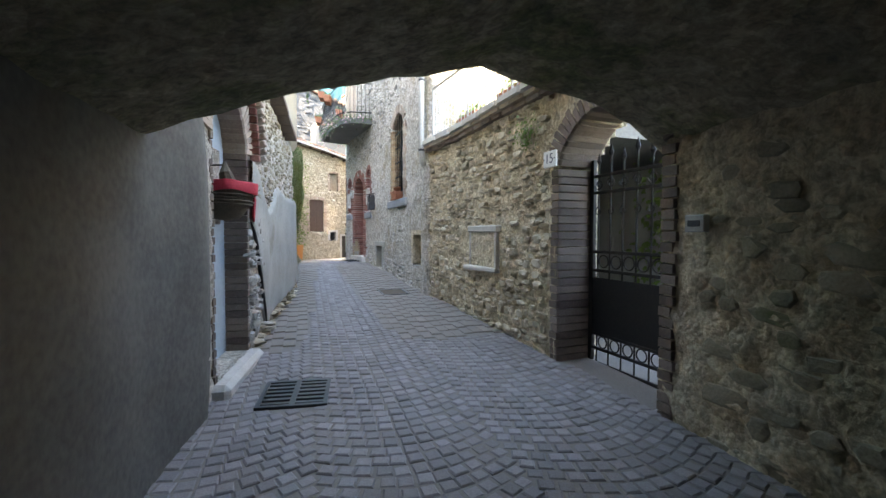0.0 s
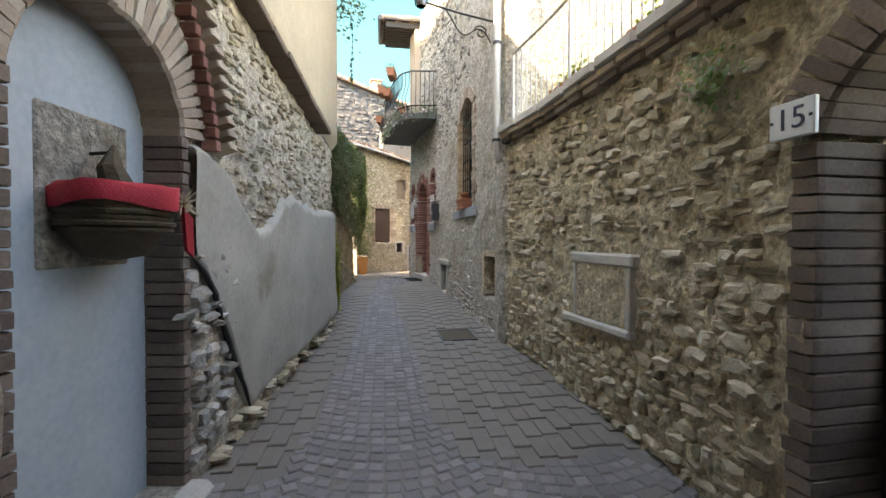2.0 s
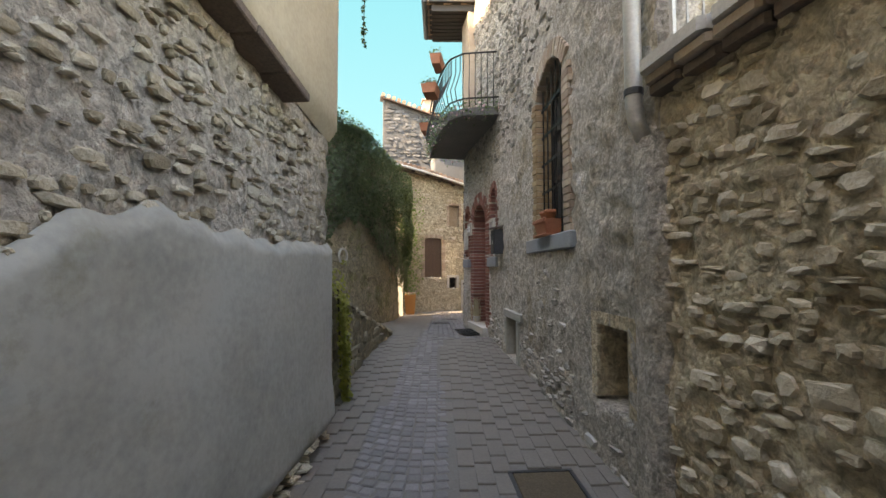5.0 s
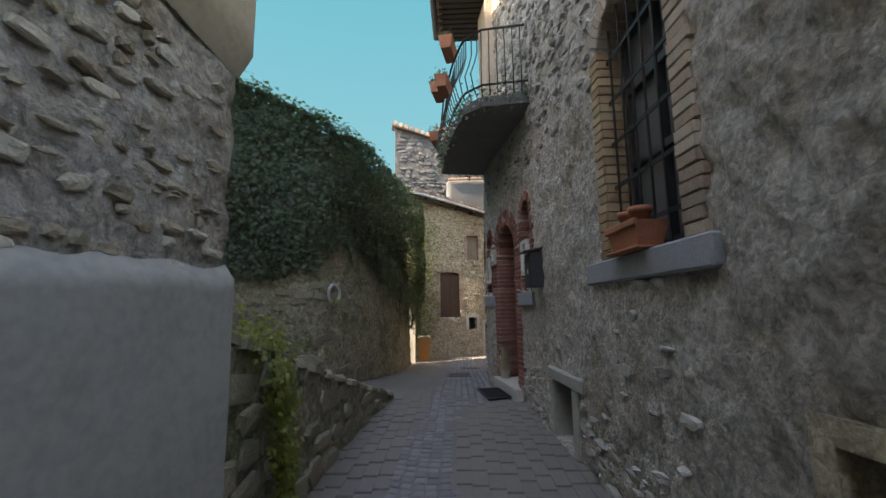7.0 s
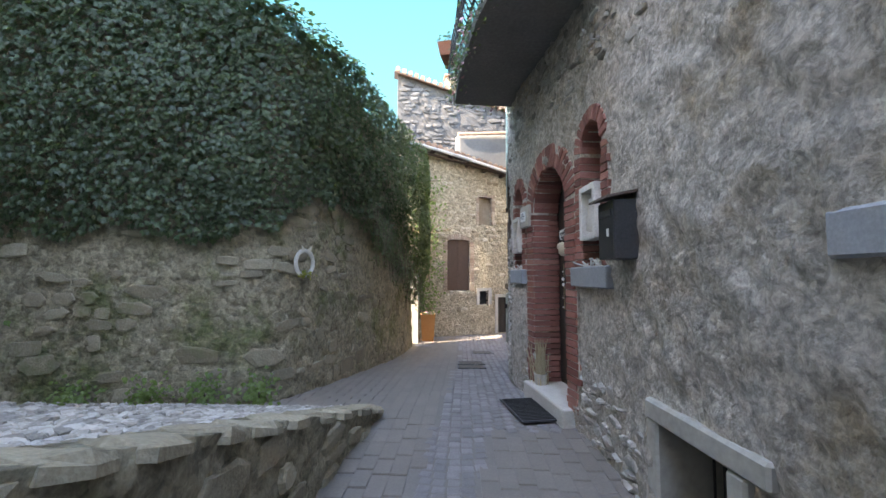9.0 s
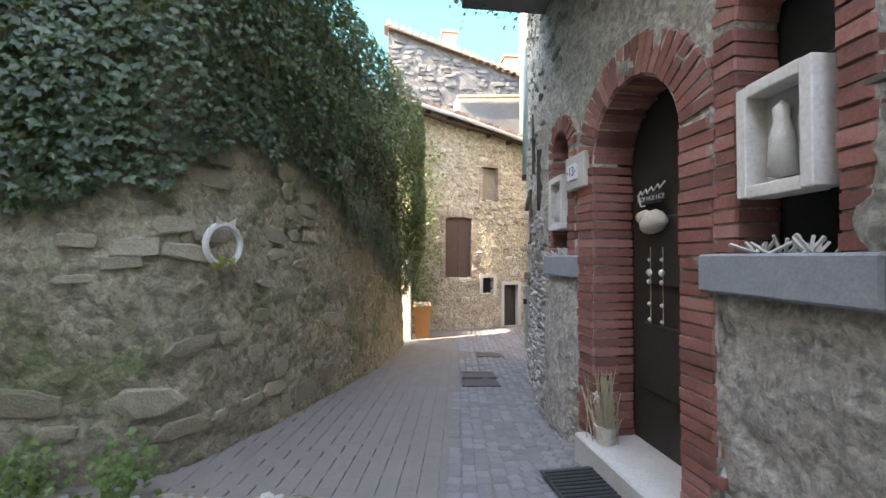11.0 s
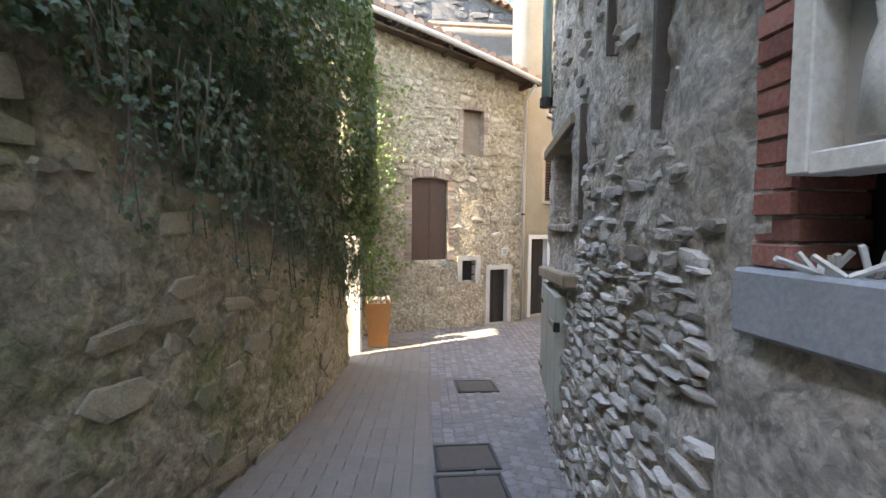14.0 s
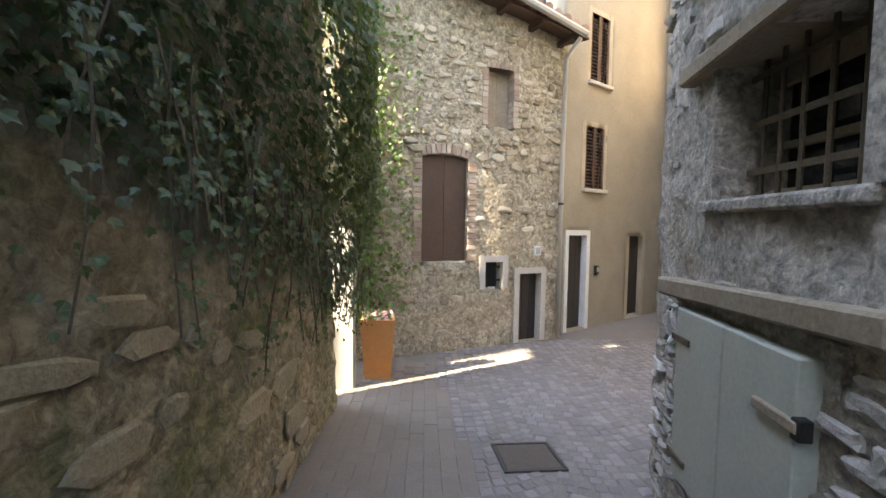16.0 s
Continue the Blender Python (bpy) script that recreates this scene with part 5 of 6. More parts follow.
part("slab", ms, CONCRETE, bal)
edge = slab[:]
ep = [Vector((x, y, 0)) for x, y in edge]


def along(t):
    L = [0]
    for i in range(n - 1):
        L.append(L[-1] + (ep[i + 1] - ep[i]).length)
    u = t * L[-1]
    for i in range(n - 1):
        if u <= L[i + 1] + 1e-9:
            k = (u - L[i]) / (L[i + 1] - L[i])
            p = ep[i].lerp(ep[i + 1], k)
            d = (ep[i + 1] - ep[i]).normalized()
            return p, Vector((-d.y, d.x, 0)) * -1
    return ep[-1], Vector((-1, 0, 0))


cen = Vector((1.3, 12.9, 0))
NBB = 44
for i in range(NBB + 1):
    p, nn = along(i / NBB)
    if (p + nn * 0.1 - cen).length < (p - nn * 0.1 - cen).length:
        nn = -nn
    q = p - nn * 0.04
    pts = [(0.0, 0), (0.15, 0.09), (0.32, 0.14), (0.5, 0.06), (0.68, 0.0), (0.95, 0.0)]
    part("baluster", Mesh().tube([q + nn * b + Vector((0, 0, bz + 0.13 + a)) for a, b in pts], 0.008, 5), IRON, bal)
for zz in (0.93, 0.16):
    part("rail", Mesh().tube([along(i / 30)[0] + Vector((0, 0, bz + 0.13 + zz)) for i in range(31)], 0.016, 6), IRON, bal)
ms, r = Mesh(), random.Random(17)
fl = Mesh()
for i in range(1500):
    p, nn = along(r.random())
    q = p + Vector((r.gauss(0, 0.06), r.gauss(0, 0.06), bz + 0.12 + r.gauss(0.0, 0.09)))
    leaves(ms if i % 7 else fl, q, (-0.6, -0.4, 0.3), r.uniform(0.03, 0.06), r)
tagged(part("trailing_leaves", ms, LEAF, bal), kind="stuff")
tagged(part("blossoms", fl, FLOWER, bal, "faded pink blossoms"), kind="stuff")
for k, (tt, zz) in enumerate(((0.30, 0.95), (0.40, 0.62), (0.58, 0.95), (0.75, 0.4), (0.93, 0.75))):
    p, nn = along(tt)
    t = thing("balcony_planter", "terracotta planter with plants hung on the balcony rail", "planter", "planters on the balcony")
    a = Matrix.Translation(p + Vector((-0.1, -0.04, bz + 0.13 + zz))) @ Matrix.Rotation(1.4, 4, "Z")
    part("trough", Mesh().add([(-.2, -.07, 0), (.2, -.07, 0), (.2, .07, 0), (-.2, .07, 0), (-.24, -.1, .17), (.24, -.1, .17), (.24, .1, .17), (-.24, .1, .17)], [(3, 2, 1, 0), (0, 1, 5, 4), (1, 2, 6, 5), (2, 3, 7, 6), (3, 0, 4, 7), (4, 5, 6, 7)], a), TERRA, t)
    ms = Mesh()
    for i in range(130):
        leaves(ms, a @ Vector((r.uniform(-.22, .22), r.uniform(-.1, .1), r.uniform(.15, .3))), (-0.6, -0.4, 0.5), 0.05, r)
    tagged(part("leaves", ms, LEAF, t), kind="stuff")
# brick chimney breast and pale wall beyond the balcony, and the eaves
pier = Mesh().box(-0.3, 0.3, -0.1, 0.12, 4.7, 7.3, HOUSE.at(13.4, 0, 0.02), 0.01)
part("pier", pier, BRICK_OLD, wall_house, "weathered brick pier above the balcony")
roof = tagged(new("roof_house"), "overhanging tiled eaves on dark timber rafters", "roof", "", "structure")
ex0, ex1, ey0, ey1, ez = 0.55, 2.4, 13.0, 14.4, 7.45
for i in range(9):
    yy = ey0 + 0.15 + i * (ey1 - ey0 - 0.3) / 8
    part("rafter", Mesh().box(ex0 + 0.05, ex1, yy - 0.05, yy + 0.05, ez - 0.14, ez, Matrix.Identity(4)), WOOD_DARK, roof)
part("boarding", Mesh().box(ex0, ex1, ey0, ey1, ez + 0.002, ez + 0.04), WOOD_DARK, roof)
tl = Mesh()
yy = ey0
while yy < ey1:
    for k in range(5):
        x = ex0 - 0.06 + k * 0.36
        tl.tube([(x, yy + 0.09, ez + 0.07), (x + 0.42, yy + 0.09, ez + 0.09)], [0.085, 0.07], 8)
    yy += 0.19
tagged(part("tiles", tl, TILE, roof), kind="stuff")
part("gutter", Mesh().tube([(ex0 - 0.1, ey0 - 0.05, ez + 0.02), (ex0 - 0.1, ey1, ez + 0.02)], 0.06, 8), MAIL, roof)

# ---------------------------------------------------------------- door 13 and its niches
d13 = tagged(new("door_13"), "dark wooden door deep in the brick arch", "door", "", "structure")
part("leaf", filler(HOUSE, h_door13, 0.30, 0.05), WOOD_DARK, d13)
for z in (1.5, 2.2):
    part("panel", Mesh().box(-0.3, 0.3, -0.01, 0.02, z - 0.25, z + 0.2, HOUSE.local(h_door13.mid, 0, -0.295), 0.01), WOOD_DARK, d13)
part("door_handle", Mesh().tube([tuple(HOUSE.local(h_door13.s0 + 0.12, 1.85, -0.28).translation), tuple(HOUSE.local(h_door13.s0 + 0.12, 1.85, -0.22).translation), tuple(HOUSE.local(h_door13.s0 + 0.24, 1.85, -0.22).translation)], 0.012, 6), MAIL, d13)
tagged(part("door_sill", Mesh().box(-h_door13.half - 0.12, h_door13.half + 0.1, -0.35, 0.11, -0.25, 0.0, HOUSE.local(h_door13.mid, 0.88, 0), 0.012), LIME), "pale stone threshold of the brick doorway", "step", "", "structure")
sg = thing("festive_sign", "dark sled-shaped wall sign lettered in white", "sign")
sm = HOUSE.local(h_door13.mid + 0.16, 2.52, -0.25) @ Matrix.Scale(0.6, 4)
part("board", Mesh().box(-0.17, 0.17, -0.012, 0.006, -0.05, 0.06, sm, 0.004), MAIL, sg)
letters("HO! HO! HO!", 0.046, HOUSE.local(h_door13.mid + 0.16, 2.52, -0.244), WHITE, sg)
part("snow_edge", Mesh().tube([sm @ Vector((x, 0.01, 0.07 + (0.05 if i % 2 else 0.0) - 0.12 * x)) for i, x in enumerate([0.22, 0.17, 0.15, 0.08, 0.06, -0.02, -0.05, -0.13, -0.15, -0.24])], 0.006, 5), WHITE, sg)
part("runner", Mesh().tube([sm @ Vector((0.22, 0.01, 0.07)), sm @ Vector((0.17, 0.01, -0.07)), sm @ Vector((0.1, 0.01, -0.07))], 0.006, 5), WHITE, sg)
part("back_support", Mesh().box(-0.03, 0.03, -0.065, -0.01, -0.03, 0.03, sm), WOOD_DARK, sg)
doll = Mesh()
dm = HOUSE.local(h_door13.mid + 0.14, 2.34, -0.24) @ Matrix.Scale(0.6, 4)
doll.tube([dm @ Vector((x, 0, z)) for x, z in ((0.16, 0.0), (0.1, 0.0), (0.02, 0.02), (-0.08, 0.05), (-0.16, 0.04), (-0.22, 0.03))], [0.02, 0.05, 0.07, 0.075, 0.045, 0.02], 10)
doll.tube([dm @ Vector((x, 0.02, z)) for x, z in ((0.2, 0.06), (0.15, 0.09), (0.08, 0.1), (0.03, 0.08))], [0.012, 0.045, 0.05, 0.02], 9)
tagged(part("cloth_doll", doll, CLOTH, None, "", True), "cream cloth doll hanging on the dark door", "doll")
for k, dx in enumerate((0.12, 0.0)):
    o = thing("hanging_ornament", "string of white hearts and figures hung on the door", "ornament", "ornaments on the door")
    om = HOUSE.local(h_door13.mid + dx, 1.72, -0.215)
    part("string", Mesh().tube([om @ Vector((0, 0, 0.48)), om @ Vector((0, 0, 0))], 0.003, 4), STRAW, o)
    for z, rr in ((0.40, 0.011), (0.32, 0.019), (0.26, 0.015), (0.12, 0.012), (0.02, 0.011)):
        part("bead", Mesh().lathe([(0.0, -rr * 1.3), (rr * 0.8, -rr * 0.6), (rr, 0.2 * rr), (rr * 0.5, rr), (0, rr * 1.2)], 8, om @ Matrix.Translation((0, 0.01, z))), WHITE if rr != 0.015 else WICKER, o, "", True)
gh = Mesh()
gm_ = HOUSE.local(h_door13.s0 + 0.07, 2.32, -0.19)
gh.tube([gm_ @ Vector((0, 0.04, z)) for z in (0.32, 0.25, 0.18, 0.05, -0.15, -0.28, -0.4)], [0.008, 0.025, 0.022, 0.035, 0.04, 0.02, 0.006], 9)
tagged(part("cloth_figure", gh, CLOTH, None, "", True), "pale cloth figure hanging beside the door", "doll")
tw = thing("dried_bundle", "bundle of dried twigs standing by the door jamb", "dried plants")
ms, r = Mesh(), random.Random(6)
for i in range(90):
    b = HOUSE.local(h_door13.s1 - 0.1 + r.gauss(0, 0.03), 0.88, -0.02 + r.gauss(0, 0.03)).translation
    ms.tube([b, b + Vector((r.gauss(-0.02, 0.04), r.gauss(0, 0.04), r.uniform(0.2, 0.5)))], 0.004, 3)
tagged(part("dry_twig", ms, STRAW, tw), kind="stuff")
part("pot", Mesh().lathe([(0, 0), (0.06, 0), (0.075, 0.12), (0.065, 0.12), (0, 0.1)], 14, HOUSE.local(h_door13.s1 - 0.1, 0.88, -0.02)), LIME, tw)
part("star", Mesh().prism([(0.04 * (1 if i % 2 == 0 else 0.45) * math.sin(i * math.pi / 5), 0.04 * (1 if i % 2 == 0 else 0.45) * math.cos(i * math.pi / 5)) for i in range(10)], 0.0, 0.01, HOUSE.local(h_door13.s1 - 0.12, 1.2, 0.05)), WHITE, tw, "white star")

for h in (h_niche1, h_niche2):
    w = tagged(new("window_niche"), "small arched brick niche window, dark inside", "window", "", "structure")
    # black sheet painted as the shade within the niche
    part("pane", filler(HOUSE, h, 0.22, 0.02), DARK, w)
    part("window_sill", Mesh().box(-h.half - 0.16, h.half + (0.2 if h is h_niche1 else 0.12), -0.2, 0.06, -0.17, 0.0, HOUSE.local(h.mid, h.z0, 0), 0.01), SLATE, w)
    part("cross_bar", Mesh().tube([tuple(HOUSE.local(h.s0, h.z0 + 0.68, -0.06).translation), tuple(HOUSE.local(h.s1, h.z0 + 0.68, -0.06).translation)], 0.009, 5), IRON, w)
    fb = thing("picture_box", "weathered white wooden frame box hung in the niche", "frame box", "frame boxes in the niches")
    fm = HOUSE.local(h.mid, h.z0 + 0.44, 0.0)
    for x in (-0.145, 0.145):
        part("frame_side", Mesh().box(x - 0.025, x + 0.025, -0.06, 0.055, -0.22, 0.22, fm, 0.004), WOOD_WHITE, fb)
    for z in (-0.2, 0.2):
        part("frame_rail", Mesh().box(-0.12, 0.12, -0.058, 0.053, z - 0.025, z + 0.025, fm, 0.004), WOOD_WHITE, fb)
    part("back_panel", Mesh().box(-0.12, 0.12, -0.05, -0.035, -0.18, 0.18, fm), PLASTER_PALE, fb)
    part("figure_shape", Mesh().lathe([(0, -0.16), (0.05, -0.15), (0.04, 0.0), (0.025, 0.06), (0.03, 0.1), (0, 0.13)], 10, fm @ Matrix.Translation((0.01, 0.0, 0))), WICKER, fb, "", True)
    ms, r = Mesh(), random.Random(3)
    orn = thing("shell_heap", "little heap of pale shells and twigs on the sill", "decoration", "heaps on the sills")
    for i in range(26):
        b = HOUSE.local(h.mid + r.uniform(-0.13, 0.13), h.z0, r.uniform(-0.08, 0.03)).translation
        ms.tube([b, b + Vector((r.gauss(0, 0.03), r.gauss(0, 0.03), r.uniform(0.02, 0.07)))], 0.007, 4)
    tagged(part("shell_pile", ms, WICKER, orn), kind="stuff")

mb = thing("mailbox", "dark grey metal mailbox with a sloped lid", "mailbox")
mm = HOUSE.at(11.2, 2.36, 0.03) @ Matrix.Diagonal((0.8, 0.9, 1, 1))
part("body", Mesh().box(-0.16, 0.16, -0.04, 0.14, -0.18, 0.20, mm, 0.008), MAIL, mb)
part("lid", Mesh().add([(-0.19, -0.05, 0.25), (0.19, -0.05, 0.25), (0.19, 0.2, 0.205), (-0.19, 0.2, 0.205), (-0.19, -0.05, 0.265), (0.19, -0.05, 0.265), (0.19, 0.2, 0.22), (-0.19, 0.2, 0.22)], [(3, 2, 1, 0), (4, 5, 6, 7), (0, 1, 5, 4), (1, 2, 6, 5), (2, 3, 7, 6), (3, 0, 4, 7)], mm), BRICK_DARK, mb)
part("name_label", Mesh().box(-0.06, -0.02, 0.14, 0.145, -0.03, 0.02, mm), WHITE, mb, "small white label")
part("slot_flap", Mesh().box(-0.12, 0.12, 0.138, 0.15, 0.10, 0.14, mm, 0.003), MAIL, mb)
mat_ = thing("doormat", "dark ribbed rubber doormat before the threshold", "doormat")
dmx = Matrix.Translation((1.33, 12.72, ground_z(12.7) + 0.015)) @ Matrix.Rotation(0.2, 4, "Z")
part("mat_base", Mesh().box(-0.22, 0.22, -0.36, 0.36, 0, 0.014, dmx, 0.004), MAIL, mat_)
for i in range(17):
    part("rib", Mesh().box(-0.2, 0.2, -0.33 + i * 0.04, -0.315 + i * 0.04, 0.014, 0.02, dmx), DARK, mat_)

# wall straps, rough render panel under the far niche
for c, z0, z1 in ((14.62, 2.62, 3.25), (15.15, 3.1, 3.8), (15.62, 2.3, 3.0)):
    t = thing("iron_strap", "rusty dark iron strap fixed on the wall", "wall strap", "straps on the wall")
    m = HOUSE.at(c, 0, 0.03)
    part("strap", Mesh().add([(-0.008, -0.05, z0), (0.008, -0.05, z0), (0.018, -0.05, z1), (-0.018, -0.05, z1), (-0.008, 0.005, z0), (0.008, 0.005, z0), (0.018, 0.005, z1), (-0.018, 0.005, z1)], [(3, 2, 1, 0), (4, 5, 6, 7), (0, 1, 5, 4), (1, 2, 6, 5), (2, 3, 7, 6), (3, 0, 4, 7)], m), STRAP, t)
pm = Mesh()
for i in range(21):
    for j in range(31):
        s = hs(13.58) + (hs(14.25) - hs(13.58)) * i / 20
        z = 0.66 + (1.97 - 0.66) * j / 30
        e = min(1, min(i, 20 - i, 30 - j) / 2)
        pm.v.append(tuple(HOUSE.local(s, z, 0.035 * e + 0.02 * nz(s, z, 0, 6) * e + 0.03 * nz(*(HOUSE.xy(s) + np.array([0, 5])), z, 1.1)).translation))
pm.f = [(i * 31 + j, i * 31 + j + 1, (i + 1) * 31 + j + 1, (i + 1) * 31 + j) for i in range(20) for j in range(30)]
part("render_panel", pm, MORTAR_GREY, wall_house, "rough grey render panel beneath the niche", True)
# green pipe at the far corner
gp = thing("downpipe", "verdigris-green downpipe at the house corner", "downpipe")
part("pipe", Mesh().tube([tuple(HOUSE.at(17.0, z, 0.08).translation) for z in (3.45, 5, 7.2)], 0.045, 10), COPPER_GREEN, gp, "", True)
part("foot", Mesh().tube([tuple(HOUSE.at(17.0, z, 0.08).translation) for z in (3.38, 3.46)], 0.06, 10), IRON, gp)

# grille window, timber and hatch
gw = tagged(new("window_4"), "deep barred window with reflecting glass", "window", "", "structure")
part("pane", filler(HOUSE, h_grille, 0.3, 0.01), GLASS, gw, "glass that mirrors the garden")
part("window_frame", Mesh().box(-h_grille.half, h_grille.half, -0.02, 0.02, 0, 0.05, HOUSE.local(h_grille.mid, h_grille.z0, -0.27)).box(-h_grille.half, h_grille.half, -0.02, 0.02, 0.22, 0.25, HOUSE.local(h_grille.mid, h_grille.z0, -0.27)).box(-h_grille.half, h_grille.half, -0.02, 0.02, 0.5, 0.6, HOUSE.local(h_grille.mid, h_grille.z0, -0.27)), WOOD_OLD, gw)
grille(HOUSE, h_grille, -0.17, 6, 3, TWIG, gw, 0.011)
part("lintel_beam", Mesh().box(-h_grille.half - 0.1, h_grille.half + 0.25, -0.3, 0.035, 0.0, 0.09, HOUSE.local(h_grille.mid, h_grille.z1, 0) @ Matrix.Rotation(0.05, 4, "Y"), 0.012), WOOD_OLD, gw)
part("window_sill", Mesh().box(-h_grille.half - 0.05, h_grille.half + 0.05, -0.3, 0.02, -0.06, 0.0, HOUSE.local(h_grille.mid, h_grille.z0, 0), 0.012), MORTAR_GREY, gw)
bmm = thing("timber_beam", "weathered horizontal timber let into the wall", "beam")
part("beam", Mesh().box(-0.7, 0.7, -0.1, 0.04, -0.045, 0.05, HOUSE.at(16.45, 1.86, 0.02) @ Matrix.Rotation(0.05, 4, 'Y'), 0.012), WOOD_OLD, bmm)
ht = thing("wooden_hatch", "sage-green boarded hatch with iron strap hinges", "hatch")
hm = HOUSE.local(h_hatch.mid, h_hatch.z0, 0.03)
nbd = 2
for i in range(nbd):
    w = 2 * (h_hatch.half + 0.03) / nbd
    x0 = -h_hatch.half - 0.03 + i * w
    part("board", Mesh().box(x0, x0 + w - 0.006, -0.06, 0.03, -0.03, h_hatch.z1 - h_hatch.z0 + 0.03, hm, 0.006), WOOD_SAGE, ht)
for z in (0.08, 0.68):
    for sgn in (1,):
        part("hinge", Mesh().box(h_hatch.half - 0.13, h_hatch.half + 0.05, 0.03, 0.042, z - 0.016, z + 0.016, hm, 0.003), TWIG, ht)
part("latch_bar", Mesh().box(-h_hatch.half - 0.06, -h_hatch.half + 0.16, 0.03, 0.05, 0.60, 0.64, hm, 0.005), WOOD_OLD, ht)
part("hasp", Mesh().box(-h_hatch.half - 0.07, -h_hatch.half - 0.03, 0.0, 0.045, 0.58, 0.65, hm, 0.004), IRON, ht)
kn = thing("rope_coil", "small pale rope coil hung on the corner", "rope")
km = HOUSE.at(17.0, 1.62, 0.06)
part("coil", Mesh().tube([km @ Vector((0.05 * math.cos(a * 0.42), 0.012 * math.sin(a * 1.3), 0.09 * math.sin(a * 0.42))) for a in range(31)], 0.014, 6), WICKER, kn)
part("nail", Mesh().tube([km @ Vector((0, -0.1, 0.08)), km @ Vector((0, 0.02, 0.09))], 0.006, 5), IRON, kn)

# ---------------------------------------------------------------- ivy wall, wreath and ramp
wr = thing("wicker_wreath", "white wicker wreath hung on the mossy wall", "wreath")
isr = IVY.s(-1.24)
wM = IVY.local(isr, 2.22, -0.02)
for k in range(6):
    part("withe", Mesh().tube([wM @ Vector(((0.15 + 0.014 * math.sin(3 * a * math.pi / 16 + k)) * math.cos(a * math.pi / 16), 0.03 + 0.016 * math.cos(3 * a * math.pi / 16 + k), (0.15 + 0.014 * math.sin(3 * a * math.pi / 16 + k)) * math.sin(a * math.pi / 16))) for a in range(33)], 0.010, 5), WICKER, wr)
part("bow", Mesh().add([(0, 0.05, 0.15), (0.09, 0.06, 0.21), (0.08, 0.05, 0.11), (-0.09, 0.06, 0.21), (-0.08, 0.05, 0.11)], [(0, 1, 2), (0, 4, 3)], wM), CLOTH, wr, "pale bow")
ms, r = Mesh(), random.Random(2)
for i in range(40):
    leaves(ms, wM @ Vector((r.gauss(0, 0.05), 0.05, -0.13 + r.gauss(0, 0.025))), (1, -0.3, 0.2), 0.04, r)
tagged(part("leaves", ms, LEAF_YELLOW, wr), kind="stuff")

ivy = thing("ivy_curtain", "dense dark green ivy hanging over the old wall", "ivy")
r = random.Random(11)
ms = Mesh()


def ivy_low(s, y, x):
    if x < -1.75:
        return 2.5 + 0.25 * nz(s, 0, 0, 1.5)
    return float(np.interp(y, [12.7, 13.3, 13.9, 14.5, 15.2, 16.2, 17.0, 18.2, 18.9], [2.5, 2.95, 3.05, 3.0, 2.7, 2.35, 2.05, 1.7, 1.3])) + 0.25 * nz(s, 0, 0, 3)


def bulge(s, y, x, z, lo, hi):
    k = fade(z, lo, lo + 0.9)
    b = 0.10 + 0.12 * k
    if x > -1.75:
        b += 0.50 * k * max(0.0, 1 - abs(y - 17.3) / 3.4)
    return b + 0.10 * nz(s, z, 0, 1.3)


for i in range(44000):
    s = r.uniform(0.02, 11.4) if r.random() < 0.86 else r.uniform(0, 6)
    x, y = IVY.xy(min(max(s, 0), IVY.len))
    lo, hi = ivy_low(s, y, x), ivy_top(x, y) + 0.12 * nz(s, 0, 5, 2.2)
    z = lo + (hi - lo) * r.random() ** 0.92
    if r.random() < 0.12 and nz(s, z, 9, 2.0) > 0.25:
        continue
    d = bulge(s, y, x, z, lo, hi) * (1 - 0.35 * r.random() ** 2)
    m4 = IVY.local(s, z, d - 0.04 * (z - 0.1))
    leaves(ms, m4.translation, tuple(m4.col[1])[:3], r.uniform(0.035, 0.065) if s < 6.3 else r.uniform(0.045, 0.09), r)
for i in range(6500):
    s = r.uniform(-0.1, 11.4)
    x, y = IVY.xy(min(max(s, 0), IVY.len))
    hi = ivy_top(x, y) - 0.08
    m4 = IVY.local(s, hi - 0.02 + 0.2 * r.random() ** 2 * (1 + nz(s, 0, 0, 2)), -0.4 + 0.6 * r.random())
    leaves(ms, m4.translation, (0.4, -0.4, 0.9), r.uniform(0.05, 0.1), r)
tagged(part("leaves", ms, LEAF, ivy), kind="stuff")
ms, stem = Mesh(), Mesh()
for k in range(70):
    s = r.uniform(0.0, 4.6)
    x, y = IVY.xy(s)
    lo = ivy_low(s, y, x)
    L_ = r.uniform(0.25, 0.9)
    p = IVY.local(s, lo + 0.25, 0.16 + 0.2 * r.random()).translation
    pts = [p + Vector((0.04 * math.sin(k + q * 3), 0.05 * math.sin(k * 2 + q * 2), -L_ * q)) for q in [j / 8 for j in range(9)]]
    stem.tube(pts, 0.004, 4)
    for j in range(int(L_ * 46)):
        q = r.random() * 7.999
        a = pts[int(q)].lerp(pts[int(q) + 1], q % 1)
        leaves(ms, a + Vector((r.gauss(0, 0.035), r.gauss(0, 0.035), 0)), (1, -0.4, 0.2), r.uniform(0.022, 0.046), r)
tagged(part("trailing_leaves", ms, LEAF, ivy, "lighter trailing shoots"), kind="stuff")
tagged(part("stem_tangle", stem, TWIG, ivy), kind="stuff")
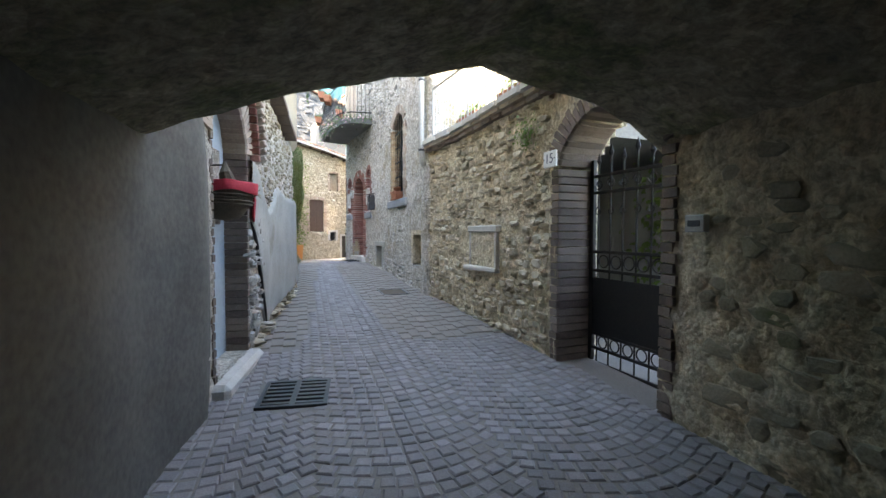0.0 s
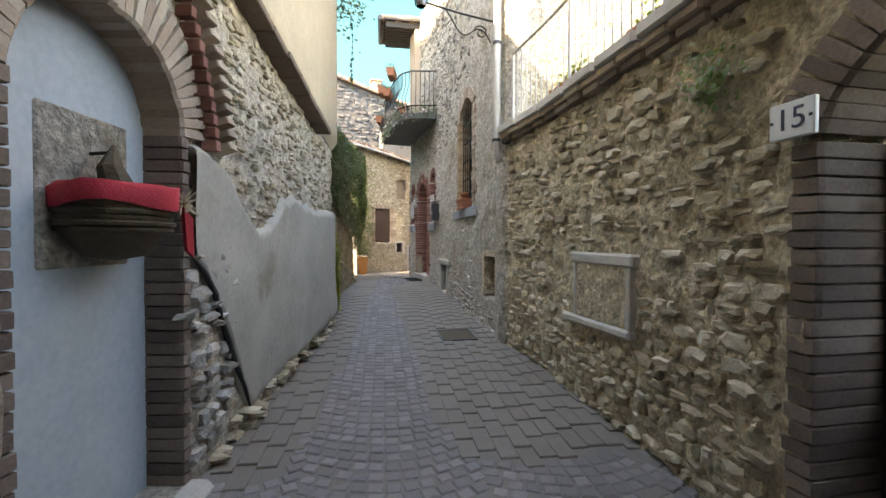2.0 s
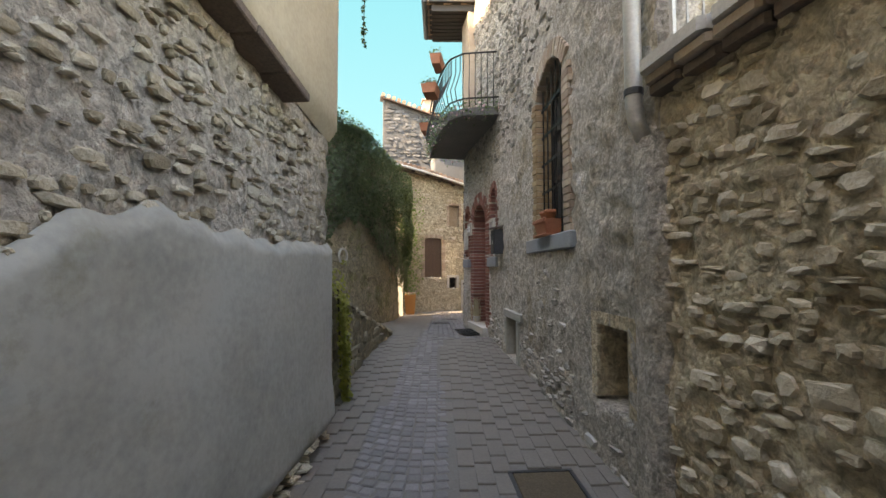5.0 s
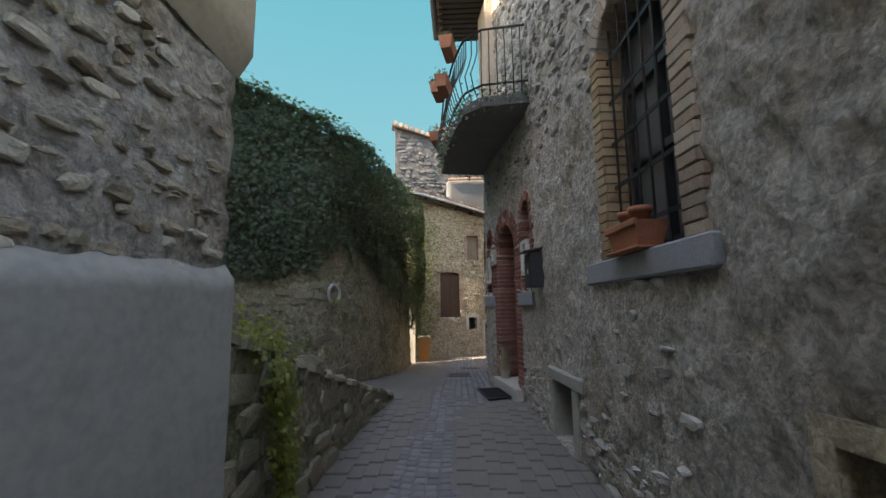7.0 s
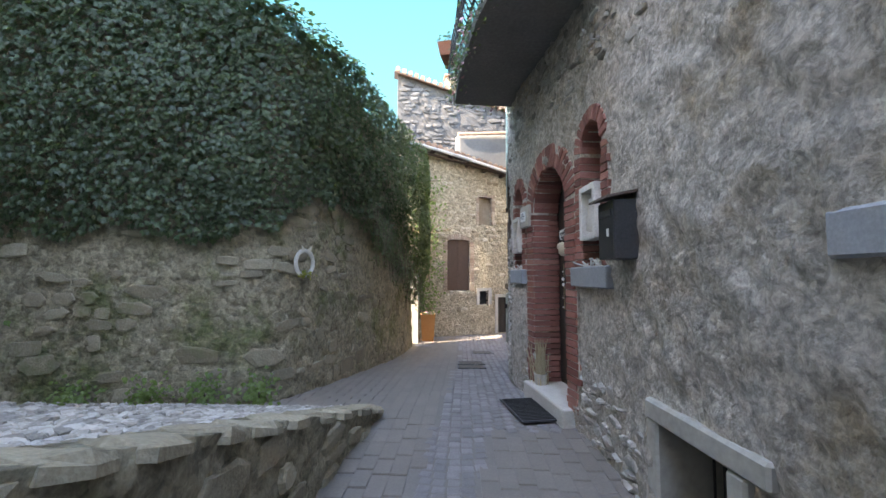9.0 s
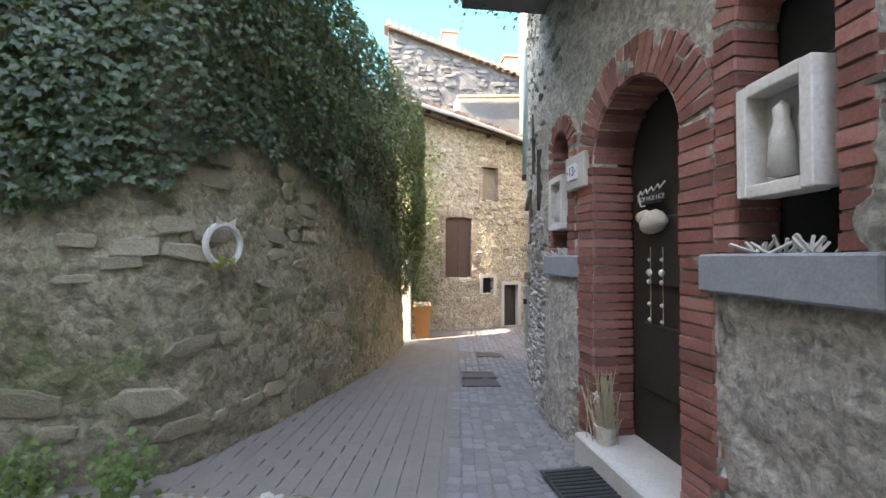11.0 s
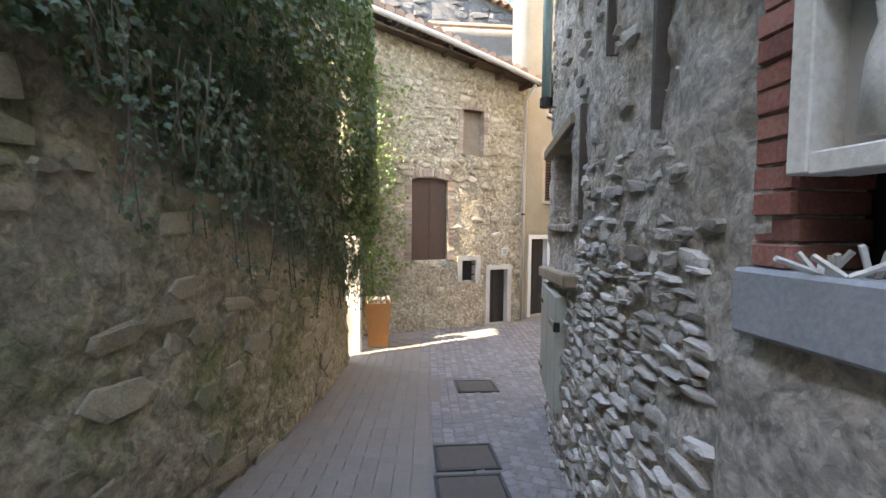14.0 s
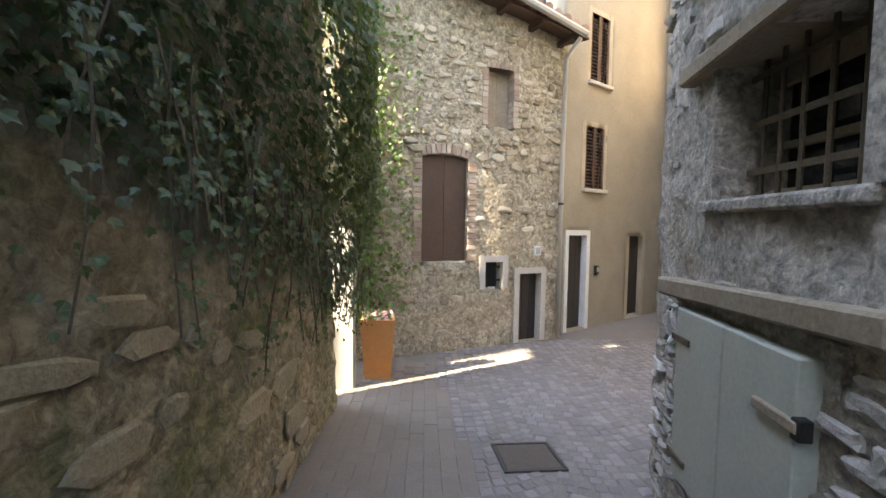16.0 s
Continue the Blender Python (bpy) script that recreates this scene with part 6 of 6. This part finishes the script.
# sunlit creeper on the far house
cr2 = thing("creeper", "yellow-green creeper climbing the ochre house", "creeper")
ms = Mesh()
for i in range(2600):
    x = -0.5 + r.gauss(0, 0.28)
    z = r.uniform(0.9, 5.0)
    if r.random() > 0.5 + 0.5 * nz(x, z, 0, 2.5) or x > 0.15 + 0.3 * fade(z, 3, 5):
        continue
    m4 = FAR.local(FAR.s(x), z, 0.05 + 0.12 * r.random())
    leaves(ms, m4.translation, (0, -1, 0.2), r.uniform(0.04, 0.09), r)
tagged(part("leaves", ms, GRASS, cr2), kind="stuff")
part("stem", Mesh().tube([tuple(FAR.local(FAR.s(-0.5 + 0.1 * math.sin(z * 2)), z, 0.03).translation) for z in (0.34, 1.5, 2.6, 3.8, 4.9)], [0.02, 0.016, 0.012, 0.008, 0.004], 6), TWIG, cr2)
# bush and yellow trailing plant at the foot of the ramp wall
tuft("roadside_bush", "low green bush above the retaining wall", (-1.6, 9.6, 1.85), 0.34, 700, 0.045, GRASS, (0.8, -0.4, 0.4), 31, 0.8, "bush")
ylw = thing("trailing_creeper", "yellow-green creeper trailing down the low wall", "creeper")
ms = Mesh()
for i in range(1200):
    q = r.random() ** 1.15
    wide = 0.2 * (1 - q) + 0.07
    c = 8.88 + 0.2 * q + r.uniform(-wide, wide) * r.random() ** 0.5
    z = low_top(c) + 0.22 * (1 - q) * r.random() - 1.15 * q
    m4 = LOW.at(c, z, 0.05 + 0.09 * r.random() - 0.3 * r.random() * (q < 0.15))
    leaves(ms, m4.translation, (1, -0.2, 0.3), r.uniform(0.025, 0.055), r)
tagged(part("leaves", ms, LEAF_YELLOW, ylw), kind="stuff")
part("stem", Mesh().tube([tuple(LOW.at(8.88 + 0.2 * q, low_top(8.88) - 1.1 * q, 0.05).translation) for q in (0, 0.3, 0.6, 1)], [0.012, 0.01, 0.007, 0.003], 5), TWIG, ylw)
for k, (px_, py_) in enumerate(((-1.4, 12.6), (-1.9, 12.5), (-3.0, 12.25), (-2.4, 12.4))):
    tuft("weed_tuft", "green weeds at the foot of the ivy wall", (px_, py_, low_top(12.4) + 0.08), 0.18, 150, 0.05, GRASS, (0.3, -1, 0.5), 40 + k)

hc = tuft("hanging_creeper", "green creeper hanging from the house corner", (-0.02, 8.42, 5.35), 0.34, 420, 0.06, LEAF, (0.6, -0.6, 0.3), 51, 1.2, "creeper")
strand = [Vector((0.02 + 0.03 * math.sin(q * 5) + 0.08 * q, 8.42, 5.2 - 1.2 * q)) for q in [i / 14 for i in range(15)]]
part("strand", Mesh().tube(strand, 0.004, 4), TWIG, hc)
ms = Mesh()
for i in range(60):
    q = r.random() * 13.99
    leaves(ms, strand[int(q)].lerp(strand[int(q) + 1], q % 1), (0.3, -1, 0.2), r.uniform(0.03, 0.05), r)
tagged(part("strand_leaves", ms, LEAF, hc), kind="stuff")

# orange planter by the far house
op = thing("tall_planter", "tall orange terracotta planter with pink flowers", "planter")
gz = ground_z(20.0)
om = Matrix.Translation((-0.30, 19.86, gz - 0.015)) @ Matrix.Rotation(0.1, 4, "Z")
part("pot", Mesh().add([(-.15, -.15, 0), (.15, -.15, 0), (.15, .15, 0), (-.15, .15, 0), (-.2, -.2, .72), (.2, -.2, .72), (.2, .2, .72), (-.2, .2, .72), (-.17, -.17, .72), (.17, -.17, .72), (.17, .17, .72), (-.17, .17, .72), (-.16, -.16, .64), (.16, -.16, .64), (.16, .16, .64), (-.16, .16, .64)],
     [(3, 2, 1, 0), (0, 1, 5, 4), (1, 2, 6, 5), (2, 3, 7, 6), (3, 0, 4, 7), (4, 5, 9, 8), (5, 6, 10, 9), (6, 7, 11, 10), (7, 4, 8, 11), (8, 9, 13, 12), (9, 10, 14, 13), (10, 11, 15, 14), (11, 8, 12, 15), (12, 13, 14, 15)], om), TERRA_ORANGE, op)
ms, fl = Mesh(), Mesh()
for i in range(260):
    leaves(fl if i % 3 == 0 else ms, om @ Vector((r.uniform(-.17, .17), r.uniform(-.17, .17), r.uniform(.66, .8))), (0, -0.6, 0.6), 0.045, r)
tagged(part("leaves", ms, GRASS, op), kind="stuff")
tagged(part("blossoms", fl, FLOWER, op, "pink blossoms"), kind="stuff")

# ---------------------------------------------------------------- far houses: doors, shutters, roofs
def boarded(run, h, depth, material, name, label, category, nb=3, kind="structure", louvre=False):
    t = tagged(new(name), label, category, "", kind)
    w = (h.s1 - h.s0) / nb
    for i in range(nb):
        c = h.s0 + w * (i + 0.5)
        if louvre:
            part("stile", Mesh().box(-w / 2 + 0.004, -w / 2 + 0.04, -0.02, 0.02, h.z0, h.z1, run.local(c, 0, -depth)).box(w / 2 - 0.04, w / 2 - 0.004, -0.02, 0.02, h.z0, h.z1, run.local(c, 0, -depth)), material, t)
            k = int((h.z1 - h.z0) / 0.06)
            for j in range(k):
                part("slat", Mesh().box(-w / 2 + 0.03, w / 2 - 0.03, -0.02, 0.02, -0.006, 0.006, run.local(c, h.z0 + 0.06 * (j + 0.5), -depth) @ Matrix.Rotation(-0.7, 4, "X")), material, t)
        else:
            part("board", Mesh().box(-w / 2 + 0.003, w / 2 - 0.003, -0.03, 0.01 + 0.004 * (i % 2), h.z0, h.top(c), run.local(c, 0, -depth), 0.004), material, t)
    return t


boarded(FAR, h_fw, 0.08, WOOD_BROWN, "window_5", "closed brown wooden shutters under a shallow arch", "shutters", 2)
w = boarded(FAR, h_fw2, 0.16, WOOD_OLD, "window_6", "small window with a half-open weathered shutter", "window", 2)
boarded(FAR, h_fd, 0.12, WOOD_DARK, "door_2", "low dark wooden door in a cement frame", "door", 3)
boarded(OCHRE, h_od, 0.1, WOOD_DARK, "door_3", "dark panelled house door in a white frame", "door", 3)
boarded(OCHRE, h_od2, 0.1, WOOD_DARK, "door_4", "dark house door further along", "door", 3)
for h, nm in ((h_ow1, "window_7"), (h_ow2, "window_8")):
    boarded(OCHRE, h, 0.03, WOOD_BROWN, nm, "window with brown louvred shutters", "shutters", 2, louvre=True)
    part("window_sill", Mesh().box(-h.half - 0.08, h.half + 0.08, -0.1, 0.07, -0.06, 0, OCHRE.local(h.mid, h.z0, 0), 0.008), LIME, bpy.data.objects[nm])
    part("pane", filler(OCHRE, h, 0.1, 0.01), DARK, bpy.data.objects[nm])
sw = tagged(new("window_9"), "small barred square window with pale frame", "window", "", "structure")
part("pane", filler(FAR, h_fsm, 0.18, 0.02), DARK, sw)
grille(FAR, h_fsm, -0.06, 2, 2, IRON, sw, 0.008)
pl = thing("wall_plaque", "small pale enamel plaque on the house front", "plaque")
part("plate", Mesh().box(-0.06, 0.06, -0.03, 0.012, -0.07, 0.07, FAR.at(2.0, 1.78, 0.03), 0.005), WHITE, pl)
part("rim", Mesh().box(-0.045, 0.045, 0.012, 0.015, -0.055, 0.055, FAR.at(2.0, 1.78, 0.03)), PLASTER_PALE, pl)
ic = thing("intercom", "grey doorbell box beside the white door frame", "intercom")
part("housing", Mesh().box(-0.05, 0.05, -0.03, 0.03, -0.08, 0.08, OCHRE.at(3.32, 1.4, 0.01), 0.006), MAIL, ic)
part("button_plate", Mesh().box(-0.03, 0.03, 0.03, 0.034, -0.03, 0.05, OCHRE.at(3.32, 1.4, 0.01)), ZINC, ic)

rf = tagged(new("roof_low"), "clay-tiled eaves with a pale gutter on the low house", "roof", "", "structure")
ms, raf = Mesh(), []
s = FAR.s(2.55)
while s < FAR.len + 0.1:
    z = far_top(min(max(s, 0), FAR.len))
    ms.tube([FAR.local(s, z + 0.02, 0.42).translation, FAR.local(s, z + 0.28, -0.9).translation], [0.085, 0.075], 8)
    s += 0.17
tagged(part("tiles", ms, TILE, rf), kind="stuff")
for i in range(9):
    s = FAR.s(2.3) + i * 0.55
    z = far_top(s)
    part("rafter", Mesh().box(-0.04, 0.04, -0.3, 0.34, -0.14, -0.05, FAR.local(s, z, 0)), WOOD_BROWN, rf)
part("gutter", Mesh().tube([FAR.local(FAR.s(x), far_top(FAR.s(min(x, 2.4))) - 0.06, 0.46).translation for x in (2.6, 1.6, 0.5, -0.6, -1.7)], 0.05, 8), ZINC, rf, "pale zinc gutter")
part("boarding", Mesh().add([FAR.local(s, far_top(min(max(s, 0), FAR.len)) + dz, d).translation for s in (FAR.s(2.42) - 0.12, FAR.len + 0.1) for d, dz in ((0.38, -0.05), (-0.9, 0.2), (-0.9, 0.17), (0.38, -0.08))], [(0, 1, 5, 4), (2, 3, 7, 6), (0, 4, 7, 3), (0, 3, 2, 1), (4, 5, 6, 7), (1, 2, 6, 5)]), WOOD_BROWN, rf)
gd = thing("downpipe", "pale downpipe between the two house fronts", "downpipe")
part("pipe", Mesh().tube([FAR.local(FAR.s(2.36), z, d).translation for z, d in ((4.95, 0.4), (4.75, 0.1), (3.0, 0.08), (0.4, 0.08))], 0.035, 8), ZINC, gd, "", True)
part("clamp", Mesh().tube([FAR.local(FAR.s(2.36), z, 0.08).translation for z in (2.5, 2.54)], 0.042, 8), MAIL, gd)
rb_ = tagged(new("roof_back"), "tiled verge on the tall grey house", "roof", "", "structure")
ms = Mesh()
for i in range(34):
    s = BACK.len - i * 0.26
    ms.tube([BACK.local(s, back_top(s) + 0.05, 0.25).translation, BACK.local(s, back_top(s) + 0.15, -0.6).translation], 0.1, 7)
tagged(part("tiles", ms, TILE, rb_), kind="stuff")
part("verge", Mesh().add([BACK.local(s, back_top(s) + dz, d).translation for s in (0.5, BACK.len + 0.15) for d, dz in ((0.25, -0.04), (-0.6, 0.05), (-0.6, 0.01), (0.25, -0.08))], [(0, 1, 5, 4), (2, 3, 7, 6), (0, 4, 7, 3), (0, 3, 2, 1), (4, 5, 6, 7), (1, 2, 6, 5)]), WOOD_BROWN, rb_)
for xx in (0.2, 2.6):
    ch = thing("chimney", "brick chimney with a tiled cap", "chimney", "chimneys on the tall house")
    z = back_top(BACK.s(xx))
    part("stack", Mesh().box(-0.25, 0.25, -0.6, -0.1, z - 0.3, z + 0.75, BACK.at(xx, 0, 0), 0.02), BRICK_OLD, ch)
    part("cap", Mesh().box(-0.32, 0.32, -0.67, -0.03, z + 0.75, z + 0.84, BACK.at(xx, 0, 0), 0.02), TILE, ch)
part("verge", Mesh().tube([LEANTO.local(LEANTO.s(x), lean_top(LEANTO.s(x)) + 0.03, 0.1).translation for x in (0.45, 3.4, 5.4)], 0.06, 6), TILE, bpy.data.objects["wall_leanto"])


# ---------------------------------------------------------------- paving
def paver(b=0.08):
    lo, mid, hi = 0.5, 0.5, 0.5 - b
    vs = [(x * lo, y * lo, -1) for x, y in ((-1, -1), (1, -1), (1, 1), (-1, 1))] + [(x * mid, y * mid, -0.25) for x, y in ((-1, -1), (1, -1), (1, 1), (-1, 1))] + [(x * hi, y * hi, 0.0) for x, y in ((-1, -1), (1, -1), (1, 1), (-1, 1))]
    fs = [(b_ + k, b_ + (k + 1) % 4, b_ + 4 + (k + 1) % 4, b_ + 4 + k) for b_ in (0, 4) for k in range(4)] + [(8, 9, 10, 11)]
    return vs, fs


PV, PF = paver(0.1)
SV, SF = paver(0.02)


def lane(y):
    """The lane's edges in x."""
    if y < 7.0:
        xr = float(RIGHT.xy(RIGHT.s(y))[0])
    elif y < 17.45:
        xr = float(HOUSE.xy(HOUSE.s(y))[0])
    else:
        xr = 1.82 + (y - 17.45) * 1.05
    if y < 8.2:
        xl = float(LEFT.xy(LEFT.s(y))[0])
    elif y < 12.6:
        xl = float(LOW.xy(LOW.s(y))[0])
    elif y < 18.9:
        a = IVY.y[::-1]
        xl = float(np.interp(y, a, IVY.x[::-1])) if y > 13.0 else -1.3
    else:
        xl = -4.0
    return xl, xr


def cube_zone(x, y):
    if y < 4.5:
        return True
    if y < 12.2:
        a, b = np.interp(y, [4.5, 5.2, 8, 11, 12.2], [-0.1, 0.05, 0.15, 0.3, 0.38]), np.interp(y, [4.5, 5.2, 8, 11, 12.2], [1.1, 0.92, 0.85, 0.75, 0.9])
        return a < x < b
    return x > np.interp(y, [12.2, 14, 16, 18, 20], [0.42, 0.48, 0.5, 0.62, 0.4])


covers = [(1.49, 7.42, 0.40, 0.44, "manhole_cover", "rusty brown square iron manhole cover in the paving"), (0.80, 16.2, 0.42, 0.36, "manhole_cover", "dark square iron manhole cover among the cobbles"),
          (0.80, 15.72, 0.42, 0.36, "manhole_cover", "dark square iron manhole cover among the cobbles"), (1.08, 17.96, 0.42, 0.4, "manhole_cover", "dark square iron manhole cover among the cobbles")]
GRATE = (-0.08, 3.38, 0.46, 0.44)


def in_cover(x, y):
    return any(abs(x - c[0]) < c[2] / 2 + 0.05 and abs(y - c[1]) < c[3] / 2 + 0.05 for c in covers) or (abs(x - GRATE[0]) < GRATE[2] / 2 + 0.04 and abs(y - GRATE[1]) < GRATE[3] / 2 + 0.04)


def lay(m, solo_ok, bag, solo_mesh, name, vs, fs):
    if solo_ok and bag["n"] < 300:
        ob = part(name, solo_mesh, None, ground)
        ob.matrix_basis = m
        bag["n"] += 1
    else:
        bag["m"].add(vs, fs, m)


r = random.Random(99)
cub = {"n": 0, "m": Mesh()}
slb = {"n": 0, "m": Mesh()}
cub_mesh, slab_mesh = Mesh().add(PV, PF).data("cobble", COBBLE), Mesh().add(SV, SF).data("paving_slab", SLAB)
P = 0.098
fan = 1.15
for i in range(-45, 62):
    for j in range(-30, 230):
        x = 0.05 + (i + 0.5) * P + r.uniform(-0.006, 0.006)
        u = ((x - 0.02) / fan) % 1.0 - 0.5
        y = j * P - 0.17 * math.cos(u * math.pi) + r.uniform(-0.006, 0.006)
        if y < -2.0 or y > 21.4:
            continue
        xl, xr = lane(y)
        if not (xl - 0.02 < x < xr + 0.02) or not cube_zone(x, y) or in_cover(x, y):
            continue
        if y > 19 and y > 20.55 + 0.36 * x:
            continue
        ang = math.atan(0.17 * math.pi / fan * math.sin(u * math.pi))
        m = Matrix.Translation((x, y, ground_z(y) + 0.012 * nz(x, y, 0, 1.5) + r.uniform(-0.004, 0.004))) @ Euler((r.uniform(-0.04, 0.04), r.uniform(-0.04, 0.04), ang + r.uniform(-0.08, 0.08))).to_matrix().to_4x4() @ Matrix.Diagonal((P * r.uniform(0.88, 0.97), P * r.uniform(0.88, 0.97) * max(0.8, math.cos(ang)), 0.03, 1))
        lay(m, 4.6 < y < 8.6, cub, cub_mesh, "cobble", PV, PF)
LW, LL = 0.125, 0.25
for i in range(-40, 40):
    x = 0.02 + (i + 0.5) * LW
    y = -2 + r.random() * LL
    while y < 20.9:
        L_ = LL * r.uniform(0.85, 1.25)
        yc = y + L_ / 2
        y += L_
        xl, xr = lane(yc)
        if not (xl - 0.02 < x < xr + 0.02) or cube_zone(x, yc) or in_cover(x, yc) or (yc > 18 and yc > 20.3 + 0.3 * x):
            continue
        if -1.6 < x < -0.3 and 8.2 < yc < 12.6:
            continue
        m = Matrix.Translation((x, yc, ground_z(yc) + 0.010 * nz(x, yc, 0, 1.5) + r.uniform(-0.001, 0.001))) @ Euler((r.uniform(-0.005, 0.005), r.uniform(-0.008, 0.008), r.uniform(-0.015, 0.015))).to_matrix().to_4x4() @ Matrix.Diagonal((LW - (0.003 if yc < 12 else 0.002), L_ - 0.003, 0.03, 1))
        lay(m, x > 0.8 and 4.5 < yc < 9.5, slb, slab_mesh, "paving_slab", SV, SF)
tagged(part("cobbles", cub["m"], COBBLE_ISL, ground), kind="stuff")
tagged(part("paving_slabs", slb["m"], SLAB_ISL, ground), kind="stuff")
for x, y, w, h, nm, lab in covers:
    t = thing(nm, lab, "manhole cover", "manhole covers in the lane")
    m = Matrix.Translation((x, y, ground_z(y) + 0.002)) @ Matrix.Rotation(math.atan((ground_z(y + 0.2) - ground_z(y - 0.2)) / 0.4), 4, "X") @ Matrix.Rotation(0.06, 4, "Z")
    part("lid", Mesh().box(-w / 2, w / 2, -h / 2, h / 2, -0.03, 0.004, m, 0.004), TWIG if y < 10 else STRAP, t)
    part("frame", Mesh().box(-w / 2 - 0.03, w / 2 + 0.03, -h / 2 - 0.03, -h / 2 - 0.005, -0.03, 0.006, m).box(-w / 2 - 0.03, w / 2 + 0.03, h / 2 + 0.005, h / 2 + 0.03, -0.03, 0.006, m).box(-w / 2 - 0.03, -w / 2 - 0.005, -h / 2, h / 2, -0.03, 0.006, m).box(w / 2 + 0.005, w / 2 + 0.03, -h / 2, h / 2, -0.03, 0.006, m), MAIL, t)
gr = thing("drain_grate", "slotted dark iron drain grate beside the step", "drain grate")
gm2 = Matrix.Translation((GRATE[0], GRATE[1], ground_z(GRATE[1]) + 0.004)) @ Matrix.Rotation(0.045, 4, "X") @ Matrix.Rotation(-0.12, 4, "Z")
# black sheet in place of the shade under the grate
part("pit", Mesh().box(-0.22, 0.22, -0.21, 0.21, -0.02, -0.015, gm2), DARK, gr)
part("frame", Mesh().box(-0.25, 0.25, -0.24, -0.21, -0.03, 0.006, gm2).box(-0.25, 0.25, 0.21, 0.24, -0.03, 0.006, gm2).box(-0.25, -0.22, -0.21, 0.21, -0.03, 0.006, gm2).box(0.22, 0.25, -0.21, 0.21, -0.03, 0.006, gm2).box(-0.02, 0.02, -0.21, 0.21, -0.02, 0.006, gm2), MAIL, gr)
for k in range(6):
    yy = -0.175 + 0.07 * k
    part("bar", Mesh().box(-0.22, 0.22, yy - 0.02, yy + 0.018, -0.012, 0.005, gm2, 0.004), MAIL, gr)
# loose cobbles of the ramp
ms = Mesh()
rmesh = shape_set("ramp_stone", STONE_MOSS)
k = 0
for i in range(2400):
    y = r.uniform(8.3, 12.75)
    xe = float(LOW.xy(LOW.s(min(y, 12.6)))[0]) - 0.33
    x = xe - 5.0 * r.random() ** 1.5
    if y > 12.35 + 0.12 * (x + 3):
        continue
    m = Matrix.Translation((x, y, max(low_top(y), ground_z(y)) - 0.03)) @ Matrix.Rotation(r.random() * 6.28, 4, "Z") @ Matrix.Rotation(math.pi / 2, 4, "X") @ Matrix.Diagonal((r.uniform(0.06, 0.16), 0.03, r.uniform(0.05, 0.11), 1))
    ms.add(*SHAPES[r.randrange(16)], m)
tagged(part("ramp_stones", ms, STONE_GREY_ISL, ramp), kind="stuff")
y = 8.3
while y < 12.5:
    L_ = r.uniform(0.25, 0.5)
    yc = y + L_ / 2
    ob = part("coping_stone", rmesh[r.randrange(16)], None, wall_low)
    ob.matrix_basis = LOW.at(yc, low_top(yc) - 0.03, -0.14) @ Matrix.Rotation(-0.26, 4, "Y") @ Matrix.Rotation(math.pi / 2, 4, "X") @ Matrix.Diagonal((L_, 0.05, 0.36, 1))
    y += L_
